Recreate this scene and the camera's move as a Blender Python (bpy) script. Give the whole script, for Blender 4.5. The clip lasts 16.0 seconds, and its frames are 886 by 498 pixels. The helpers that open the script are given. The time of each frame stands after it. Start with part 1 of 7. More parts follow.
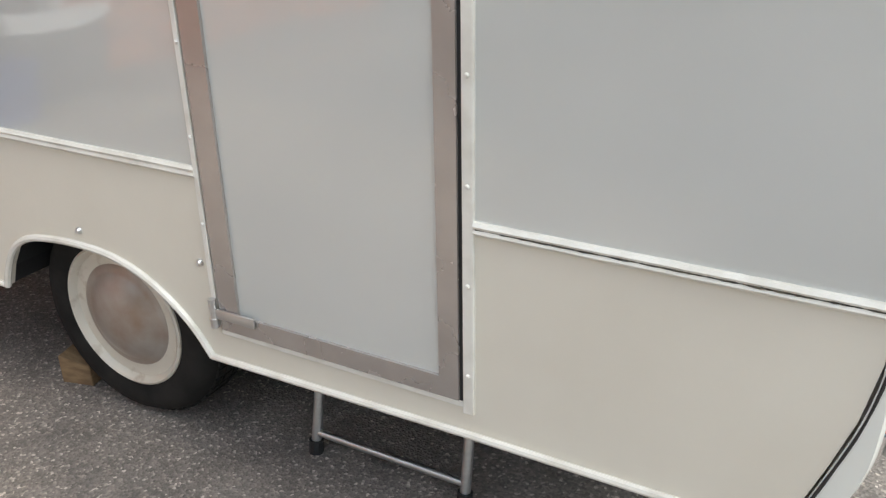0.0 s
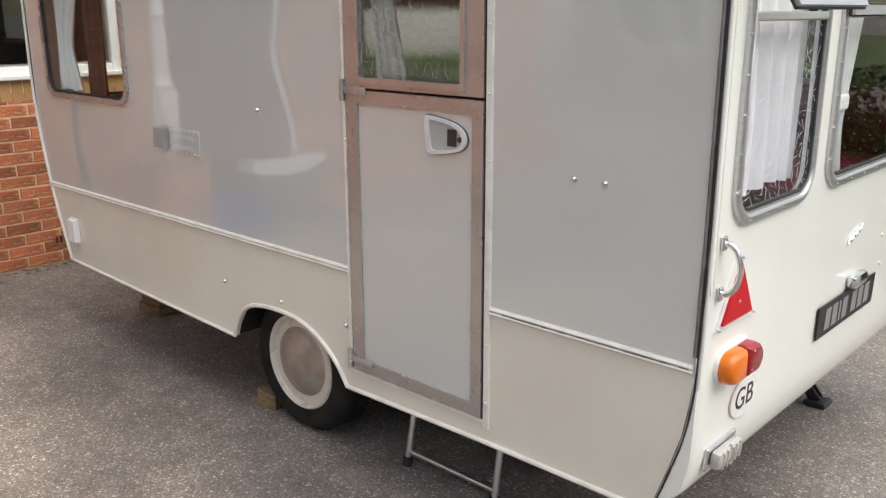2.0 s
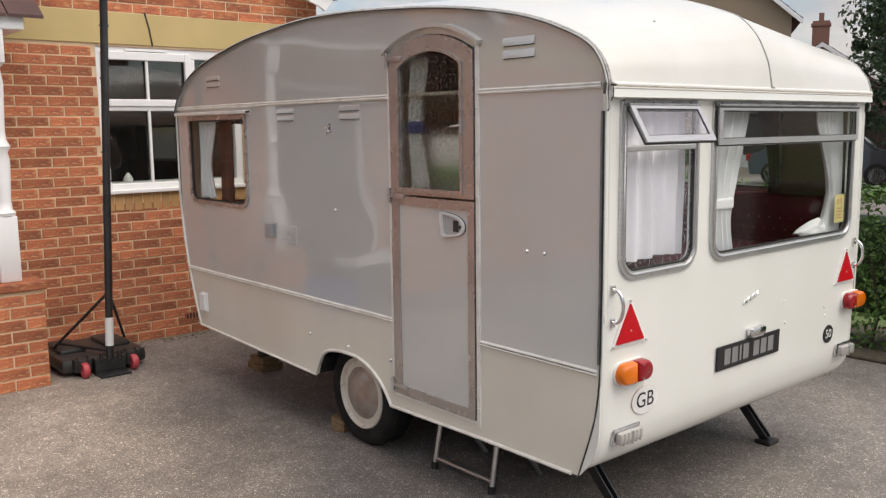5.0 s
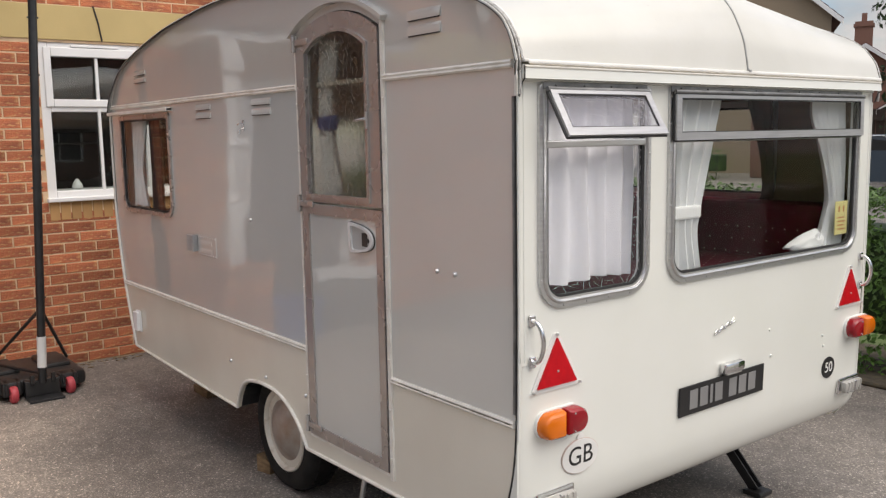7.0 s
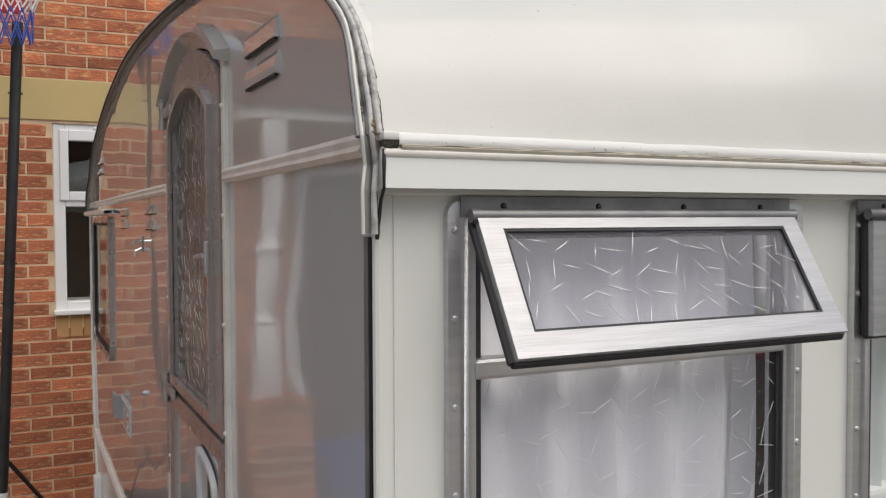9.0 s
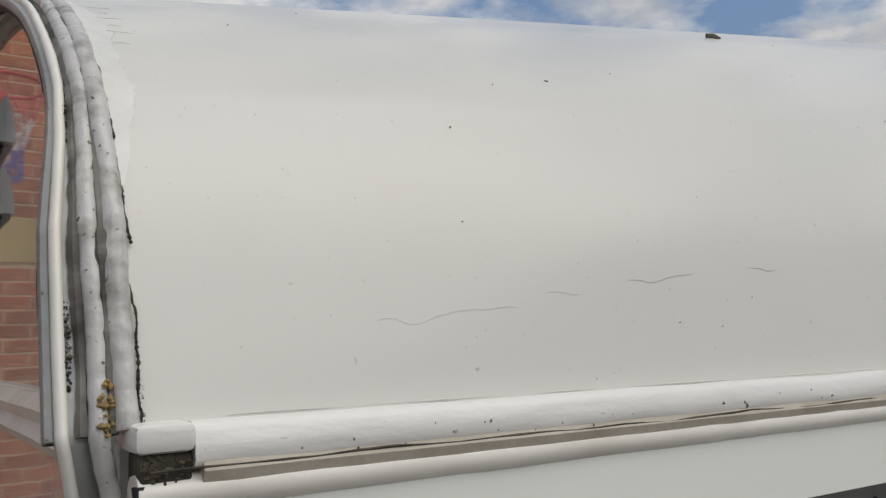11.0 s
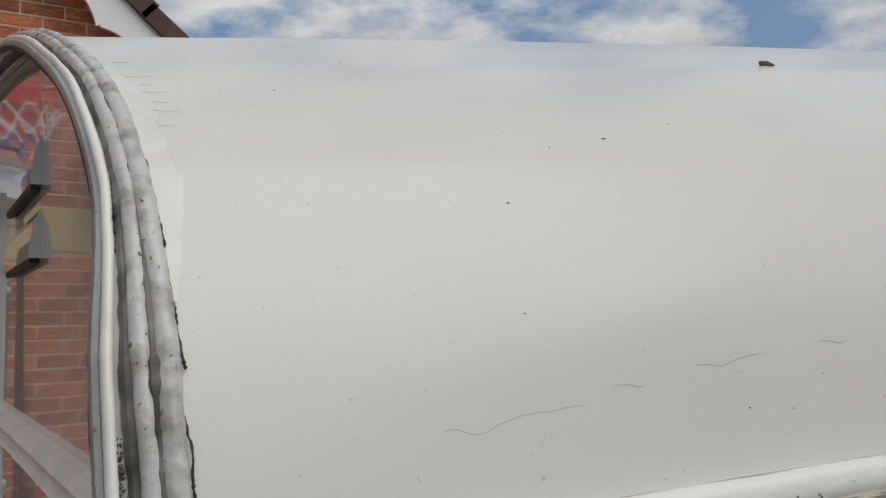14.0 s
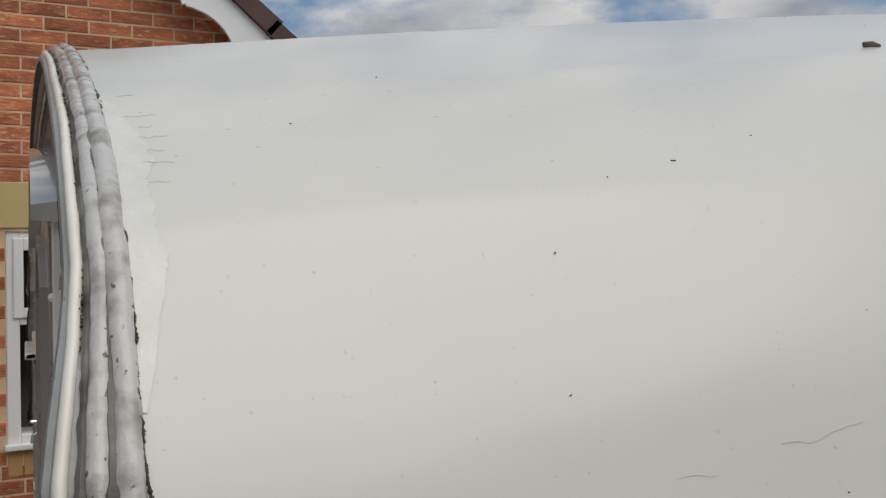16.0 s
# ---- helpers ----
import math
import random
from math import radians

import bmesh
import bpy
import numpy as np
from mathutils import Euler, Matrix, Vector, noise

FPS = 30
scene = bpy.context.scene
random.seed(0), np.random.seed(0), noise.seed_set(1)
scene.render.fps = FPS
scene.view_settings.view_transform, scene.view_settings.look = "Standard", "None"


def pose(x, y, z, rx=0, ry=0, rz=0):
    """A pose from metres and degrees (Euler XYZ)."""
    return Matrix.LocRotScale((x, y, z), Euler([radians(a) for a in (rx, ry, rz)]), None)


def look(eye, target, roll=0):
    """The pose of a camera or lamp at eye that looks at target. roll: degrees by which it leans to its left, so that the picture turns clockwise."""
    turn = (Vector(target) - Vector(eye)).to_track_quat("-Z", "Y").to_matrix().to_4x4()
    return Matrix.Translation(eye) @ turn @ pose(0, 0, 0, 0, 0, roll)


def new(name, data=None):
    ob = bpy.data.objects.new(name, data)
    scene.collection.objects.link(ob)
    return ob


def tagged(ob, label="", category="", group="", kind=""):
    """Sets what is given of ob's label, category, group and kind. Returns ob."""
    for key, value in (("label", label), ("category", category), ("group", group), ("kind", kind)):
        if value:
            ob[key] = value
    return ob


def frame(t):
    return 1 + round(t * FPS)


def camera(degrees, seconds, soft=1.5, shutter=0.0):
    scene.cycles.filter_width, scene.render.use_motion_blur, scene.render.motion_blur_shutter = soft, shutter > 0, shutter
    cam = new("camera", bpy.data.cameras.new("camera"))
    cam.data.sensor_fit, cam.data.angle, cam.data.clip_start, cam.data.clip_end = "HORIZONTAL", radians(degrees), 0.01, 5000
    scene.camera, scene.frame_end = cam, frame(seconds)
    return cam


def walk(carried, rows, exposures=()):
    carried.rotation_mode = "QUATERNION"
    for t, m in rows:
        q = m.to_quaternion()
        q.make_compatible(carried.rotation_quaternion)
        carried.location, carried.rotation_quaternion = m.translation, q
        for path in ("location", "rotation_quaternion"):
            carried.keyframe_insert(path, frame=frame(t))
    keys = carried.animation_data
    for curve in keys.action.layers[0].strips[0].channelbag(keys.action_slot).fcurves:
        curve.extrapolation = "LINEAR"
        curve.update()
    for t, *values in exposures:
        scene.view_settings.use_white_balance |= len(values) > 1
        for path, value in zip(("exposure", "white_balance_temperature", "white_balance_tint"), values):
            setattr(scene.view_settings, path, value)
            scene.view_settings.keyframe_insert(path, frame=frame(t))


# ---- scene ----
cam = camera(54.1, 16.0, soft=1.3)
PATH = [
    (0, (-0.066, -1.194, 1.353), (-0.947, 0.388, 0.505), -1.0),
    (0.5, (0.181, -1.244, 1.378), (-0.95, 0.186, 0.556), -1.3),
    (1, (0.338, -1.466, 1.455), (-0.807, -0.011, 0.698), -1.2),
    (1.5, (0.578, -1.679, 1.528), (-0.614, -0.197, 0.911), -0.0),
    (2, (0.86, -1.863, 1.615), (-0.448, -0.446, 1.085), -0.1),
    (2.5, (1.114, -2.101, 1.642), (-0.239, -0.707, 1.166), -0.3),
    (3, (1.398, -2.221, 1.672), (0.002, -0.843, 1.282), -0.1),
    (3.5, (1.696, -2.312, 1.698), (0.259, -0.962, 1.36), -0.1),
    (4, (1.896, -2.466, 1.668), (0.425, -1.142, 1.372), 0.0),
    (4.2, (1.961, -2.503, 1.677), (0.478, -1.192, 1.392), -0.1),
    (6.3, (2.021, -2.178, 1.69), (0.49, -0.921, 1.41), -1.1),
    (6.5, (1.984, -2.069, 1.642), (0.444, -0.821, 1.375), -0.9),
    (7, (1.836, -1.703, 1.633), (0.269, -0.489, 1.373), -1.0),
    (7.5, (1.584, -1.379, 1.644), (-0.028, -0.221, 1.397), -1.1),
    (8, (1.365, -0.967, 1.679), (-0.303, 0.116, 1.471), -1.1),
    (8.3, (1.22, -0.707, 1.713), (-0.492, 0.313, 1.546), -0.8),
    (8.5, (1.112, -0.577, 1.707), (-0.627, 0.401, 1.569), -0.7),
    (9, (0.798, -0.32, 1.756), (-0.996, 0.56, 1.69), -0.2),
    (9.5, (0.585, -0.116, 1.795), (-1.248, 0.683, 1.81), -0.5),
    (10, (0.451, -0.07, 1.845), (-1.348, 0.798, 1.949), -1.4),
    (10.2, (0.397, -0.075, 1.861), (-1.372, 0.847, 2.001), -1.6),
    (12.3, (0.247, -0.057, 1.860), (-1.331, 1.150, 2.083), -1.4),
    (12.5, (0.248, -0.058, 1.86), (-1.327, 1.154, 2.08), -1.4),
    (13, (0.255, -0.063, 1.857), (-1.338, 1.128, 2.071), -1.3),
    (13.5, (0.260, -0.080, 1.873), (-1.373, 1.052, 2.071), -1.3),
    (14, (0.265, -0.073, 1.905), (-1.429, 0.975, 2.08), -1.4),
    (14.5, (0.257, -0.050, 1.924), (-1.480, 0.926, 2.089), -1.6),
    (15, (0.234, -0.046, 1.968), (-1.546, 0.855, 2.102), -2.0),
    (15.5, (0.222, -0.039, 1.974), (-1.576, 0.83, 2.085), -1.9),
    (16, (0.236, -0.031, 1.943), (-1.564, 0.837, 2.041), -2.0),
]
walk(cam, [(t, look(eye, target, roll)) for t, eye, target, roll in PATH],
     [(0.0, 1.22, 6600, 4), (1.0, 1.15, 6650, 5), (2.5, 0.82, 6850, 9), (4.2, 0.63, 6950, 11), (7.0, 0.56, 6950, 11), (8.5, 0.34, 6800, 10), (9.5, 0.07, 6750, 10), (10.2, -0.08, 6700, 9), (12.3, -0.27, 6600, 8), (14.0, -0.25, 6600, 8), (16.0, -0.24, 6600, 8)])

# ---- light ----
SUN_ELEV, SUN_AZ = radians(58), radians(24)      # azimuth from +x towards +y
world = bpy.data.worlds.new("world")
scene.world = world
world.use_nodes = True
wn, wl = world.node_tree.nodes, world.node_tree.links
wn.clear()
w_out = wn.new("ShaderNodeOutputWorld")
w_bg = wn.new("ShaderNodeBackground")
w_sky = wn.new("ShaderNodeTexSky")
w_sky.sky_type, w_sky.sun_disc = "NISHITA", False
w_sky.sun_elevation, w_sky.sun_rotation = SUN_ELEV, radians(90) - SUN_AZ
w_sky.air_density, w_sky.dust_density, w_sky.ozone_density = 1.0, 0.6, 1.5
w_tc = wn.new("ShaderNodeTexCoord")
w_map = wn.new("ShaderNodeMapping")
w_map.inputs["Scale"].default_value = (1.0, 1.0, 2.2)
w_map.inputs["Location"].default_value = (0.9, 0.4, 0.2)
w_noise = wn.new("ShaderNodeTexNoise")
w_noise.inputs["Scale"].default_value = 5.6
w_noise.inputs["Detail"].default_value = 9
w_noise.inputs["Roughness"].default_value = 0.56
w_ramp = wn.new("ShaderNodeValToRGB")
w_ramp.color_ramp.elements[0].position, w_ramp.color_ramp.elements[1].position = 0.40, 0.56
w_shade = wn.new("ShaderNodeTexNoise")
w_shade.inputs["Scale"].default_value = 7.0
w_shade.inputs["Detail"].default_value = 6
w_cl = wn.new("ShaderNodeValToRGB")
w_cl.color_ramp.elements[0].position, w_cl.color_ramp.elements[1].position = 0.3, 0.7
w_cl.color_ramp.elements[0].color = (3.3, 3.45, 3.95, 1)
w_cl.color_ramp.elements[1].color = (7.2, 7.1, 7.1, 1)
w_mix = wn.new("ShaderNodeMixRGB")
wl.new(w_tc.outputs["Generated"], w_map.inputs["Vector"])
wl.new(w_map.outputs[0], w_noise.inputs["Vector"])
wl.new(w_map.outputs[0], w_shade.inputs["Vector"])
wl.new(w_noise.outputs[0], w_ramp.inputs[0])
wl.new(w_shade.outputs[0], w_cl.inputs[0])
wl.new(w_ramp.outputs[0], w_mix.inputs[0])
wl.new(w_sky.outputs[0], w_mix.inputs[1])
wl.new(w_cl.outputs[0], w_mix.inputs[2])
w_sep, w_hor, w_dull = wn.new("ShaderNodeSeparateXYZ"), wn.new("ShaderNodeMapRange"), wn.new("ShaderNodeMixRGB")
w_hor.inputs[1].default_value, w_hor.inputs[2].default_value = 0.0, 0.42
w_hor.inputs[3].default_value, w_hor.inputs[4].default_value = 0.42, 1.0
w_dull.blend_type = "MULTIPLY"
w_dull.inputs[0].default_value = 1.0
wl.new(w_tc.outputs["Generated"], w_sep.inputs[0])
wl.new(w_sep.outputs["Z"], w_hor.inputs[0])
wl.new(w_mix.outputs[0], w_dull.inputs[1])
wl.new(w_hor.outputs[0], w_dull.inputs[2])
wl.new(w_dull.outputs[0], w_bg.inputs[0])
w_bg.inputs[1].default_value = 0.138
wl.new(w_bg.outputs[0], w_out.inputs[0])

sun = new("sun", bpy.data.lights.new("sun", "SUN"))
sun.data.energy, sun.data.angle, sun.data.color = 2.0, radians(66), (1.0, 0.94, 0.86)
sun_dir = Vector((math.cos(SUN_ELEV) * math.cos(SUN_AZ), math.cos(SUN_ELEV) * math.sin(SUN_AZ), math.sin(SUN_ELEV)))
sun.matrix_world = look(sun_dir * 30, (0, 0, 0))


# ---- materials ----
def mat(name, base, rough=0.5, metal=0.0, alt=None, scale=6.0, mixr=(0.35, 0.65), bump=0.0, bscale=60.0, coat=0.0,
        wave=0.0, wscale=2.0, rvar=0.0, coat_ior=1.5, island=0.0, per_object=0.0, stretch=None, spec=0.5, fine=None, fscale=220.0, fmix=(0.6, 0.75)):
    """Principled paint-like material: two tones by noise, fine specks, relief at two scales, gloss variation."""
    m = bpy.data.materials.new(name)
    m.use_nodes = True
    n, l = m.node_tree.nodes, m.node_tree.links
    p = n["Principled BSDF"]
    p.inputs["Roughness"].default_value, p.inputs["Metallic"].default_value = rough, metal
    p.inputs["Specular IOR Level"].default_value = spec
    p.inputs["Coat Weight"].default_value = coat
    p.inputs["Coat Roughness"].default_value = 0.03
    p.inputs["Coat IOR"].default_value = coat_ior
    tc = n.new("ShaderNodeTexCoord")
    vec = tc.outputs["Object"]
    if stretch:
        mp = n.new("ShaderNodeMapping")
        mp.inputs["Scale"].default_value = stretch
        l.new(vec, mp.inputs[0])
        vec = mp.outputs[0]
    ns = n.new("ShaderNodeTexNoise")
    ns.inputs["Scale"].default_value, ns.inputs["Detail"].default_value = scale, 6
    l.new(vec, ns.inputs["Vector"])
    rp = n.new("ShaderNodeValToRGB")
    rp.color_ramp.elements[0].position, rp.color_ramp.elements[1].position = mixr
    rp.color_ramp.elements[0].color = (*base, 1)
    rp.color_ramp.elements[1].color = (*(alt or tuple(c * 0.9 for c in base)), 1)
    l.new(ns.outputs[0], rp.inputs[0])
    col = rp.outputs[0]
    if fine:
        fn = n.new("ShaderNodeTexNoise")
        fn.inputs["Scale"].default_value, fn.inputs["Detail"].default_value = fscale, 3
        l.new(vec, fn.inputs["Vector"])
        fr = n.new("ShaderNodeMapRange")
        fr.inputs[1].default_value, fr.inputs[2].default_value = fmix
        l.new(fn.outputs[0], fr.inputs[0])
        mx = n.new("ShaderNodeMixRGB")
        mx.inputs[2].default_value = (*fine, 1)
        l.new(fr.outputs[0], mx.inputs[0])
        l.new(col, mx.inputs[1])
        col = mx.outputs[0]
    if island or per_object:
        src = n.new("ShaderNodeNewGeometry").outputs["Random Per Island"] if island else n.new("ShaderNodeObjectInfo").outputs["Random"]
        hs = n.new("ShaderNodeHueSaturation")
        mr = n.new("ShaderNodeMapRange")
        amount = island or per_object
        mr.inputs[3].default_value, mr.inputs[4].default_value = 1 - amount, 1 + amount
        l.new(src, mr.inputs[0])
        l.new(mr.outputs[0], hs.inputs["Value"])
        l.new(col, hs.inputs["Color"])
        col = hs.outputs[0]
    l.new(col, p.inputs["Base Color"])
    if rvar:
        rr = n.new("ShaderNodeMapRange")
        rr.inputs[3].default_value, rr.inputs[4].default_value = max(0.02, rough - rvar), rough + rvar
        l.new(ns.outputs[0], rr.inputs[0])
        l.new(rr.outputs[0], p.inputs["Roughness"])
    normal = None
    if wave:
        wv = n.new("ShaderNodeTexNoise")
        wv.inputs["Scale"].default_value, wv.inputs["Detail"].default_value = wscale, 0.6
        l.new(tc.outputs["Object"], wv.inputs["Vector"])
        b0 = n.new("ShaderNodeBump")
        b0.inputs["Strength"].default_value, b0.inputs["Distance"].default_value = 1.0, wave
        l.new(wv.outputs[0], b0.inputs["Height"])
        normal = b0.outputs[0]
    if bump:
        bn = n.new("ShaderNodeTexNoise")
        bn.inputs["Scale"].default_value, bn.inputs["Detail"].default_value = bscale, 6
        l.new(vec, bn.inputs["Vector"])
        b1 = n.new("ShaderNodeBump")
        b1.inputs["Strength"].default_value, b1.inputs["Distance"].default_value = 0.6, bump
        l.new(bn.outputs[0], b1.inputs["Height"])
        if normal:
            l.new(normal, b1.inputs["Normal"])
        normal = b1.outputs[0]
    if normal:
        l.new(normal, p.inputs["Normal"])
        if coat:
            l.new(normal, p.inputs["Coat Normal"])
    return m


def glass(name, tint=(0.9, 0.92, 0.9), gloss=0.0, wave=0.0, wscale=30.0, rough=0.0, milk=0.0):
    """Thin pane: lets light through, mirrors by its angle."""
    m = bpy.data.materials.new(name)
    m.use_nodes = True
    n, l = m.node_tree.nodes, m.node_tree.links
    n.clear()
    out, mx = n.new("ShaderNodeOutputMaterial"), n.new("ShaderNodeMixShader")
    tr, gl, lw = n.new("ShaderNodeBsdfTransparent"), n.new("ShaderNodeBsdfGlossy"), n.new("ShaderNodeLayerWeight")
    pw, mr = n.new("ShaderNodeMath"), n.new("ShaderNodeMapRange")
    pw.operation = "POWER"
    pw.inputs[1].default_value = 5.0
    tr.inputs[0].default_value = (*tint, 1)
    gl.inputs["Roughness"].default_value = rough
    lw.inputs[0].default_value = 0.5
    mr.inputs[3].default_value, mr.inputs[4].default_value = 0.008 + gloss, 0.7
    l.new(lw.outputs["Facing"], pw.inputs[0])
    l.new(pw.outputs[0], mr.inputs[0])
    l.new(mr.outputs[0], mx.inputs[0])
    clear = tr.outputs[0]
    if milk:
        df, m2 = n.new("ShaderNodeBsdfDiffuse"), n.new("ShaderNodeMixShader")
        df.inputs[0].default_value = (0.62, 0.62, 0.66, 1)
        m2.inputs[0].default_value = milk
        l.new(clear, m2.inputs[1])
        l.new(df.outputs[0], m2.inputs[2])
        clear = m2.outputs[0]
    l.new(clear, mx.inputs[1])
    l.new(gl.outputs[0], mx.inputs[2])
    if wave:
        tc, wv, b = n.new("ShaderNodeTexCoord"), n.new("ShaderNodeTexNoise"), n.new("ShaderNodeBump")
        wv.inputs["Scale"].default_value = wscale
        b.inputs["Distance"].default_value = wave
        l.new(tc.outputs["Object"], wv.inputs["Vector"])
        l.new(wv.outputs[0], b.inputs["Height"])
        l.new(b.outputs[0], gl.inputs["Normal"])
    l.new(mx.outputs[0], out.inputs[0])
    return m


GREY = mat("grey_gloss_paint", (0.58, 0.595, 0.575), 0.24, alt=(0.545, 0.56, 0.54), scale=1.4, wave=0.0062, wscale=2.6, bump=0.0003, bscale=25, rvar=0.05, coat=1.0, coat_ior=1.95)
GREY_UP = mat("warm_grey_gloss_paint", (0.56, 0.55, 0.515), 0.24, alt=(0.53, 0.515, 0.48), scale=1.4, wave=0.0055, wscale=2.6, rvar=0.04, coat=1.0, coat_ior=1.95)
CREAM = mat("cream_paint", (0.745, 0.71, 0.62), 0.20, alt=(0.70, 0.66, 0.57), scale=2.2, wave=0.006, wscale=2.2, rvar=0.05, bump=0.0003, bscale=90, coat=0.2)
WHITE = mat("ivory_white_paint", (0.775, 0.785, 0.74), 0.2, alt=(0.745, 0.755, 0.705), scale=2.0, wave=0.003, wscale=2.0, rvar=0.06, coat=0.2)
ROOF = mat("roof_white_paint", (0.66, 0.655, 0.615), 0.225, alt=(0.62, 0.615, 0.57), scale=3.0, wave=0.004, wscale=3.0, bump=0.0005, bscale=40, rvar=0.08, spec=0.4,
           fine=(0.45, 0.43, 0.38), fscale=260, fmix=(0.70, 0.80))
TRIM = mat("ivory_trim", (0.80, 0.78, 0.72), 0.26, alt=(0.66, 0.63, 0.56), scale=14, mixr=(0.45, 0.75), bump=0.001, bscale=70)
FLAKY = mat("flaky_white_gutter_paint", (0.74, 0.73, 0.70), 0.3, alt=(0.62, 0.60, 0.56), scale=26, mixr=(0.5, 0.8), bump=0.002, bscale=90, stretch=(1, 0.35, 1),
            fine=(0.30, 0.27, 0.22), fscale=300, fmix=(0.72, 0.78))
CAULK = mat("weathered_white_sealant", (0.53, 0.52, 0.50), 0.2, alt=(0.22, 0.205, 0.18), scale=70, mixr=(0.48, 0.72), bump=0.0022, bscale=120,
            fine=(0.13, 0.115, 0.09), fscale=300, fmix=(0.655, 0.71))
GRIME = mat("black_grime", (0.03, 0.028, 0.022), 0.85, alt=(0.12, 0.11, 0.08), scale=60, bump=0.004, bscale=120)
RUBBER = mat("black_rubber", (0.02, 0.02, 0.021), 0.6, bump=0.0005, bscale=100)
TYRE = mat("tyre_rubber", (0.013, 0.0128, 0.0125), 0.85, spec=0.2, alt=(0.028, 0.026, 0.024), scale=9, bump=0.001, bscale=90)
ALU = mat("brushed_aluminium", (0.64, 0.64, 0.64), 0.34, 0.9, alt=(0.58, 0.58, 0.58), scale=9, bump=0.0006, bscale=80, rvar=0.08, stretch=(1, 1, 12))
BRONZE = mat("bronze_anodised_frame", (0.50, 0.467, 0.445), 0.27, 0.6, alt=(0.43, 0.398, 0.378), scale=7, bump=0.0004, bscale=90, rvar=0.06)
CHROME = mat("chrome", (0.75, 0.75, 0.76), 0.12, 1.0, rvar=0.04, scale=30)
WHITE_MET = mat("bright_brushed_alloy", (0.46, 0.46, 0.47), 0.33, 0.55, alt=(0.39, 0.39, 0.40), scale=26, bump=0.0008, bscale=90, stretch=(6, 0.35, 6))
DULL_ALU = mat("dull_dark_alloy", (0.30, 0.30, 0.30), 0.45, 0.7, alt=(0.20, 0.20, 0.20), scale=18, bump=0.001, bscale=60)
WORN_ALU = mat("weathered_grey_moulding", (0.36, 0.375, 0.37), 0.4, 0.1, alt=(0.27, 0.27, 0.255), scale=30, bump=0.002, bscale=120, fine=(0.12, 0.11, 0.09), fscale=300, fmix=(0.68, 0.74))
GLASS = glass("window_glass", (0.93, 0.94, 0.93), 0.0)
HOUSEGLASS = glass("house_window_glass", (0.85, 0.88, 0.87), 0.07)
PATGLASS = glass("patterned_glass", (0.97, 0.97, 0.98), 0.01, 0.0004, 30, 0.03, 0.03)
MILKGLASS = bpy.data.materials.new("frosted_glass")
MILKGLASS.use_nodes = True
mn, ml = MILKGLASS.node_tree.nodes, MILKGLASS.node_tree.links
mn.clear()
m_out, m_mix, m_ref, m_df = (mn.new("ShaderNode" + k) for k in ("OutputMaterial", "MixShader", "BsdfRefraction", "BsdfDiffuse"))
m_ref.inputs["Color"].default_value, m_ref.inputs["Roughness"].default_value, m_ref.inputs["IOR"].default_value = (0.94, 0.94, 0.97, 1), 0.2, 1.05
m_df.inputs[0].default_value = (0.42, 0.42, 0.46, 1)
m_mix.inputs[0].default_value = 0.17
ml.new(m_ref.outputs[0], m_mix.inputs[1])
ml.new(m_df.outputs[0], m_mix.inputs[2])
ml.new(m_mix.outputs[0], m_out.inputs[0])
DOORGLASS = bpy.data.materials.new("obscure_glass")
DOORGLASS.use_nodes = True
dn, dl = DOORGLASS.node_tree.nodes, DOORGLASS.node_tree.links
dn.clear()
d_out, d_mix, d_ref, d_gl, d_lw = (dn.new("ShaderNode" + k) for k in ("OutputMaterial", "MixShader", "BsdfRefraction", "BsdfGlossy", "LayerWeight"))
d_ref.inputs["Color"].default_value, d_ref.inputs["Roughness"].default_value, d_ref.inputs["IOR"].default_value = (0.80, 0.80, 0.77, 1), 0.42, 1.03
d_gl.inputs["Roughness"].default_value = 0.12
d_tc, d_vo, d_bp, d_pw = dn.new("ShaderNodeTexCoord"), dn.new("ShaderNodeTexVoronoi"), dn.new("ShaderNodeBump"), dn.new("ShaderNodeMath")
d_vo.inputs["Scale"].default_value = 42
d_bp.inputs["Distance"].default_value, d_bp.inputs["Strength"].default_value = 0.004, 0.7
d_pw.operation = "POWER"
d_pw.inputs[1].default_value = 3.5
dl.new(d_tc.outputs["Object"], d_vo.inputs["Vector"])
dl.new(d_vo.outputs["Distance"], d_bp.inputs["Height"])
dl.new(d_bp.outputs[0], d_ref.inputs["Normal"])
dl.new(d_bp.outputs[0], d_gl.inputs["Normal"])
dl.new(d_lw.outputs["Facing"], d_pw.inputs[0])
dl.new(d_pw.outputs[0], d_mix.inputs[0])
dl.new(d_ref.outputs[0], d_mix.inputs[1])
dl.new(d_gl.outputs[0], d_mix.inputs[2])
dl.new(d_mix.outputs[0], d_out.inputs[0])
HANDLE = mat("satin_silver", (0.72, 0.73, 0.73), 0.34, 0.1, alt=(0.64, 0.65, 0.65), scale=20)
DOOR_DASH = mat("dim_cut_marks", (0.48, 0.46, 0.43), 0.2, spec=0.6)
DASH = mat("cut_glass_marks", (0.78, 0.78, 0.80), 0.12, spec=0.9)
RED = mat("red_lens", (0.30, 0.004, 0.012), 0.2, coat=0.3, bump=0.001, bscale=300, spec=0.4)
RED_REFLECT = mat("red_reflector", (0.56, 0.004, 0.012), 0.35, alt=(0.46, 0.003, 0.010), scale=30, bump=0.0006, bscale=300, spec=0.25)
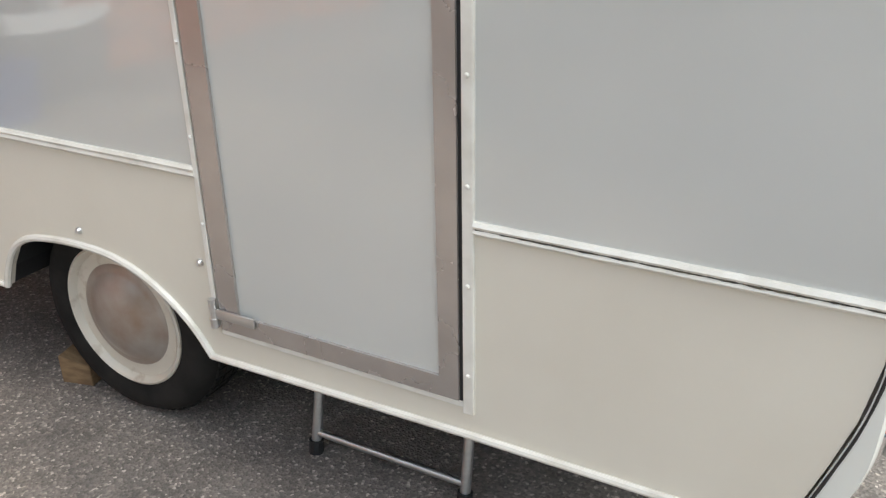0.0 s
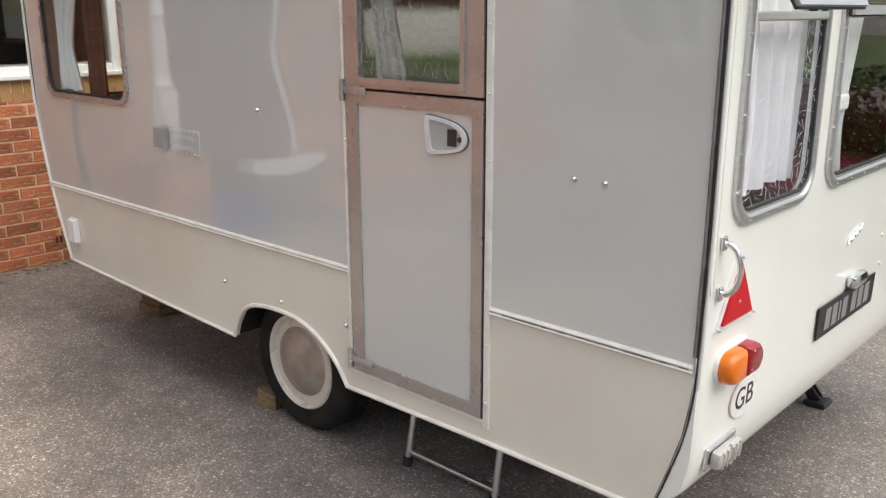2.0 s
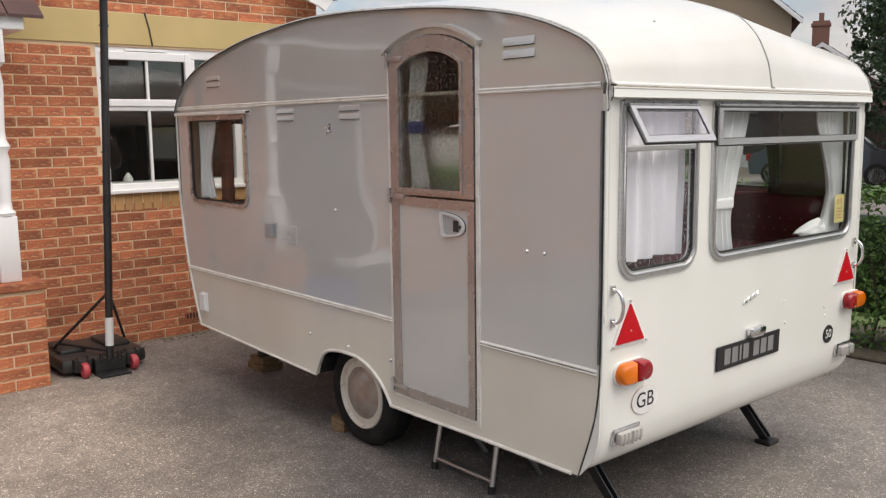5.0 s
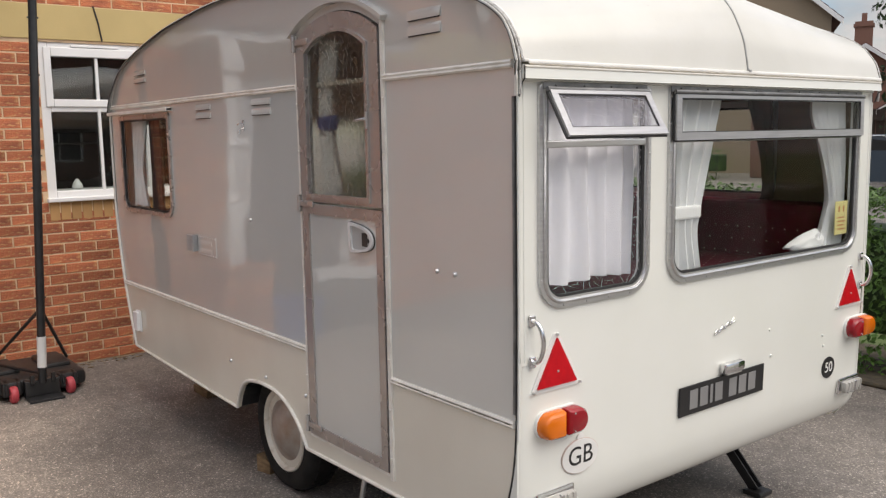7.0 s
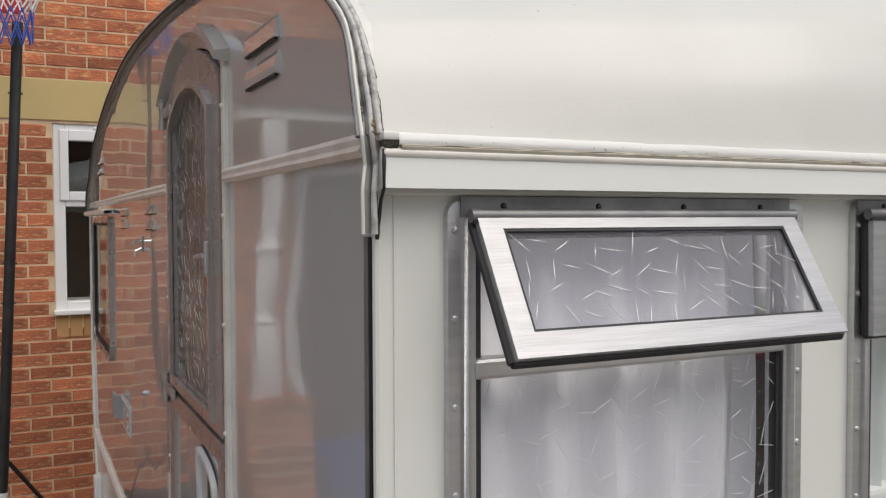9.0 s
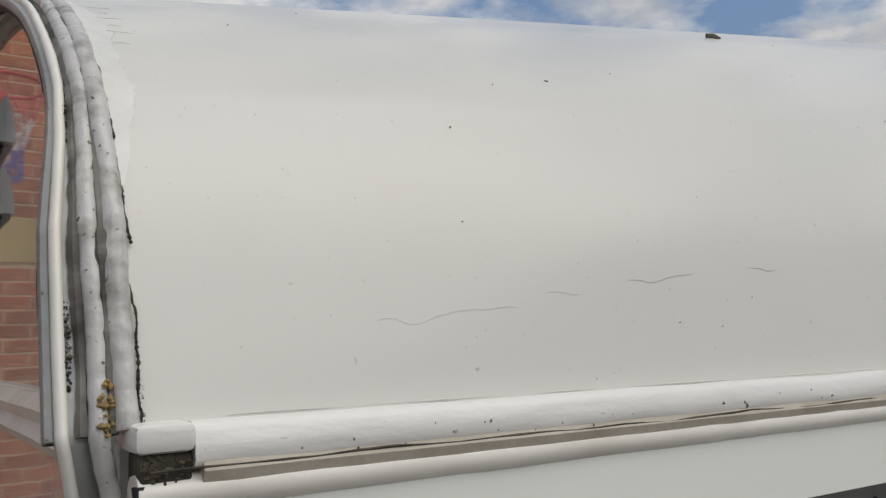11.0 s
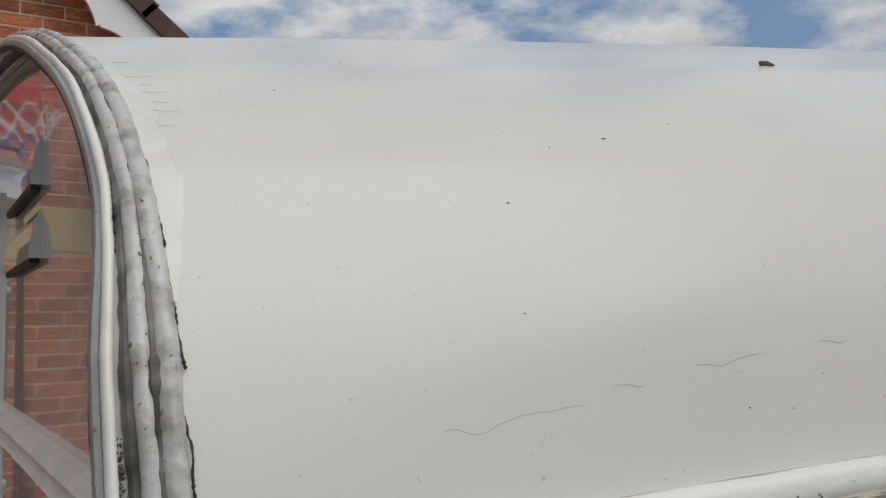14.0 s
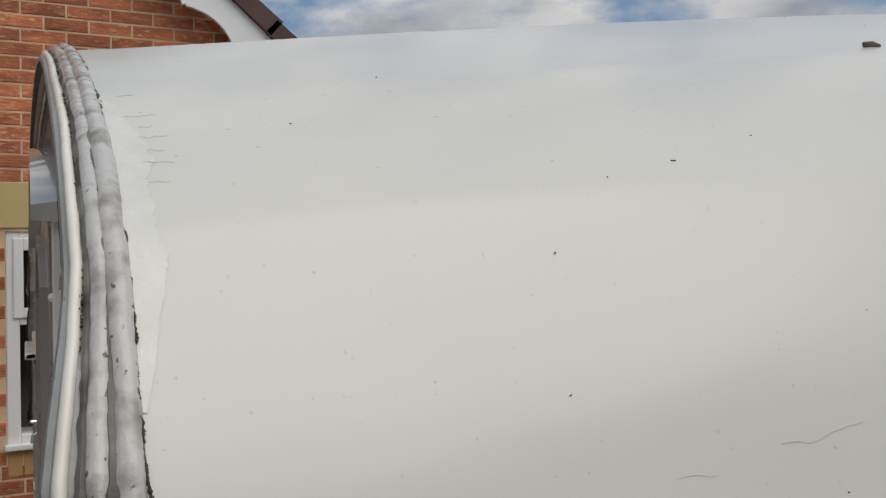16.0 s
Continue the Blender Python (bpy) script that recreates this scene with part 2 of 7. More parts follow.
AMBER = mat("amber_lens", (0.72, 0.16, 0.004), 0.2, coat=0.3, bump=0.001, bscale=300, spec=0.4)
CLEAR = mat("grey_clear_lens", (0.44, 0.43, 0.40), 0.15, coat=0.8, bump=0.002, bscale=120)
BLACK = mat("black_plastic", (0.022, 0.022, 0.023), 0.42, alt=(0.035, 0.034, 0.033), scale=12, bump=0.0006, bscale=150)
BLACK_STEEL = mat("black_steel", (0.018, 0.018, 0.019), 0.35, alt=(0.03, 0.03, 0.03), scale=14)
SILVER = mat("silver_letters", (0.24, 0.24, 0.24), 0.5)
STICKER = mat("white_vinyl", (0.80, 0.80, 0.78), 0.35)
INK = mat("black_ink", (0.015, 0.015, 0.016), 0.4)
HUB = mat("dull_hub_cap", (0.44, 0.40, 0.36), 0.34, 0.35, alt=(0.34, 0.25, 0.19), scale=9, mixr=(0.42, 0.72), bump=0.001, bscale=40)
RIM = mat("cream_rim", (0.66, 0.61, 0.52), 0.33, alt=(0.40, 0.31, 0.22), scale=22, mixr=(0.58, 0.8), bump=0.001, bscale=60)
WOOD = mat("chock_wood", (0.27, 0.18, 0.095), 0.8, alt=(0.17, 0.105, 0.055), scale=5, stretch=(2, 14, 14), bump=0.002, bscale=40)
CURTAIN = mat("white_net_curtain", (0.88, 0.89, 0.90), 0.85, alt=(0.83, 0.84, 0.86), scale=20, bump=0.001, bscale=300)
MAROON = mat("maroon_upholstery", (0.13, 0.009, 0.022), 0.95, spec=0.1, alt=(0.10, 0.007, 0.016), scale=20, bump=0.001, bscale=400)
MAROON_DOT = mat("woven_dots", (0.66, 0.40, 0.36), 0.9)
INTERIOR = mat("brown_interior_ply", (0.21, 0.125, 0.08), 0.5, alt=(0.16, 0.095, 0.06), scale=4, stretch=(1, 1, 10))
DARK_BROWN = mat("dark_brown_drape", (0.10, 0.035, 0.028), 0.9, alt=(0.05, 0.025, 0.02), scale=8)
ASPHALT = bpy.data.materials.new("asphalt")
ASPHALT.use_nodes = True
an, al = ASPHALT.node_tree.nodes, ASPHALT.node_tree.links
a_p = an["Principled BSDF"]
a_p.inputs["Roughness"].default_value = 0.62
a_tc, a_vo, a_n1, a_n2 = an.new("ShaderNodeTexCoord"), an.new("ShaderNodeTexVoronoi"), an.new("ShaderNodeTexNoise"), an.new("ShaderNodeTexNoise")
a_vo.inputs["Scale"].default_value = 150
a_n1.inputs["Scale"].default_value, a_n1.inputs["Detail"].default_value = 0.7, 8
a_n2.inputs["Scale"].default_value, a_n2.inputs["Detail"].default_value = 9.0, 5
a_sep, a_r, a_r1, a_r2 = an.new("ShaderNodeSeparateColor"), an.new("ShaderNodeValToRGB"), an.new("ShaderNodeValToRGB"), an.new("ShaderNodeValToRGB")
cr = a_r.color_ramp
cr.elements[0].position, cr.elements[0].color = 0.0, (0.115, 0.108, 0.102, 1)
cr.elements[1].position, cr.elements[1].color = 1.0, (0.52, 0.485, 0.45, 1)
for pos, c in ((0.55, (0.175, 0.165, 0.155, 1)), (0.86, (0.225, 0.21, 0.195, 1)), (0.94, (0.30, 0.28, 0.255, 1))):
    cr.elements.new(pos).color = c
a_r1.color_ramp.elements[0].position, a_r1.color_ramp.elements[1].position = 0.36, 0.66
a_r1.color_ramp.elements[0].color, a_r1.color_ramp.elements[1].color = (0.90, 0.87, 0.86, 1), (1.68, 1.61, 1.53, 1)
a_r2.color_ramp.elements[0].position, a_r2.color_ramp.elements[1].position = 0.3, 0.7
a_r2.color_ramp.elements[0].color, a_r2.color_ramp.elements[1].color = (0.82, 0.82, 0.82, 1), (1.15, 1.15, 1.15, 1)
a_m1, a_m2, a_b = an.new("ShaderNodeMixRGB"), an.new("ShaderNodeMixRGB"), an.new("ShaderNodeBump")
a_m1.blend_type = a_m2.blend_type = "MULTIPLY"
a_m1.inputs[0].default_value = a_m2.inputs[0].default_value = 1.0
a_b.inputs["Distance"].default_value, a_b.inputs["Strength"].default_value = 0.004, 0.6
for n_ in (a_vo, a_n1, a_n2):
    al.new(a_tc.outputs["Object"], n_.inputs["Vector"])
al.new(a_vo.outputs["Color"], a_sep.inputs[0])
al.new(a_sep.outputs[0], a_r.inputs[0])
al.new(a_n1.outputs[0], a_r1.inputs[0])
al.new(a_n2.outputs[0], a_r2.inputs[0])
al.new(a_r.outputs[0], a_m1.inputs[1])
al.new(a_r1.outputs[0], a_m1.inputs[2])
al.new(a_m1.outputs[0], a_m2.inputs[1])
al.new(a_r2.outputs[0], a_m2.inputs[2])
# ground light painted into the colour: paler warm pool by the van, darker outside
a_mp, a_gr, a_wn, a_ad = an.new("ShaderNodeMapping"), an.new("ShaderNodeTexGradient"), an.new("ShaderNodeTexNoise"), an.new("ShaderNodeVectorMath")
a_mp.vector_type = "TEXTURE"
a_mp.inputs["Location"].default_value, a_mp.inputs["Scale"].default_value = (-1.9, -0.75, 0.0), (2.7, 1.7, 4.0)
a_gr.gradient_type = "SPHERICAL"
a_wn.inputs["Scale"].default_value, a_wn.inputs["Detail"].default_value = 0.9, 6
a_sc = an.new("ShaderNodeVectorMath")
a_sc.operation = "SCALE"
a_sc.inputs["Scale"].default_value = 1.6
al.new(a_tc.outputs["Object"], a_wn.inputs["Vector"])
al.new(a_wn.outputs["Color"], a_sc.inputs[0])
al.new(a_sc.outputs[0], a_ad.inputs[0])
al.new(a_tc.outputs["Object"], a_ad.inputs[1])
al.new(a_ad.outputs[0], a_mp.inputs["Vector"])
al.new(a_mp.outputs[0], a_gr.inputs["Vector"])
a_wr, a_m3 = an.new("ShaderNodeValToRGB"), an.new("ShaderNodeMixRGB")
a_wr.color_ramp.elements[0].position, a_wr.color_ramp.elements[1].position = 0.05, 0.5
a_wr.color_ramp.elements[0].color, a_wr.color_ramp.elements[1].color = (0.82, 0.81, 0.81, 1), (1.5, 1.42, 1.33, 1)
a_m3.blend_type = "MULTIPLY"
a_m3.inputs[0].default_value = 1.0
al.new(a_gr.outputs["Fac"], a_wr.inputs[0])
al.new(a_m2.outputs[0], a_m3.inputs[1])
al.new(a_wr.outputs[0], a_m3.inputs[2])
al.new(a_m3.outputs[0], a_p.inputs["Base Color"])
al.new(a_vo.outputs["Distance"], a_b.inputs["Height"])
al.new(a_b.outputs[0], a_p.inputs["Normal"])
UPVC = mat("white_window_plastic", (0.82, 0.82, 0.82), 0.28, alt=(0.78, 0.78, 0.78), scale=3)
BRICK = mat("red_brick", (0.60, 0.195, 0.085), 0.85, alt=(0.33, 0.105, 0.058), scale=5, bump=0.016, bscale=42, per_object=0.3, stretch=(1, 1, 3.2), fine=(0.62, 0.35, 0.16), fscale=22, fmix=(0.54, 0.72))
BRICK_ALL = mat("red_brick_far", (0.60, 0.195, 0.085), 0.85, alt=(0.33, 0.105, 0.058), scale=5, bump=0.016, bscale=42, island=0.3, stretch=(1, 1, 3.2), fine=(0.62, 0.35, 0.16), fscale=22, fmix=(0.54, 0.72))
MORTAR = mat("buff_mortar", (0.72, 0.53, 0.35), 0.9, alt=(0.58, 0.41, 0.26), scale=9, bump=0.003, bscale=120)
BUFF = mat("buff_brick", (0.50, 0.29, 0.12), 0.8, alt=(0.42, 0.24, 0.10), scale=7, bump=0.002, bscale=90, per_object=0.12)
BAND = mat("yellow_render_band", (0.55, 0.42, 0.19), 0.75, alt=(0.50, 0.38, 0.17), scale=3, bump=0.001, bscale=90)
ROOFTILE = mat("brown_roof_tile", (0.10, 0.055, 0.05), 0.8, alt=(0.075, 0.04, 0.038), scale=6, bump=0.003, bscale=30, island=0.2)
# near-black colour stands for the shade inside rooms, cars and slots
DARK_INSIDE = mat("painted_dark_inside", (0.03, 0.028, 0.027), 0.9)
LEAF = mat("hedge_leaf", (0.085, 0.17, 0.028), 0.5, alt=(0.045, 0.10, 0.018), scale=3.0, island=0.45, spec=0.4)
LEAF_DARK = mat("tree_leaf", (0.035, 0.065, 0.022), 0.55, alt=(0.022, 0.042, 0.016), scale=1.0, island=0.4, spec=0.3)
BARK = mat("bark", (0.10, 0.075, 0.055), 0.9, alt=(0.06, 0.045, 0.035), scale=12, bump=0.01, bscale=30)
GRASS = mat("grass_verge", (0.07, 0.12, 0.03), 0.9, alt=(0.10, 0.13, 0.04), scale=2, bump=0.01, bscale=60)
FENCE = mat("dark_fence_timber", (0.055, 0.038, 0.028), 0.85, alt=(0.04, 0.028, 0.02), scale=4, stretch=(8, 8, 1))
CAR = mat("dark_car_paint", (0.018, 0.020, 0.023), 0.15, 0.2, coat=0.8)
PINK = mat("red_plastic_wheel", (0.55, 0.075, 0.09), 0.45, alt=(0.48, 0.06, 0.075), scale=20)
NET_W = mat("white_net_cord", (0.75, 0.75, 0.76), 0.8)
NET_R = mat("red_net_cord", (0.62, 0.12, 0.14), 0.8)
NET_B = mat("blue_net_cord", (0.05, 0.10, 0.42), 0.8)
HOOP = mat("red_hoop_paint", (0.50, 0.025, 0.03), 0.35)
YELLOW = mat("pale_yellow_notice", (0.75, 0.68, 0.30), 0.6)
BLUE = mat("blue_tie_back", (0.02, 0.07, 0.30), 0.8)
SOIL = mat("soil_edge", (0.06, 0.05, 0.038), 0.95, alt=(0.10, 0.08, 0.05), scale=20, bump=0.01, bscale=60)


# ---- mesh helpers ----
def part(name, bm, material, parent=None, label="", smooth=False):
    me = bpy.data.meshes.new(name)
    bmesh.ops.recalc_face_normals(bm, faces=bm.faces)
    if smooth:
        for f in bm.faces:
            f.smooth = True
        for e in bm.edges:
            e.smooth = len(e.link_faces) == 2 and e.calc_face_angle(0) < 0.75
    bm.to_mesh(me)
    bm.free()
    me.materials.append(material)
    ob = new(name, me)
    ob.parent = parent
    return tagged(ob, label)


def thing(name, at, label, category, group="", kind=""):
    e = new(name)
    e.location = at
    e.empty_display_size = 0.1
    return tagged(e, label, category, group, kind)


def box(bm, a, b, bevel=0.0):
    """A box between the corners a and b, edges rounded by bevel."""
    lo, hi = [min(p, q) for p, q in zip(a, b)], [max(p, q) for p, q in zip(a, b)]
    vs = [bm.verts.new((x, y, z)) for x in (lo[0], hi[0]) for y in (lo[1], hi[1]) for z in (lo[2], hi[2])]
    fs = [bm.faces.new([vs[i] for i in q]) for q in ((0, 1, 3, 2), (4, 6, 7, 5), (0, 4, 5, 1), (2, 3, 7, 6), (0, 2, 6, 4), (1, 5, 7, 3))]
    if bevel:
        edges = list({e for f in fs for e in f.edges})
        bmesh.ops.bevel(bm, geom=edges, offset=bevel, segments=2, affect="EDGES", profile=0.5)
    return bm


def boxes(*items, bevel=0.0):
    bm = bmesh.new()
    for a, b in items:
        box(bm, a, b, bevel)
    return bm


def sweep(bm, path, section, side, closed=False, jitter=0.0, cap=True):
    """Carries a section (pairs along side and across it) down a path."""
    path = [Vector(p) for p in path]
    n, rings = len(path), []
    for i, p in enumerate(path):
        a = path[(i - 1) % n] if closed or i else p
        b = path[(i + 1) % n] if closed or i < n - 1 else p
        t = (b - a).normalized()
        s = Vector(side)
        s = (s - t * s.dot(t)).normalized()
        o = t.cross(s)
        j = 1 + jitter * (noise.noise(p * 31.0) + 0.7 * noise.noise(p * 113.0) + 0.4 * noise.noise(p * 290.0)) if jitter else 1
        rings.append([bm.verts.new(p + (s * u + o * v) * j) for u, v in section])
    m = len(section)
    for i in range(n if closed else n - 1):
        r0, r1 = rings[i], rings[(i + 1) % n]
        for k in range(m):
            bm.faces.new((r0[k], r0[(k + 1) % m], r1[(k + 1) % m], r1[k]))
    if cap and not closed:
        bm.faces.new(rings[0])
        bm.faces.new(rings[-1][::-1])
    return bm


def ring(r, n=8, sx=1.0, sy=1.0):
    return [(r * sx * math.cos(2 * math.pi * k / n), r * sy * math.sin(2 * math.pi * k / n)) for k in range(n)]


def tube(bm, path, r, n=8, closed=False, jitter=0.0):
    d = (Vector(path[-1]) - Vector(path[0])).normalized() if not closed else Vector((0, 0, 1))
    side = (0, 0, 1) if abs(d.z) < 0.8 else (1, 0, 0)
    return sweep(bm, path, ring(r, n), side, closed, jitter)


def lathe(bm, prof, centre, axis="y", n=40, cap=True):
    """Turns pairs (radius, along the axis) round an axis through centre."""
    c, rings = Vector(centre), []
    for r, h in prof:
        vs = []
        for k in range(n):
            a = 2 * math.pi * k / n
            u, v = r * math.cos(a), r * math.sin(a)
            vs.append(bm.verts.new(c + Vector({"y": (u, h, v), "x": (h, u, v), "z": (u, v, h)}[axis])))
        rings.append(vs)
    for r0, r1 in zip(rings, rings[1:]):
        for k in range(n):
            bm.faces.new((r0[k], r0[(k + 1) % n], r1[(k + 1) % n], r1[k]))
    if cap and prof[0][0] > 1e-5:
        bm.faces.new(rings[0])
    if cap and prof[-1][0] > 1e-5:
        bm.faces.new(rings[-1][::-1])
    bmesh.ops.remove_doubles(bm, verts=[v for q in rings for v in q], dist=1e-6)
    return bm


def plate(outer, holes, place, thick):
    """A sheet with openings: loops of (u, v), place(u, v, depth) gives the point."""
    bm = bmesh.new()
    edges = []
    for loop in [outer, *holes]:
        vs = [bm.verts.new(place(u, v, 0)) for u, v in loop]
        edges += [bm.edges.new((vs[i], vs[(i + 1) % len(vs)])) for i in range(len(vs))]
    bmesh.ops.triangle_fill(bm, use_beauty=True, use_dissolve=False, edges=edges)
    front = list(bm.faces)
    back = bmesh.ops.extrude_face_region(bm, geom=front)["geom"]
    shift = Vector(place(0, 0, thick)) - Vector(place(0, 0, 0))
    bmesh.ops.translate(bm, vec=shift, verts=[g for g in back if isinstance(g, bmesh.types.BMVert)])
    return bm


def thicken(bm, t):
    bm.normal_update()
    bmesh.ops.solidify(bm, geom=bm.faces[:], thickness=t)


def rounded(u0, u1, v0, v1, radii, n=7):
    """A rectangle with corner radii (low-left, low-right, top-right, top-left), anticlockwise."""
    pts = []
    for (cu, cv, a0), r in zip(((u0, v0, 180), (u1, v0, 270), (u1, v1, 0), (u0, v1, 90)), radii):
        su, sv = (1 if cu == u0 else -1), (1 if cv == v0 else -1)
        if r <= 0:
            pts.append((cu, cv))
            continue
        for k in range(n + 1):
            a = radians(a0 + 90 * k / n)
            pts.append((cu + su * r + r * math.cos(a), cv + sv * r + r * math.sin(a)))
    return pts


def inset(u0, u1, v0, v1, d, radii):
    return rounded(u0 + d, u1 - d, v0 + d, v1 - d, [max(0, r - d) for r in radii])


def lerp_table(table, x):
    for (a, b), (c, d) in zip(table, table[1:]):
        if a <= x <= c or c <= x <= a:
            return b + (d - b) * (x - a) / (c - a)
    return table[-1][1] if abs(x - table[-1][0]) < abs(x - table[0][0]) else table[0][1]


def smooth_line(pts, per=4):
    """Catmull-Rom through the points."""
    out = []
    for i in range(len(pts) - 1):
        p0, p1, p2, p3 = (np.array(pts[max(0, min(len(pts) - 1, i + k))]) for k in (-1, 0, 1, 2))
        for k in range(per):
            t = k / per
            out.append(tuple(0.5 * (2 * p1 + (p2 - p0) * t + (2 * p0 - 5 * p1 + 4 * p2 - p3) * t * t + (3 * p1 - p0 - 3 * p2 + p3) * t ** 3)))
    return out + [tuple(pts[-1])]


# ---- ground ----
bm = bmesh.new()
vs = [bm.verts.new(p) for p in ((-400, -400, 0), (400, -400, 0), (400, 400, 0), (-400, 400, 0))]
bm.faces.new(vs)
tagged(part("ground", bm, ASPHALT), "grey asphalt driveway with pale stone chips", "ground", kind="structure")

# ---- caravan ----
W = 2.05                                             # body width
ROOF_LINE = smooth_line([(0.024, 1.838), (0.004, 1.90), (-0.03, 1.948), (-0.06, 1.978), (-0.113, 2.012), (-0.19, 2.046), (-0.304, 2.088), (-0.482, 2.135),
                         (-0.811, 2.19), (-1.19, 2.228), (-1.63, 2.255), (-2.04, 2.258), (-2.46, 2.228), (-2.79, 2.188), (-3.2, 2.108), (-3.40, 2.045),
                         (-3.52, 1.975), (-3.61, 1.89), (-3.665, 1.80)])
REAR_LINE = [(0.0, 1.80), (0.0, 1.10), (-0.002, 0.95), (-0.004, 0.80), (-0.010, 0.68), (-0.026, 0.58), (-0.052, 0.49), (-0.082, 0.40), (-0.105, 0.335)]
SKIRT_LINE = [(0.0, 1.80), (0.0, 0.95), (-0.001, 0.80), (-0.003, 0.66), (-0.006, 0.54), (-0.014, 0.482), (-0.030, 0.430), (-0.056, 0.392), (-0.090, 0.366)]
FRONT_LINE = [(-3.45, 0.385), (-3.52, 0.56), (-3.60, 0.80), (-3.66, 1.10), (-3.675, 1.35), (-3.672, 1.80)]
ARCH = [(-2.01, 0.340), (-1.985, 0.40), (-1.945, 0.46), (-1.88, 0.50), (-1.78, 0.518), (-1.68, 0.522), (-1.59, 0.515), (-1.50, 0.488), (-1.42, 0.44), (-1.36, 0.385), (-1.318, 0.326)]
TRIM_LOW, TRIM_UP = 0.766, 1.832
CROWN = 0.140


def roof_z(x, z, y):
    u = max(0.0, 1 - abs(y - W / 2) / (W / 2))
    w = min(1.0, max(0.0, (z - 1.838) / 0.19))
    k = 0.95 + 0.5 * min(1.0, max(0.0, (-x - 0.16) / 0.6))
    return z + CROWN * w * u * (k - (k - 1) * u)


van = thing("caravan", (-1.7, 1.0, 0), "vintage touring caravan, grey and cream sides, ivory roof and rear", "caravan")
van.location = (0, 0, 0)


def side(u, v, d):
    return (u, d, v)


def far_side(u, v, d):
    return (u, W - d, v)


def rear_x(z):
    return lerp_table([(b, a) for a, b in SKIRT_LINE], z)


def below(z0, z1, x0, x1, line):
    return [(x, z) for x, z in line if z0 < z < z1 and x0 <= x <= x1]


EDGE = -0.018                                        # where the flank sheets stop before the rear corner
DOOR = (-1.279, -0.694)
sill_pts = [(-3.45, 0.385), (-2.6, 0.358)]
lower_outer = ([(-3.592, TRIM_LOW)] + [(x, z) for x, z in FRONT_LINE[::-1] if z < 0.75] + sill_pts[1:] + ARCH + [(DOOR[0], 0.326), (DOOR[1], 0.336)]
               + [(EDGE + x, z) for x, z in REAR_LINE[::-1] if z < TRIM_LOW] + [(EDGE - 0.005, TRIM_LOW), (DOOR[1], TRIM_LOW), (DOOR[1], 0.405), (DOOR[0], 0.405), (DOOR[0], TRIM_LOW)])
part("lower_panel", plate(lower_outer, [], side, 0.018), CREAM, van, "cream painted lower panel")
SW = (-3.49, -2.695, 1.215, 1.775)                   # side window
SWR = (0.085, 0.085, 0.02, 0.02)
mid_left = [(-3.592, TRIM_LOW), (DOOR[0], TRIM_LOW), (DOOR[0], TRIM_UP), (-3.66, TRIM_UP)] + [(x, z) for x, z in FRONT_LINE[::-1] if TRIM_LOW + 0.03 < z < TRIM_UP]
part("middle_panel", plate(mid_left, [rounded(*SW, SWR)[::-1]], side, 0.018), GREY, van, "glossy grey panel with wavy reflections")
mid_right = [(DOOR[1], TRIM_LOW), (EDGE - 0.005, TRIM_LOW), (EDGE - 0.002, 0.95), (EDGE, 1.1), (EDGE, TRIM_UP), (DOOR[1], TRIM_UP)]
part("middle_panel", plate(mid_right, [], side, 0.018), GREY, van, "glossy grey panel with wavy reflections")


def door_arch(half, base, rise, cx=-0.991, n=14):
    """A low arch from right to left."""
    r = (half * half + rise * rise) / (2 * rise)
    a = math.asin(half / r)
    return [(cx + r * math.sin(a - 2 * a * k / n), base + rise - r + r * math.cos(a - 2 * a * k / n)) for k in range(n + 1)]


arch_out = door_arch(0.297, 2.008, 0.085)
up = [(EDGE, TRIM_UP)] + [(x - 0.012, z - 0.006) for x, z in ROOF_LINE if z > TRIM_UP + 0.02] + [(-3.66, TRIM_UP), (DOOR[0], TRIM_UP)] + arch_out[::-1] + [(DOOR[1], TRIM_UP)]
part("upper_panel", plate(up, [], side, 0.018), GREY_UP, van, "warm grey glossy upper panel")
whole = ([(x, z) for x, z in FRONT_LINE[::-1]] + sill_pts[1:] + [(-1.3, 0.33)] + [(EDGE + x, z) for x, z in REAR_LINE[::-1]] + [(x - 0.012, z - 0.006) for x, z in ROOF_LINE if z > TRIM_UP + 0.02])
FARWIN = (-1.62, -0.42, 1.30, 1.77)
FARWIN2 = (-3.50, -2.25, 1.16, 1.66)
part("far_side_panel", plate(whole, [rounded(*FARWIN, (0.08, 0.08, 0.02, 0.02))[::-1], rounded(*FARWIN2, (0.08, 0.08, 0.02, 0.02))[::-1]], far_side, 0.018), CREAM, van)

# rear sheet with its two window openings, bent under at the foot
RW1 = (0.072, 0.576, 1.108, 1.776)
RW2 = (0.672, 1.946, 1.114, 1.778)
RWR = (0.095, 0.095, 0.015, 0.015)
bm = plate([(0.004, 0.95), (W - 0.004, 0.95), (W - 0.004, 1.80), (0.004, 1.80)], [inset(*RW1, 0.012, RWR)[::-1], inset(*RW2, 0.012, RWR)[::-1]], lambda u, v, d: (-d, u, v), 0.02)
part("rear_panel", bm, WHITE, van, "ivory painted rear panel")
low_line = smooth_line([(rear_x(0.95), 0.95)] + [p for p in SKIRT_LINE if p[1] < 0.94], 3)
bm = bmesh.new()
ys = [0.0, 0.006, 0.02, 0.05] + [0.05 + (W - 0.1) * k / 14 for k in range(1, 14)] + [W - 0.05, W - 0.02, W - 0.006, W]
grid = []
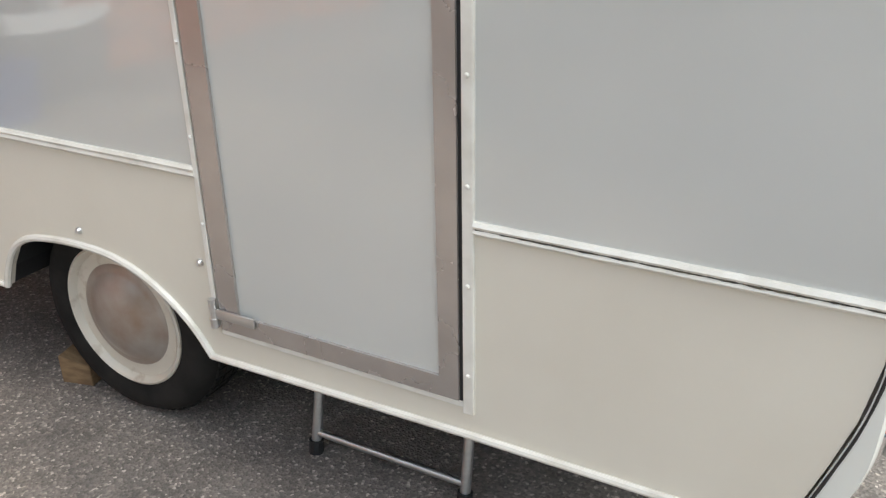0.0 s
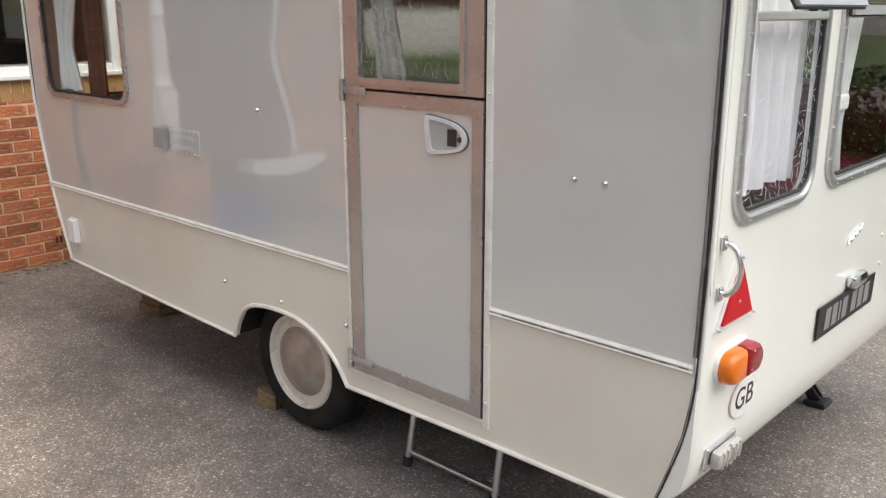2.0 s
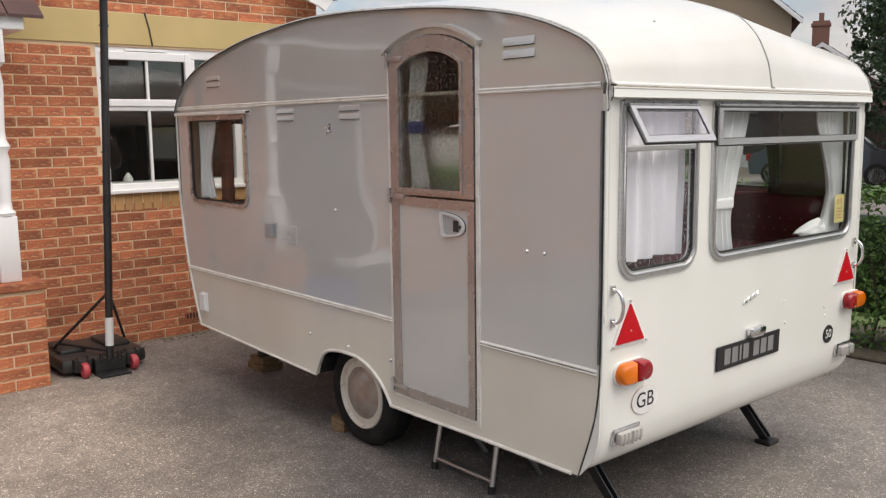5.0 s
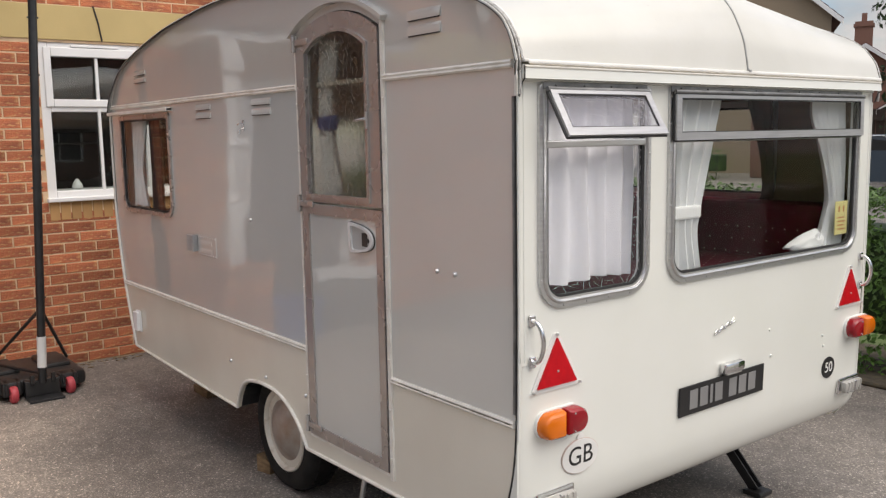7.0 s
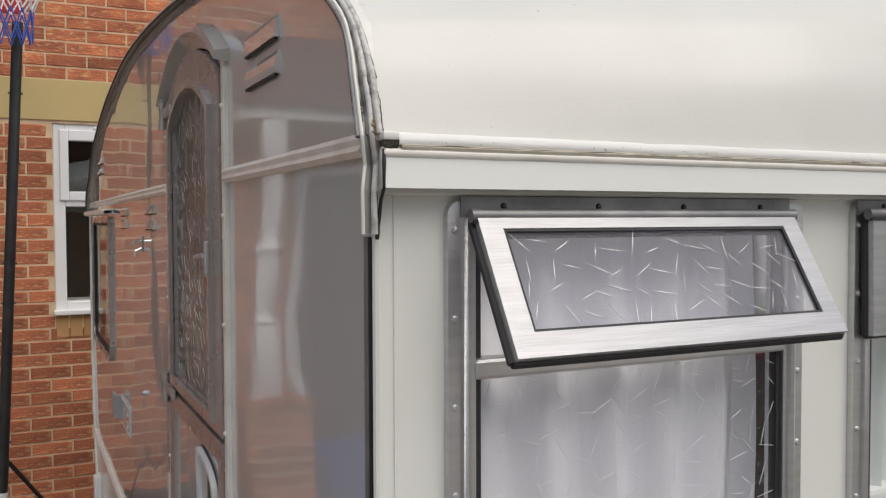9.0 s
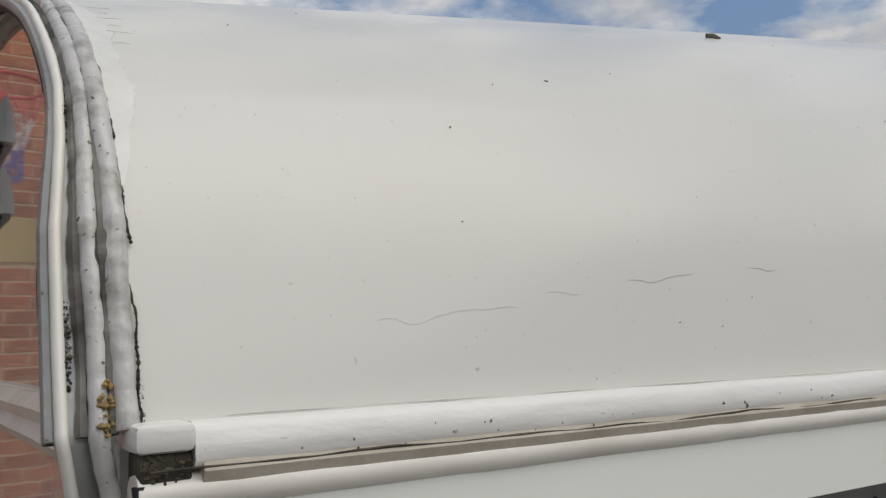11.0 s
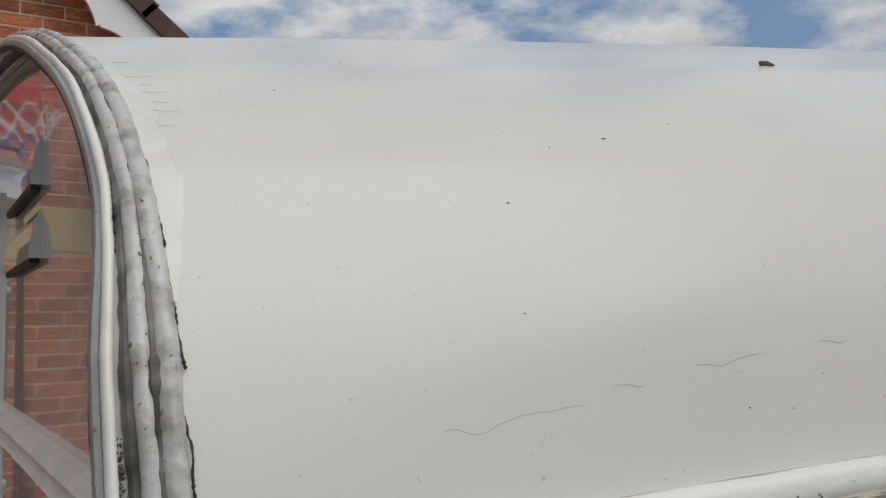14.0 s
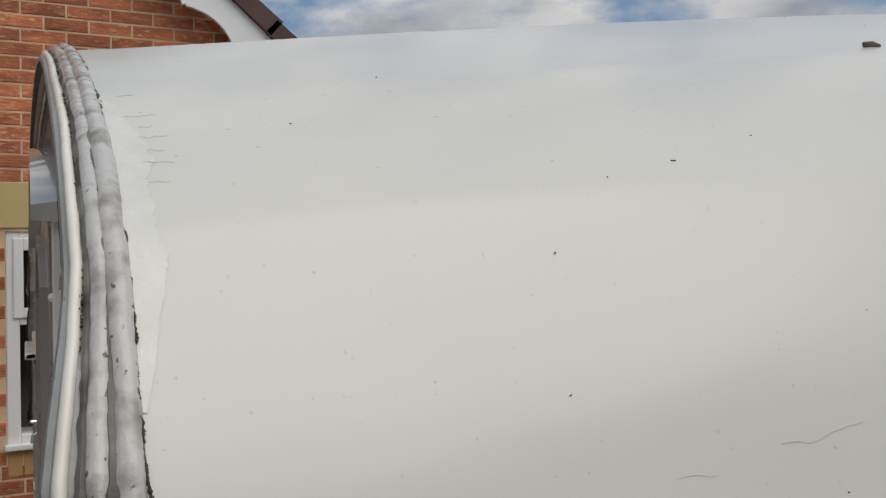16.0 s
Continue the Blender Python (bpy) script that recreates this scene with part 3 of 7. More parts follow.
for x, z in low_line:
    row = []
    for y in ys:
        d = min(y, W - y)
        pull = 0.011 * (1 - min(1, d / 0.03)) ** 2
        row.append(bm.verts.new((x - pull, y, z)))
    grid.append(row)
for r0, r1 in zip(grid, grid[1:]):
    for k in range(len(ys) - 1):
        bm.faces.new((r0[k], r1[k], r1[k + 1], r0[k + 1]))
skin = bm.faces[:]
bm.normal_update()
inner = bmesh.ops.extrude_face_region(bm, geom=skin)["geom"]
bmesh.ops.translate(bm, vec=(-0.012, 0, 0.006), verts=[g for g in inner if isinstance(g, bmesh.types.BMVert)])
part("rear_skirt", bm, WHITE, van, "ivory lower rear panel curving under", True)
for y0 in (0.0, W):
    bm = bmesh.new()
    s = 1 if y0 == 0 else -1
    sec = [(0, 0), (0.004, 0), (0.010, 0.010), (0.012, 0.022), (0, 0.022)]
    vs0 = [bm.verts.new((-0.018 + b * 0.82, y0 + s * (0.004 - 0.004 + a * 0.5), 0.94)) for a, b in sec]
    vs1 = [bm.verts.new((-0.018 + b * 0.82, y0 + s * (a * 0.5), 1.80)) for a, b in sec]
    for k in range(5):
        bm.faces.new((vs0[k], vs0[(k + 1) % 5], vs1[(k + 1) % 5], vs1[k]))
    part("corner_strip", bm, WHITE, van)
    part("corner_seam", sweep(bmesh.new(), [(0.0012, y0 - s * 0.0018, 0.96 + 0.825 * k / 60) for k in range(61)], ring(0.0011, 6), (0, 1, 0), jitter=0.6), RUBBER, van, "dark seam at the rear corner")
    part("corner_ridge", sweep(bmesh.new(), [(0.0004, y0 + s * 0.017, 0.96), (0.0004, y0 + s * 0.017, 1.4), (0.0004, y0 + s * 0.017, 1.785)], ring(0.0016, 6), (0, 1, 0)), WHITE, van)
    wrap = smooth_line([(EDGE + x + 0.004, z) for x, z in REAR_LINE if z < 0.82], 3)
    wrap_out = smooth_line([(x - 0.0085, z) for x, z in SKIRT_LINE[2:-1]] + [(-0.105, 0.342)], 3)
    part("skirt_wrap", plate(wrap + wrap_out[::-1], [], (lambda u, v, d: side(u, v, d - 0.003)) if y0 == 0 else (lambda u, v, d: far_side(u, v, d - 0.003)), 0.006), WHITE, van, "ivory skirt wrapped round the corner")

# front, floor and inner lining
bm = bmesh.new()
rows = [[bm.verts.new((x, y, z)) for y in (0.0, W)] for x, z in FRONT_LINE[:4]]
for r0, r1 in zip(rows, rows[1:]):
    bm.faces.new((r0[0], r0[1], r1[1], r1[0]))
thicken(bm, 0.015)
part("front_panel", bm, CREAM, van)
FW = (0.16, W - 0.16, 1.16, 1.765)                   # front window
FWR = (0.09, 0.09, 0.03, 0.03)
part("front_panel", plate([(0.0, 1.1), (W, 1.1), (W, 1.82), (0.0, 1.82)], [rounded(*FW, FWR)[::-1]], lambda u, v, d: (-3.672 + d, u, v), 0.015), CREAM, van)
# rails and cross members are unseen, hung low to keep light from underneath
part("floor_pan", boxes(((-3.45, 0.02, 0.40), (-1.98, W - 0.02, 0.44)), ((-1.98, 0.32, 0.40), (-1.33, W - 0.32, 0.44)), ((-1.33, 0.02, 0.40), (-0.12, W - 0.02, 0.44)),
                        ((-3.4, 0.5, 0.26), (-0.35, 0.55, 0.40)), ((-3.4, W - 0.55, 0.26), (-0.35, W - 0.5, 0.40)), ((-3.0, 0.55, 0.26), (-2.95, W - 0.55, 0.40)), ((-0.75, 0.55, 0.26), (-0.70, W - 0.55, 0.40))), BLACK_STEEL, van, "dark steel floor with unseen deep rails blocking light beneath")
part("wheel_box", boxes(((-2.0, 0.30, 0.34), (-1.33, 0.32, 0.60)), ((-2.02, 0.02, 0.55), (-1.31, 0.32, 0.57)), ((-2.03, 0.02, 0.34), (-2.015, 0.32, 0.56)), ((-1.325, 0.02, 0.34), (-1.31, 0.32, 0.56))), RUBBER, van)
part("axle", sweep(bmesh.new(), [(-1.68, 0.2, 0.285), (-1.68, W - 0.2, 0.285)], ring(0.03, 8), (0, 0, 1)), BLACK_STEEL, van)

# roof sheet, crowned across its width
bm = bmesh.new()
ys = [-0.005] + [0.03 + (W - 0.06) * k / 40 for k in range(41)] + [W + 0.005]
fine_line = smooth_line(ROOF_LINE[::2] + ([ROOF_LINE[-1]] if len(ROOF_LINE) % 2 == 0 else []), 4)
grid = []
for x, z in fine_line:
    grid.append([bm.verts.new((x, y, roof_z(x, z, y))) for y in ys])
for r0, r1 in zip(grid, grid[1:]):
    for k in range(len(ys) - 1):
        bm.faces.new((r0[k], r1[k], r1[k + 1], r0[k + 1]))
bmesh.ops.recalc_face_normals(bm, faces=bm.faces)
part("roof", bm, ROOF, van, "ivory roof skin with dust specks and hairline cracks", True)
bm = bmesh.new()
sweep(bm, [(x + 0.001, 1.088, roof_z(x, z, 1.088) + 0.001) for x, z in fine_line[:46]], ring(0.0042, 8, 1.0, 0.7), (0, 1, 0))
box(bm, (0.020, 1.080, 1.838), (0.036, 1.096, 1.846), 0.002)
part("roof_seam", bm, WORN_ALU, van, "raised grey centre seam", True)


# edge mouldings along the roof line: three ribs, with dark folds and a groove of dirt between
def edge_y(y, z):
    """The edge moulding draws together as it climbs; y outside the body only."""
    k = min(1.0, max(0.0, (z - 1.89) / 0.07))
    f = 1.0 - 0.34 * k * k * (3 - 2 * k)
    if y < -0.0042:
        return -0.0042 + (y + 0.0042) * f
    return W + 0.0042 + (y - W - 0.0042) * f if y > W + 0.0042 else y


def along(off, y):
    pts = []
    for i, (x, z) in enumerate(ROOF_LINE):
        a, b = ROOF_LINE[max(0, i - 1)], ROOF_LINE[min(len(ROOF_LINE) - 1, i + 1)]
        t = Vector((b[0] - a[0], 0, b[1] - a[1])).normalized()
        nrm = Vector((-t.z, 0, t.x))
        if nrm.x < 0 and i < len(ROOF_LINE) // 3 or nrm.z < -0.2:
            nrm = -nrm
        pts.append(Vector((x, edge_y(y, z), z)) + nrm * off)
    return pts


def dense(pts, per=5):
    out = []
    for a, b in zip(pts, pts[1:]):
        out += [a.lerp(b, k / per) for k in range(per)]
    return out + [pts[-1]]


CRACK, BROWN_CRACK = mat("crack_grey", (0.60, 0.59, 0.555), 0.7), mat("brown_crack", (0.26, 0.24, 0.20), 0.8)
FOLD = mat("fold_dark", (0.055, 0.05, 0.042), 0.8, alt=(0.22, 0.21, 0.19), scale=50)


def lump(bm, p, r, rng, long=1.2):
    """A tiny irregular eight-sided crumb."""
    d = [Vector((rng.uniform(0.6, long), 0, rng.uniform(-0.4, 0.4))), Vector((0, rng.uniform(0.6, 1.2), 0)), Vector((rng.uniform(-0.3, 0.3), 0, rng.uniform(0.6, long)))]
    v = [bm.verts.new(p + a * r * k) for a in d for k in (1, -1)]
    for a in (0, 1):
        for b in (2, 3):
            for c in (4, 5):
                bm.faces.new((v[a], v[b], v[c]))


for y0, s in ((0.0, 1), (W, -1)):
    tail = [Vector((0.021, y0 - s * 0.012, 1.743)), Vector((0.022, y0 - s * 0.013, 1.785)), Vector((0.016, y0 - s * 0.008, 1.81))]
    def wander(pts, amount, seed, per=12):
        """A hand-run bead: the line strays a little sideways and up."""
        k = Vector((seed, seed * 1.7, 0))
        return [p + Vector((0, amount * (noise.noise(p * 26 + k) + 0.5 * noise.noise(p * 75 + k)), amount * 0.6 * noise.noise(p * 40 + k))) for p in dense(pts, per)]
    # two fat beads of paint and sealant, a grey channel, a bright bead and a dark edge
    part("roof_edge_rib", sweep(bmesh.new(), wander(along(0.0008, y0 - s * 0.0082), 0.0008, 1, 16), ring(0.0037, 12, 1.0, 1.0), (0, 1, 0), jitter=0.14), CAULK, van, "thick lumpy white sealant bead", True)
    part("roof_edge_rib", sweep(bmesh.new(), wander(tail + along(-0.0006, y0 - s * 0.0152), 0.0006, 2, 16), ring(0.0032, 12, 0.95, 1.0), (0, 1, 0), jitter=0.12), CAULK, van, "lumpy painted roof edge bead", True)
    part("roof_edge_channel", sweep(bmesh.new(), dense([p + Vector((-0.007, -s * 0.005, 0)) for p in tail] + along(-0.0052, y0 - s * 0.0212), 10), ring(0.0038, 10, 1.3, 0.55), (0, 1, 0), jitter=0.03), WORN_ALU, van, "weathered grey channel", True)
    part("roof_edge_rib", sweep(bmesh.new(), wander([p + Vector((-0.004, -s * 0.010, 0)) for p in tail] + along(-0.0034, y0 - s * 0.0244), 0.0004, 3), ring(0.0021, 10, 0.9, 1.1), (0, 1, 0), jitter=0.05), TRIM, van, "bright thin edge bead", True)
    part("roof_edge_rib", sweep(bmesh.new(), dense(along(-0.0068, y0 - s * 0.0268), 8), ring(0.0026, 8, 0.9, 1.1), (0, 1, 0)), WORN_ALU, van, "grey outer lip of the moulding", True)
    part("edge_seal", sweep(bmesh.new(), dense(along(-0.0088, y0 - s * 0.0262), 8), ring(0.0026, 6), (0, 1, 0), jitter=0.15), RUBBER, van, "thin black seal under the lip", True)
    # uneven dark strands run along the folds beside the beads
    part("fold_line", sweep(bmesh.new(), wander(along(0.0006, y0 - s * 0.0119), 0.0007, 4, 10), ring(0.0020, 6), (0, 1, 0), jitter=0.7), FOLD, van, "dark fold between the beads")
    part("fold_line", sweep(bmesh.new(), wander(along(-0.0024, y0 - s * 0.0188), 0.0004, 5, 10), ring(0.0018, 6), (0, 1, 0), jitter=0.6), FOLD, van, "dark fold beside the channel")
    # moss and dirt in the channel, jagged cracked joint along the roof skin
    rng = random.Random(41)
    bm = bmesh.new()
    for p in dense(along(-0.0030, y0 - s * 0.0224), 30):
        g = noise.noise(p * 21) + 0.6 * noise.noise(p * 60)
        if g < (-0.3 if p.z > 1.93 else 0.35):
            continue
        for _ in range(2):
            lump(bm, p + Vector((rng.uniform(-0.001, 0.001), rng.uniform(-0.0009, 0.0009), rng.uniform(-0.001, 0.001))), rng.uniform(0.0002, 0.0007) * (1 + 0.5 * max(0, g)), rng)
    tagged(part("moss", bm, GRIME, van, "black moss and dirt in the groove"), kind="stuff")
    bm = bmesh.new()
    for p in dense(along(0.0018, y0 - s * 0.0042), 34):
        g = noise.noise(p * 17 + Vector((5, 0, 0)))
        if g < -0.34:
            continue
        q = p + Vector((0, 0.0013 * noise.noise(p * 70) + 0.0009 * noise.noise(p * 220), 0))
        lump(bm, q, rng.uniform(0.0003, 0.0008), rng, 2.4)
        if g > 0.2:
            lump(bm, q + Vector((0, rng.uniform(-0.0016, 0.0016), 0)), rng.uniform(0.0002, 0.0004), rng)
    tagged(part("cracked_joint", bm, GRIME, van, "dark cracked joint beside the rib"), kind="stuff")
# broad peeled patch of repair paint beside the rib
bm = bmesh.new()
pl = [(p.x, p.z) for p in dense([Vector((a, 0, b)) for a, b in fine_line if 1.908 < b < 2.04 and a > -0.3], 6)]
grid = []
for i, (x, z) in enumerate(pl):
    wide = 0.0072 + 0.004 * noise.noise(Vector((x * 22, z * 22, 1.0))) + 0.0025 * noise.noise(Vector((x * 70, z * 70, 2.0))) + 0.001 * noise.noise(Vector((x * 330, z * 330, 5.0)))
    f = min(1.0, 0.12 + 3.2 * i / len(pl), 3 * (1 - i / len(pl)))
    a, b = -0.0042, -0.0042 + (wide + 0.005) * f
    grid.append([bm.verts.new((x + 0.0003, y, roof_z(x, z, y) + 0.0004)) for y in (a, (a + b) / 2, b)])
for r0, r1 in zip(grid, grid[1:]):
    for k in range(2):
        bm.faces.new((r0[k], r1[k], r1[k + 1], r0[k + 1]))
part("repair_paint", bm, mat("brushed_white_touch_up", (0.70, 0.70, 0.665), 0.28, alt=(0.65, 0.645, 0.605), scale=60, bump=0.001, bscale=160), van, "flaking brushed repair paint", True)

# rear gutter: a flange and a roll over a fascia
bm = bmesh.new()
gy = [-0.004 + (W + 0.008) * k / 160 for k in range(161)]
FLANGE = [(0.0078, -0.008), (0.0082, 0.0022), (0.0072, 0.0044), (0.0050, 0.0056), (0.0020, 0.0066), (-0.0025, 0.0072), (-0.0045, 0.0060), (-0.0052, 0.0025), (-0.0052, -0.008)]
sweep(bm, [(0.0280, y, 1.8325 + 0.0007 * noise.noise(Vector((3, y * 14, 0)))) for y in [0.0085] + gy[2:]], FLANGE, (0, 0, 1), jitter=0.05)
# grey strand paints the shadow gap and dirt behind the lip
part("lip_shadow", sweep(bmesh.new(), [(0.0232, y, 1.8411 + 0.0005 * noise.noise(Vector((9, y * 40, 0)))) for y in gy[2:]], ring(0.00035, 5), (0, 0, 1), jitter=1.5), CRACK, van, "thin painted shadow line with dirt along the flange lip")
part("gutter_flange", bm, FLAKY, van, "white gutter flange with cracked paint and a raised lip", True)
bm = bmesh.new()
sweep(bm, [(0.0285, y, 1.8210) for y in [-0.007] + gy[1:-1] + [W + 0.007]], ring(0.0058, 10, 1.0, 1.2), (0, 0, 1), jitter=0.05)
part("gutter_roll", bm, TRIM, van, "white gutter roll", True)
bm = bmesh.new()
sweep(bm, [(0.0352, y, 1.8278 + 0.0011 * noise.noise(Vector((0, y * 22, 0))) + 0.0005 * noise.noise(Vector((0, y * 90, 4)))) for y in gy], ring(0.0004, 5), (0, 0, 1), jitter=1.1)
part("dirt_line", bm, GRIME, van, "brown crack line in the sealant")
bm = bmesh.new()
sweep(bm, [(0.020, -0.006, 1.80), (0.020, W / 2, 1.80), (0.020, W + 0.006, 1.80)], [(-0.013, -0.005), (0.017, -0.012), (0.019, 0.012), (-0.013, 0.016)], (0, 0, 1))
part("fascia", bm, WHITE, van, "ivory fascia strip above the windows")
part("fascia_backing", boxes(((-0.004, 0.006, 1.781), (0.010, W - 0.006, 1.7895)), bevel=0.002), WHITE, van)
part("gutter_cap", boxes(((0.014, -0.0085, 1.8325), (0.0362, 0.0088, 1.8408)), bevel=0.0022), FLAKY, van, "white sealant cap on the gutter end", True)
bm = bmesh.new()
sweep(bm, [(0.0308, y, 1.8268) for y in [0.0108] + gy[2:]], ring(0.0050, 8), (0, 0, 1), jitter=0.12)
part("gutter_filler", bm, mat("tan_old_sealant", (0.52, 0.48, 0.40), 0.5, alt=(0.42, 0.38, 0.30), scale=40, bump=0.002, bscale=90), van, "tan old sealant between the gutter rolls", True)
rng = random.Random(77)
bm = bmesh.new()
for _ in range(160):
    lump(bm, Vector((rng.uniform(0.032, 0.0338), rng.uniform(-0.006, 0.0078), rng.uniform(1.824, 1.832))), rng.uniform(0.0004, 0.0012), rng)
tagged(part("moss", bm, mat("brown_moss", (0.12, 0.10, 0.06), 0.9, alt=(0.05, 0.045, 0.03), scale=150), van, "brown moss crumbs in the gutter end"), kind="stuff")
bm = bmesh.new()
for _ in range(110):
    y = 0.03 + 1.9 * rng.random() ** 1.6
    lump(bm, Vector((rng.uniform(0.0345, 0.0353), y, 1.8305 + rng.gauss(0, 0.0022))), rng.uniform(0.00025, 0.0008), rng, 2.0)
tagged(part("paint_chips", bm, mat("chip_brown", (0.22, 0.19, 0.15), 0.8), van, "small brown chips in the gutter paint"), kind="stuff")
part("grime_patch", boxes(((0.020, -0.0065, 1.8235), (0.0335, 0.0082, 1.8325)), bevel=0.001), GRIME, van, "mossy dirt in the gutter end")
bm = bmesh.new()
for p in [q for q in dense(along(0.0024, -0.0135), 9) if 1.836 < q.z < 1.853]:
    for _ in range(2):
        lump(bm, p + Vector((rng.uniform(-0.001, 0.0005), rng.uniform(-0.0022, 0.0022), rng.uniform(-0.002, 0.002))), rng.uniform(0.0006, 0.0016), rng)
part("rust_spots", bm, mat("yellow_rust", (0.38, 0.25, 0.08), 0.8, alt=(0.2, 0.15, 0.07), scale=80), van, "yellow lichen and rust")

# dust specks and hairline cracks on the roof
rng = random.Random(5)
bm = bmesh.new()


def roof_point(k, y):
    i = int(k)
    f = k - i
    x = ROOF_LINE[i][0] * (1 - f) + ROOF_LINE[i + 1][0] * f
    z = ROOF_LINE[i][1] * (1 - f) + ROOF_LINE[i + 1][1] * f
    return Vector((x, y, roof_z(x, z, y)))


def line_at(z):
    for i in range(len(ROOF_LINE) - 1):
        if ROOF_LINE[i][1] <= z <= ROOF_LINE[i + 1][1]:
            return i + (z - ROOF_LINE[i][1]) / (ROOF_LINE[i + 1][1] - ROOF_LINE[i][1])
    return 0


for _ in range(48):
    p = roof_point(rng.uniform(0.5, 26), rng.uniform(0.05, 1.2))
    r = rng.choice((0.0002, 0.00025, 0.0003, 0.00045))
    bmesh.ops.create_icosphere(bm, subdivisions=1, radius=r, matrix=Matrix.Translation(p + Vector((0.0002, 0, 0.0002))) @ pose(0, 0, 0, rng.uniform(0, 90), 0, rng.uniform(0, 180)) @ Matrix.Diagonal((rng.uniform(1, 3.5), 1, 0.7, 1)))
tagged(part("roof_specks", bm, GRIME, van, "scattered black dust specks"), kind="stuff")
for z, y, n, amp in ((1.868, 0.078, 16, 0.003), (1.880, 0.205, 11, 0.002), (1.876, 0.158, 5, 0.002), (1.884, 0.29, 6, 0.002)):
    k = line_at(z)
    pts = [roof_point(max(0, k - amp * 55 * max(0, 1 - abs(j - 4) / 3) + 0.012 * j + amp * 25 * noise.noise(Vector((j * 0.8, z * 40, 3)))), y + 0.0042 * j) + Vector((0.00005, 0, 0.0)) for j in range(n)]
    part("hairline_crack", tube(bmesh.new(), pts, 0.00010, 5), CRACK, van, "hairline crack in the paint")
for k0, y0, n in ((16.2, 0.004, 9), (14.8, 0.006, 9), (13.4, 0.006, 8), (18.0, 0.004, 6), (15.4, 0.007, 5), (14.0, 0.008, 5), (12.4, 0.006, 6)):
    pts = [roof_point(k0 + 0.16 * noise.noise(Vector((j * 0.5, k0, 1))), y0 + 0.0014 * j) + Vector((0.0005, 0, 0.0006)) for j in range(n)]
    part("hairline_crack", tube(bmesh.new(), pts, 0.00006, 4), BROWN_CRACK, van, "dark hairline crack beside the edge")
bm = bmesh.new()
p = Vector((-0.159, 0.487, roof_z(-0.159, lerp_table(ROOF_LINE, -0.159), 0.487) + 0.001))
sweep(bm, [p + Vector((0, -0.008, 0)), p + Vector((0.001, 0.0, 0.001)), p + Vector((0, 0.008, 0.0))], ring(0.002, 6, 1, 0.6), (0, 0, 1))
tagged(part("leaf_bit", bm, GRIME), "black curled leaf scrap on the roof", "leaf")

# horizontal mouldings of the flank
MOULD = [(-0.012, -0.002), (-0.012, 0.007), (-0.006, 0.012), (0.0, 0.009), (0.006, 0.012), (0.012, 0.007), (0.012, -0.002)]
for x0, x1, z in ((-3.595, DOOR[0] - 0.012, TRIM_LOW), (DOOR[1] + 0.026, -0.024, TRIM_LOW), (-3.66, DOOR[0] - 0.016, TRIM_UP), (DOOR[1] + 0.020, -0.022, TRIM_UP)):
    bm = bmesh.new()
    n = 40
    sweep(bm, [(x0 + (x1 - x0) * k / n, 0, z + 0.0006 * noise.noise(Vector((k * 0.7, z, 0)))) for k in range(n + 1)], [(a, b) for a, b in MOULD], (0, 0, 1))
    part("moulding", bm, TRIM, van, "ivory trim moulding")
bm = bmesh.new()
sweep(bm, [(DOOR[1] + 0.03 + 0.63 * k / 260, -0.0098, TRIM_LOW + 0.0005 + 0.0008 * noise.noise(Vector((k * 0.11, 2, 0)))) for k in range(261)], ring(0.0011, 5), (0, 0, 1), jitter=1.1)
part("dirt_line", bm, GRIME, van, "black dirt in the trim groove")
# sill moulding, wheel-arch bead, rear and front corner beads
bm = bmesh.new()
sweep(bm, [(-3.45, -0.004, 0.387), (-2.6, -0.004, 0.360), (-2.012, -0.004, 0.342)], ring(0.007, 8), (0, 0, 1))
part("sill_bead", bm, TRIM, van)
bm = bmesh.new()
sweep(bm, [(-1.318, -0.004, 0.328), (DOOR[1], -0.004, 0.337), (-0.15, -0.004, 0.337)], ring(0.008, 8), (0, 0, 1))
part("sill_bead", bm, TRIM, van)
bm = bmesh.new()
sweep(bm, [(-1.318, 0.002, 0.319), (DOOR[1], 0.002, 0.327), (-0.15, 0.002, 0.328)], ring(0.004, 6), (0, 0, 1))
part("sill_seal", bm, RUBBER, van)
bm = bmesh.new()
sweep(bm, [(x, -0.003, z) for x, z in smooth_line(ARCH, 3)], ring(0.009, 8), (0, 1, 0))
part("arch_bead", bm, TRIM, van, "ivory wheel arch bead", True)
corner = smooth_line([(EDGE + x + 0.004, z) for x, z in [(0, 1.74), (0, 1.4)] + REAR_LINE[1:]], 3)
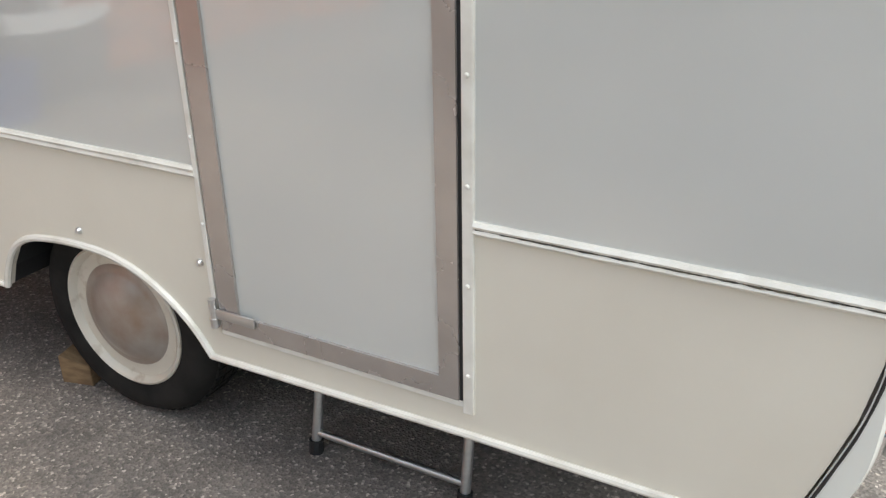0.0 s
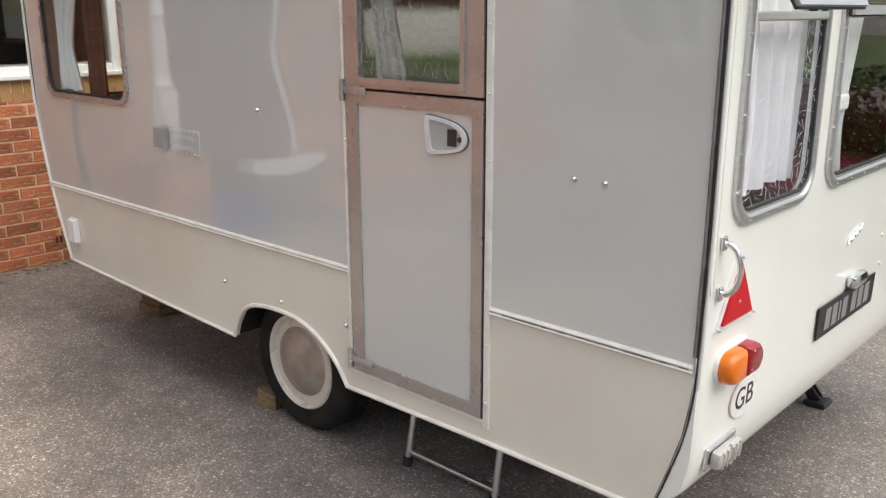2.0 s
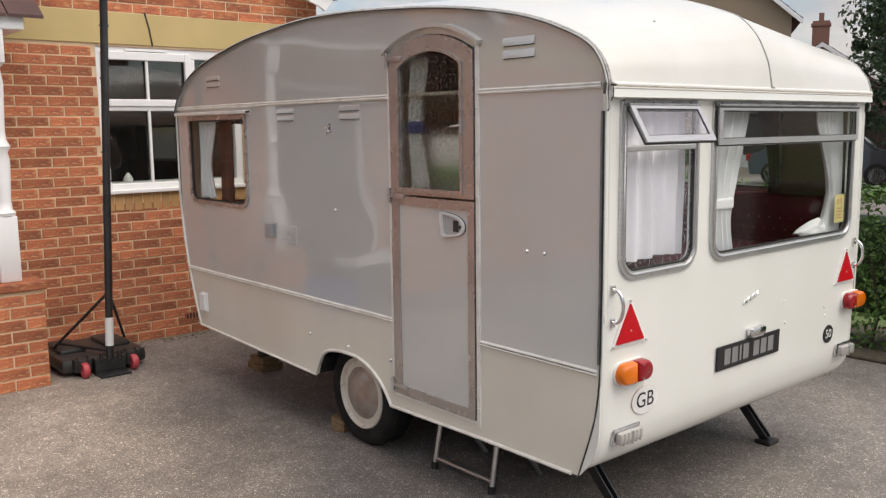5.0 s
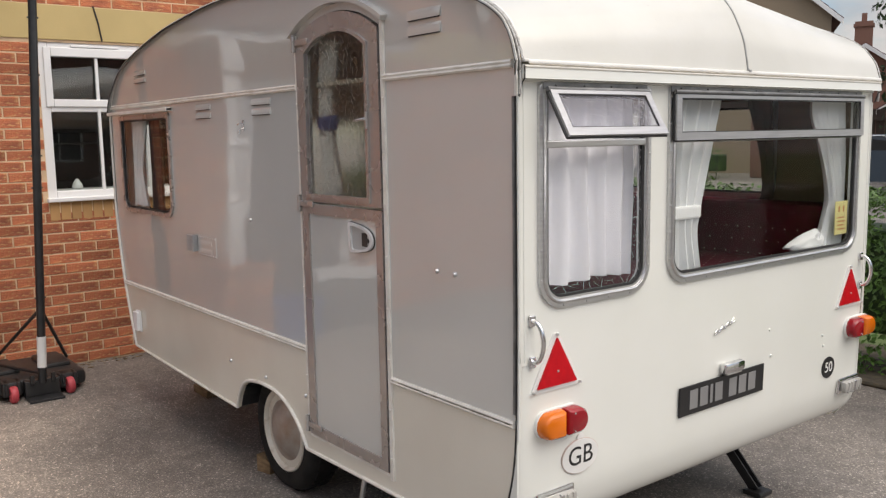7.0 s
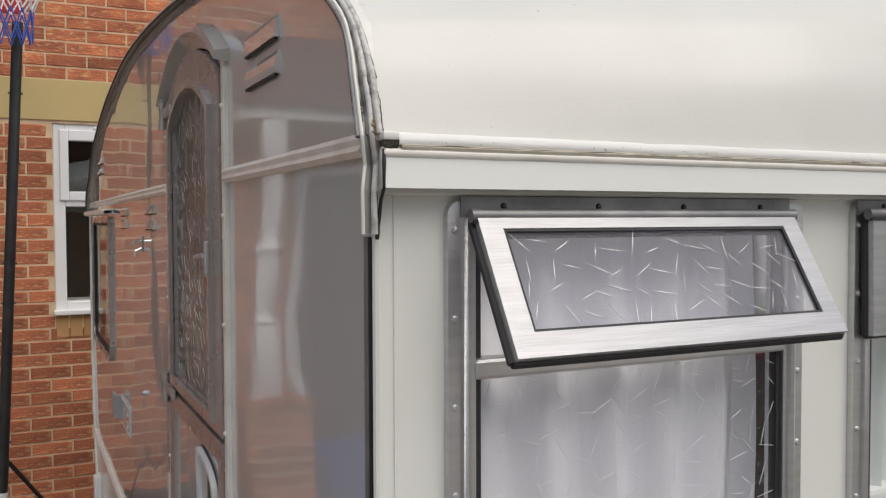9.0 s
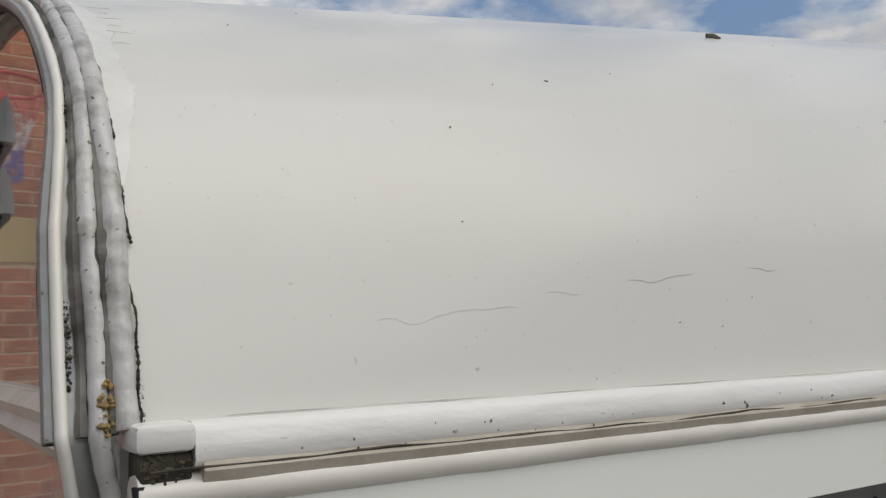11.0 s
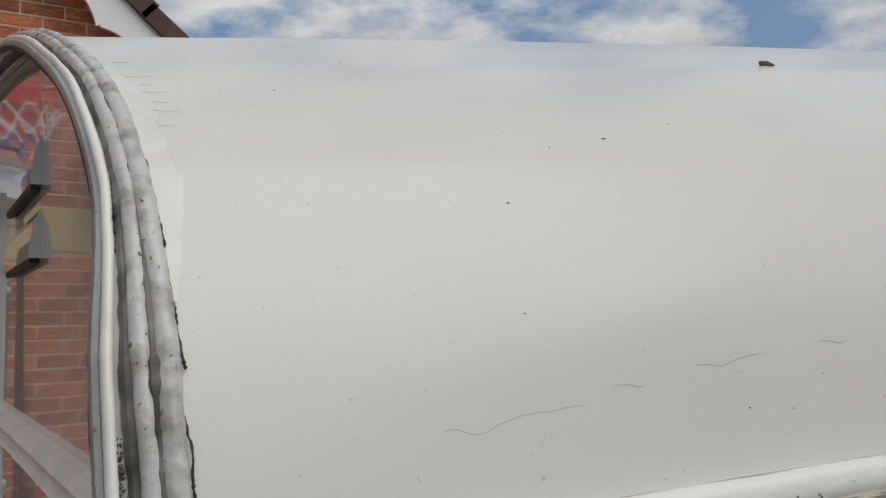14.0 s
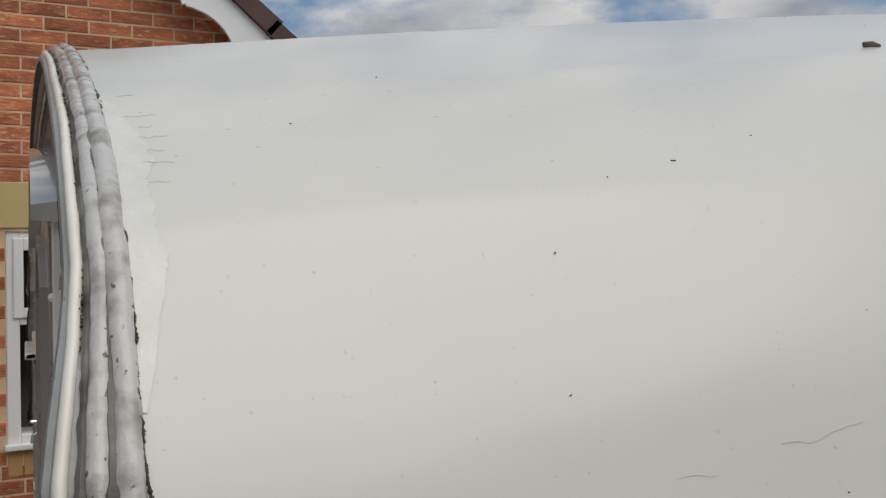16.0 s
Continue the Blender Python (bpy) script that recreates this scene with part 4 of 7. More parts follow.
for y0, s in ((0.0, 1), (W, -1)):
    bm = bmesh.new()
    sweep(bm, [(x - 0.005, y0 - s * 0.002, z) for x, z in corner if z > 0.775], ring(0.0060, 8), (0, 1, 0))
    part("corner_bead", bm, DULL_ALU, van, "dull metal corner moulding", True)
    bm = bmesh.new()
    # the black strand carries the seal and the shadow line beside it
    sweep(bm, [(x + 0.0045, y0 - s * 0.0045, z) for x, z in corner], ring(0.0027, 6), (0, 1, 0), jitter=0.35)
    part("corner_seal", bm, RUBBER, van, "black rubber corner seal with painted shadow line", True)
    part("corner_seal", sweep(bmesh.new(), dense([Vector((x, y0 - s * y, z)) for x, y, z in ((0.033, 0.0066, 1.824), (0.034, 0.0070, 1.808), (0.033, 0.0066, 1.788), (0.021, 0.0052, 1.776), (0.0085, 0.0045, 1.738))], 6), ring(0.0022, 6), (0, 1, 0), jitter=0.5), RUBBER, van, "black cracked gap at the fascia end", True)
    bm = bmesh.new()
    sweep(bm, [(x + 0.013, y0 - s * 0.001, z) for x, z in corner if z > 0.70], ring(0.005, 8), (0, 1, 0))
    part("corner_bead", bm, WHITE, van, "", True)
bm = bmesh.new()
sweep(bm, [(x, -0.003, z) for x, z in smooth_line(FRONT_LINE, 3)], ring(0.008, 8), (0, 1, 0))
part("corner_bead", bm, TRIM, van, "", True)

# ---- door, in two leaves ----
door = thing("door", (0, 0, 0), "stable door with bronze frame, grey lower panel and patterned pane", "")
del door["label"]
door.parent = van
FD = -0.010
sec_w = 0.047
arch_in = door_arch(0.297 - 0.085, 1.955, 0.064)
out_low = [(DOOR[0] + 0.006, 0.412), (DOOR[1] - 0.004, 0.412), (DOOR[1] - 0.004, 1.372), (DOOR[0] + 0.006, 1.372)]
in_low = [(DOOR[0] + 0.058, 0.455), (DOOR[1] - 0.045, 0.455), (DOOR[1] - 0.045, 1.332), (DOOR[0] + 0.058, 1.332)]
part("lower_frame", plate(out_low, [in_low[::-1]], lambda u, v, d: (u, FD + d, v), 0.022), BRONZE, door, "bronze anodised door frame")
part("lower_leaf", boxes(((DOOR[0] + 0.05, -0.003, 0.45), (DOOR[1] - 0.04, 0.012, 1.34)), bevel=0.002), GREY, door, "grey painted door panel")
out_up = [(DOOR[0] + 0.006, 1.382), (DOOR[1] - 0.004, 1.382)] + [(x, z) for x, z in door_arch(0.291, 2.004, 0.085)]
in_up = [(-1.203, 1.414), (-0.779, 1.414)] + arch_in
part("upper_frame", plate(out_up, [in_up[::-1]], lambda u, v, d: (u, FD + d, v), 0.022), BRONZE, door, "bronze anodised arched frame")
part("glazing_bar", plate([(-1.218, 1.395), (-0.764, 1.395)] + door_arch(0.227, 1.962, 0.070), [in_up[::-1]], lambda u, v, d: (u, FD - 0.008 + d, v), 0.010), BRONZE, door)
pane = part("pane", plate([(-1.21, 1.405), (-0.77, 1.405)] + door_arch(0.22, 1.958, 0.066), [], lambda u, v, d: (u, 0.0 + d, v), 0.004), DOORGLASS, door, "patterned pane with short cut marks")
pane.visible_shadow = False


def dashes(bm, n, u0, u1, v0, v1, place, rng, length=0.031, inside=None):
    """Short cut marks scattered over a pane on a loose grid."""
    cols = max(1, round((u1 - u0) / 0.028))
    rows = max(1, round((v1 - v0) / 0.027))
    for i in range(cols):
        for j in range(rows):
            u = u0 + (u1 - u0) * (i + 0.5 + rng.uniform(-0.3, 0.3)) / cols
            v = v0 + (v1 - v0) * (j + 0.5 + rng.uniform(-0.3, 0.3)) / rows
            a, h = rng.choice((20, 75, 130, 165)) + rng.uniform(-14, 14), length * rng.uniform(0.35, 0.62)
            du, dv = h * math.cos(radians(a)), h * math.sin(radians(a))
            if inside and not inside(u, v):
                continue
            nu, nv = -dv / h * 0.00045, du / h * 0.00045
            loop = [(u - du, v - dv), (u + nu, v + nv), (u + du, v + dv), (u - nu, v - nv)]
            top = [bm.verts.new(place(*q, 0.0008)) for q in loop]
            low = [bm.verts.new(place(*q, 0)) for q in loop]
            bm.faces.new(top)
            for k in range(4):
                bm.faces.new((top[k], top[(k + 1) % 4], low[(k + 1) % 4], low[k]))
    return bm


bm = dashes(bmesh.new(), 0, -1.2, -0.782, 1.42, 2.01, lambda u, v, d: (u, -d, v), random.Random(3), inside=lambda u, v: v < 1.955 + 0.055 * (1 - ((u + 0.991) / 0.21) ** 2))
tagged(part("cut_pattern", bm, DOOR_DASH, pane), kind="stuff")
# hood over the door, hinges, handle, latch, jamb strips
bm = bmesh.new()
hood = [(x, z) for x, z in door_arch(0.333, 2.030, 0.098, cx=-0.988, n=20)]
sweep(bm, [(x, -0.012, z) for x, z in hood], [(-0.014, -0.008), (0.014, -0.013), (0.018, 0.002), (0.012, 0.010), (-0.014, 0.008)], (0, 1, 0))
part("hood", bm, GREY_UP, door, "warm grey drip hood over the door", True)
for z in (0.452, 1.372, 2.0):
    bm = bmesh.new()
    lathe(bm, [(0.0, -0.034), (0.009, -0.034), (0.009, -0.012), (0.0075, -0.011), (0.0075, 0.011), (0.009, 0.012), (0.009, 0.034), (0.0, 0.034)], (DOOR[0] - 0.006, -0.016, z), "z", 12)
    box(bm, (DOOR[0] - 0.002, -0.018, z - 0.012), (DOOR[0] + 0.105, -0.011, z + 0.012), 0.003)
    part("hinge", bm, BRONZE if z > 0.5 else ALU, door, "metal strap hinge", True)
bm = bmesh.new()
hx, hz = -0.838, 1.261
shell = [(-0.062, 0.062), (-0.050, 0.066), (0.02, 0.052), (0.052, 0.028), (0.060, 0.0), (0.056, -0.026), (0.035, -0.046), (-0.03, -0.060), (-0.05, -0.058), (-0.056, -0.045)]
shell = [(hx + a * 1.36, hz + b * 0.90) for a, b in shell][::-1]
for _ in range(2):
    shell = [(p[0] + (q[0] - p[0]) * k, p[1] + (q[1] - p[1]) * k) for p, q in zip(shell, shell[1:] + shell[:1]) for k in (0.25, 0.75)]
inner = [(hx + a * 0.80, hz + b * 0.80) for a, b in ((u - hx, v - hz) for u, v in shell)]
handle = part("handle", plate(shell, [inner[::-1]], lambda u, v, d: (u, -0.016 + d, v), 0.020), HANDLE, door, "recessed chrome door handle")
# slightly larger black plate draws the gap shadow round the handle
gasket_shade = [(hx + (u - hx) * 1.035, hz + (v - hz) * 1.04) for u, v in shell]
part("gasket_shade", plate(gasket_shade, [], lambda u, v, d: (u, -0.0065 + d, v), 0.004), BLACK, handle)
# darker copy of the handle colour paints the recess shade, black block the opening
part("recess", plate(inner, [], lambda u, v, d: (u, -0.0085 + d, v), 0.006), mat("handle_recess_shade", (0.46, 0.46, 0.45), 0.4), handle)
part("latch_opening", boxes(((hx + 0.004, -0.0105, hz - 0.026), (hx + 0.040, -0.004, hz + 0.024)), bevel=0.002), BLACK, handle)
part("lock", lathe(bmesh.new(), [(0.0, -0.012), (0.008, -0.012), (0.008, 0.0), (0.0, 0.0)], (hx + 0.058, -0.006, hz - 0.002), "y", 14), BLACK_STEEL, handle)
bm = bmesh.new()
box(bm, (-0.775, -0.024, 1.66), (-0.762, -0.016, 1.72), 0.002)
tube(bm, [(-0.77, -0.024, 1.695), (-0.80, -0.03, 1.692), (-0.825, -0.028, 1.69)], 0.005)
part("stay", bm, ALU, door, "small metal window stay")
for x0, x1, z0, z1 in ((DOOR[0] - 0.016, DOOR[0] - 0.002, 0.412, 2.03), (DOOR[1] + 0.004, DOOR[1] + 0.026, 0.385, 2.03)):
    part("jamb_strip", boxes(((x0, -0.008, z0), (x1, 0.004, z1)), bevel=0.002), TRIM, door)
    bm = bmesh.new()
    for k in range(9):
        lathe(bm, [(0.0, -0.004), (0.003, -0.0035), (0.005, 0.0)], ((x0 + x1) / 2, -0.008, 0.47 + k * 0.185), "y", 8)
    part("jamb_screws", bm, TRIM, door)
part("door_gap", boxes(((DOOR[1] - 0.006, -0.004, 0.41), (DOOR[1] + 0.006, 0.004, 2.02))), RUBBER, door)
part("threshold", boxes(((DOOR[0], -0.006, 0.397), (DOOR[1] + 0.02, 0.003, 0.409)), bevel=0.002), TRIM, door)


# ---- side window ----
def window(name, rect, radii, place, glass_mat, frame_mat, wide=0.03, label=""):
    """Frame, rubber and pane in an opening; place(u, v, out) with out measured towards the street."""
    w = new(name)
    w.parent = van
    fr = part("frame", plate(rounded(*rect, radii), [inset(*rect, wide, radii)[::-1]], lambda u, v, d: place(u, v, 0.012 - d), 0.024), frame_mat, w, label)
    part("rubber", plate(inset(*rect, wide - 0.001, radii), [inset(*rect, wide + 0.010, radii)[::-1]], lambda u, v, d: place(u, v, 0.007 - d), 0.012), RUBBER, w)
    pn = part("pane", plate(inset(*rect, wide, radii), [], lambda u, v, d: place(u, v, 0.001 - d), 0.004), glass_mat, w)
    pn.visible_shadow = False
    return w, fr, pn


window("side_window", SW, SWR, lambda u, v, o: (u, -o, v), GLASS, BRONZE, 0.024, "bronze window frame with rounded corners")
bm = bmesh.new()
sweep(bm, [(x, 0, 1.797) for x in (-3.64, -3.1, -2.648)], [(0.008, 0.0), (-0.002, 0.030), (-0.013, 0.034), (-0.008, 0.0)][::-1], (0, 0, 1))
part("window_hood", bm, TRIM, van, "drip strip over the side window")
bm = bmesh.new()
box(bm, (-3.64, -0.036, 1.782), (-2.648, 0.0, 1.802), 0.004)
part("window_hood", bm, TRIM, van, "drip strip over the side window")
window("front_window", FW, FWR, lambda u, v, o: (-3.672 - o, u, v), GLASS, ALU, 0.025, "aluminium frame of the wide front window")
for rect in (FARWIN, FARWIN2):
    window("far_window", rect, (0.08, 0.08, 0.02, 0.02), lambda u, v, o: (u, W + o, v), GLASS, ALU)


def louvre(x0, x1, z0, z1):
    """Two pressed slots, each a half-round hood open below."""
    bm = bmesh.new()
    h = (z1 - z0) * 0.40
    for zb in (z0, z1 - h):
        sec = [(h, 0.0), (h * 0.75, 0.004), (h * 0.35, 0.0062), (0.0, 0.007), (0.0, 0.005), (0.0, 0.0)]
        sweep(bm, [(x0, 0, zb), (x0 + 0.008, 0, zb), ((x0 + x1) / 2, 0, zb), (x1 - 0.008, 0, zb), (x1, 0, zb)], [(a, b) for a, b in sec], (0, 0, 1))
    return bm


for x0, x1, z0, z1 in ((-3.2, -3.02, 1.955, 2.022), (-2.332, -2.155, 1.735, 1.802), (-1.708, -1.53, 1.735, 1.804), (-0.528, -0.352, 1.955, 2.036)):
    lv = part("louvre", louvre(x0, x1, z0, z1), GREY_UP if z0 > 1.9 else GREY, van, "pressed two-slot ventilation louvre")
    # black strips stand for the shadow under each hood, not rubber
    part("slot_shade", boxes(*[((x0 + 0.006, -0.0056, zb - 0.003), (x1 - 0.006, -0.001, zb + 0.002)) for zb in (z0, z1 - (z1 - z0) * 0.4)]), RUBBER, lv)
lv = part("flue_vent", boxes(((-2.385, -0.004, 1.052), (-2.168, 0.0, 1.155)), bevel=0.0015), GREY, van, "riveted flue vent plate")
bm = louvre(-2.365, -2.215, 1.07, 1.138)
part("flue_louvre", bm, GREY, lv)
part("flue_flap", boxes(((-2.478, -0.028, 1.068), (-2.405, -0.018, 1.152)), ((-2.412, -0.026, 1.068), (-2.398, 0.0, 1.152)), bevel=0.003), mat("grey_flap_paint", (0.36, 0.36, 0.36), 0.4, alt=(0.30, 0.30, 0.30), scale=20), lv, "hinged grey metal flap")
bm = bmesh.new()
for i in range(8):
    for j in range(2):
        lathe(bm, [(0.0, -0.003), (0.003, -0.002), (0.0035, 0.0)], (-2.375 + i * 0.0286, -0.004, 1.06 + j * 0.087), "y", 8)
part("rivets", bm, ALU, lv)
bm = bmesh.new()
box(bm, (-1.808, -0.004, 1.668), (-1.792, 0.0, 1.715), 0.001)
tube(bm, [(-1.80, -0.002, 1.70), (-1.80, -0.022, 1.70), (-1.815, -0.024, 1.695)], 0.004)
tube(bm, [(-1.80, -0.002, 1.68), (-1.80, -0.02, 1.672), (-1.80, -0.022, 1.655)], 0.004)
part("awning_hook", bm, CHROME, van, "small chrome hook")
part("mains_inlet", boxes(((-3.405, -0.03, 0.495), (-3.335, 0.0, 0.61)), ((-3.41, -0.012, 0.488), (-3.33, 0.0, 0.617)), bevel=0.005), UPVC, van, "white plastic inlet box")
for x, z in ((-0.396, 1.192), (-0.301, 1.192), (-1.771, 1.269), (-2.06, 0.563), (-1.687, 0.559), (-1.318, 0.558)):
    part("bolt", lathe(bmesh.new(), [(0.0, -0.010), (0.005, -0.009), (0.008, -0.004), (0.009, 0.0)], (x, 0.0, z), "y", 12), ALU, van, "small domed bolt head", True)

# ---- wheels ----
def wheel(y, s):
    """Tyre, rim and hub cap on the axle; s is the way it faces."""
    c = (-1.698, y, 0.287)
    tw = new("wheel")
    tw.parent = van
    bm = bmesh.new()
    lathe(bm, [(0.185, 0.0), (0.20, s * -0.006), (0.235, s * -0.012), (0.262, s * -0.006), (0.276, s * 0.012), (0.284, s * 0.03), (0.286, s * 0.07), (0.284, s * 0.12), (0.262, s * 0.155), (0.185, s * 0.15)], c, "y", 56, cap=False)
    ty = part("tyre", bm, TYRE, tw, "worn black tyre", True)
    bm = bmesh.new()
    for k in range(48):
        a = 2 * math.pi * k / 48
        for h in (0.04, 0.075, 0.11):
            p = Vector((c[0] + 0.2855 * math.cos(a), y + s * h, c[2] + 0.2855 * math.sin(a)))
            bmesh.ops.create_cube(bm, size=1, matrix=Matrix.Translation(p) @ Matrix.Rotation(-a, 4, "Y") @ Matrix.Diagonal((0.006, 0.026, 0.026, 1)))
    tagged(part("tread", bm, TYRE, ty), kind="stuff")
    bm = bmesh.new()
    lathe(bm, [(0.193, s * 0.006), (0.192, s * -0.008), (0.186, s * -0.012), (0.179, s * -0.008), (0.173, s * 0.006), (0.165, s * 0.024), (0.152, s * 0.030), (0.142, s * 0.024), (0.10, s * 0.02), (0.0, s * 0.02)], c, "y", 64)
    rim = part("rim", bm, RIM, tw, "cream steel rim with rust", True)
    for a0, a1 in ((100, 138), (196, 232), (292, 334), (20, 48)):
        arc = [(c[0] + 0.156 * math.cos(radians(a0 + (a1 - a0) * k / 10)), y + s * 0.0225, c[2] + 0.156 * math.sin(radians(a0 + (a1 - a0) * k / 10))) for k in range(11)]
        part("rim_slot", sweep(bmesh.new(), arc, ring(0.0050, 6), (0, 1, 0), jitter=0.3), GRIME, rim, "dark slot between rim and hub cap")
    bm = bmesh.new()
    lathe(bm, [(0.143, s * 0.026), (0.143, s * 0.008), (0.136, s * 0.001), (0.124, s * 0.0), (0.117, s * -0.004), (0.104, s * -0.014), (0.082, s * -0.024), (0.056, s * -0.030), (0.028, s * -0.033), (0.0, s * -0.034)], c, "y", 56)
    part("hub_cap", bm, HUB, tw, "dull tarnished domed hub cap", True)


wheel(0.085, 1)
wheel(W - 0.085, -1)

# ---- rear windows ----
def rearp(u, v, o):
    return (o, u, v)


def hopper(rect, transom, glass_mat, label):
    """Rear window in an alloy frame with a transom; returns its root and lower pane."""
    w = new("rear_window")
    w.parent = van
    u0, u1, v0, v1 = rect
    fr = part("frame", plate(rounded(*rect, RWR), [inset(*rect, 0.032, RWR)[::-1]], lambda u, v, d: rearp(u, v, 0.010 - d), 0.03), ALU, w, label)
    part("bead", sweep(bmesh.new(), [rearp(u, v, 0.010) for u, v in inset(*rect, 0.020, RWR)], ring(0.0065, 8), (1, 0, 0), closed=True), ALU, fr, "", True)
    part("rubber", plate(inset(*rect, 0.031, RWR), [inset(*rect, 0.040, RWR)[::-1]], lambda u, v, d: rearp(u, v, 0.006 - d), 0.012), RUBBER, w)
    part("transom", boxes((rearp(u0 + 0.03, transom - 0.012, -0.012), rearp(u1 - 0.03, transom + 0.010, 0.012)), bevel=0.004), ALU, w)
    low = (u0 + 0.03, u1 - 0.03, v0 + 0.03, transom - 0.01)
    pn = part("pane", plate(rounded(*low, (0.065, 0.065, 0, 0)), [], lambda u, v, d: rearp(u, v, 0.001 - d), 0.004), glass_mat, w)
    pn.visible_shadow = False
    bm = bmesh.new()
    for k in range(7):
        for u in (u0 + 0.008, u1 - 0.008):
            lathe(bm, [(0.0, 0.0135), (0.003, 0.013), (0.0045, 0.0095)], (0.0, u, v0 + 0.09 + k * (v1 - v0 - 0.12) / 6), "x", 8)
    n = max(3, round((u1 - u0) / 0.13))
    for k in range(n):
        u = u0 + 0.1 + (u1 - u0 - 0.2) * k / (n - 1)
        lathe(bm, [(0.0, 0.0135), (0.003, 0.013), (0.0045, 0.0095)], (0.0, u, v0 + 0.008), "x", 8)
    part("frame_screws", bm, ALU, fr, "small domed screws")
    return w, pn


def sash(w, u0, u1, v0, v1, tilt, frame_mat, glass_mat, marks):
    """A top-hung sash; tilt in degrees from shut."""
    m = Matrix.Translation((0.018, 0, v1)) @ Matrix.Rotation(radians(-tilt), 4, "Y")

    def pl(u, v, d):
        return m @ Vector((d, u, v - v1))
    sh = part("sash", plate([(u0, v0), (u1, v0), (u1, v1), (u0, v1)], [[(u0 + 0.026, v0 + 0.026), (u0 + 0.026, v1 - 0.018), (u1 - 0.026, v1 - 0.018), (u1 - 0.026, v0 + 0.026)]], lambda u, v, d: pl(u, v, 0.010 - d), 0.010), frame_mat, w, "top-hung sash")
    bm = bmesh.new()
    for a, b in (((u0, v0), (u1, v0)), ((u0, v0), (u0, v1)), ((u1, v0), (u1, v1))):
        sweep(bm, [pl(*a, -0.003), pl(*b, -0.003)], ring(0.005, 6), (1, 0, 0))
    part("seal", bm, RUBBER, sh, "black rubber seal")
    part("gasket_shade", plate([(u0 + 0.025, v0 + 0.025), (u1 - 0.025, v0 + 0.025), (u1 - 0.025, v1 - 0.017), (u0 + 0.025, v1 - 0.017)], [[(u0 + 0.029, v0 + 0.029), (u0 + 0.029, v1 - 0.021), (u1 - 0.029, v1 - 0.021), (u1 - 0.029, v0 + 0.029)]], lambda u, v, d: pl(u, v, 0.009 - d), 0.004), RUBBER, sh)
    pn = part("sash_pane", plate([(u0 + 0.024, v0 + 0.024), (u1 - 0.024, v0 + 0.024), (u1 - 0.024, v1 - 0.02), (u0 + 0.024, v1 - 0.02)], [], lambda u, v, d: pl(u, v, 0.006 - d), 0.004), glass_mat, sh)
    pn.visible_shadow = False
    if marks:
        bm = dashes(bmesh.new(), 0, u0 + 0.029, u1 - 0.029, v0 + 0.029, v1 - 0.025, lambda u, v, d: pl(u, v, 0.0061 + d), random.Random(8))
        tagged(part("cut_pattern", bm, DASH, sh), kind="stuff")
    part("top_plate", boxes(((0.0085, u0 - 0.010, v1 + 0.001), (0.0125, u1 + 0.010, 1.7805))), DULL_ALU, w, "dull dark alloy plate above the sash")
    n = max(4, round((u1 - u0) / 0.14))
    for k in range(n):
        part("screw", lathe(bmesh.new(), [(0.0, 0.0155), (0.0025, 0.015), (0.004, 0.0125)], (0.0, u0 + 0.04 + (u1 - u0 - 0.08) * k / (n - 1), v1 + 0.0125), "x", 8), BLACK_STEEL, w)
    part("hinge_bar", sweep(bmesh.new(), [(0.0235, u0 - 0.005, v1 + 0.0025), (0.0235, u1 + 0.005, v1 + 0.0025)], ring(0.0068, 12, 1.1, 0.95), (0, 0, 1)), DULL_ALU, w, "rounded alloy hinge bar", True)
    part("hinge_groove", boxes(((0.0125, u0 - 0.004, v1 - 0.0062), (0.0292, u1 + 0.004, v1 - 0.0025))), RUBBER, w, "dark groove under the hinge bar")


w1, pn1 = hopper(RW1, 1.602, PATGLASS, "aluminium frame of the small rear window")
bm = dashes(bmesh.new(), 0, RW1[0] + 0.035, RW1[1] - 0.035, RW1[2] + 0.04, 1.59, lambda u, v, d: rearp(u, v, 0.0011 + d), random.Random(11))
tagged(part("cut_pattern", bm, DASH, pn1), kind="stuff")
sash(w1, 0.096, 0.539, 1.599, 1.758, 31, WHITE_MET, MILKGLASS, True)
w2, pn2 = hopper(RW2, 1.606, GLASS, "aluminium frame of the wide rear window")
sash(w2, 0.684, RW2[1] - 0.018, 1.602, 1.760, 1.0, WHITE_MET, GLASS, False)

# ---- rear fittings ----
def rear_fix(name, y, z, label=""):
    e = new(name)
    e.parent = van
    e.location = (rear_x(z), y, z)
    if label:
        tagged(e, label)
    return e


def sub(name, bm, material, parent, label="", smooth=False):
    """A part whose mesh is given in its parent's own axes."""
    return part(name, bm, material, parent, label, smooth)


def triangle(y, z):
    e = rear_fix("warning_triangle", y, z)
    h, b = 0.175, 0.108
    sub("backing", plate([(-b, 0), (b, 0), (0.012, h), (-0.012, h)], [], lambda u, v, d: (0.006 - d, u, v), 0.006), STICKER, e, "white triangular backing plate")
    sub("reflector", plate([(-b * 0.78, 0.014), (b * 0.78, 0.014), (0.0, h * 0.92)], [], lambda u, v, d: (0.013 - d, u, v), 0.008), RED_REFLECT, e, "red triangular reflector")
    bm = bmesh.new()
    for u, v in ((-b + 0.008, 0.006), (b - 0.008, 0.006), (0, h - 0.003), (0.0, 0.058)):
        lathe(bm, [(0.0, 0.016), (0.004, 0.015), (0.005, 0.006)], (0, u, v), "x", 8)
    sub("screws", bm, ALU, e)


triangle(0.146, 0.856)
triangle(1.918, 0.874)


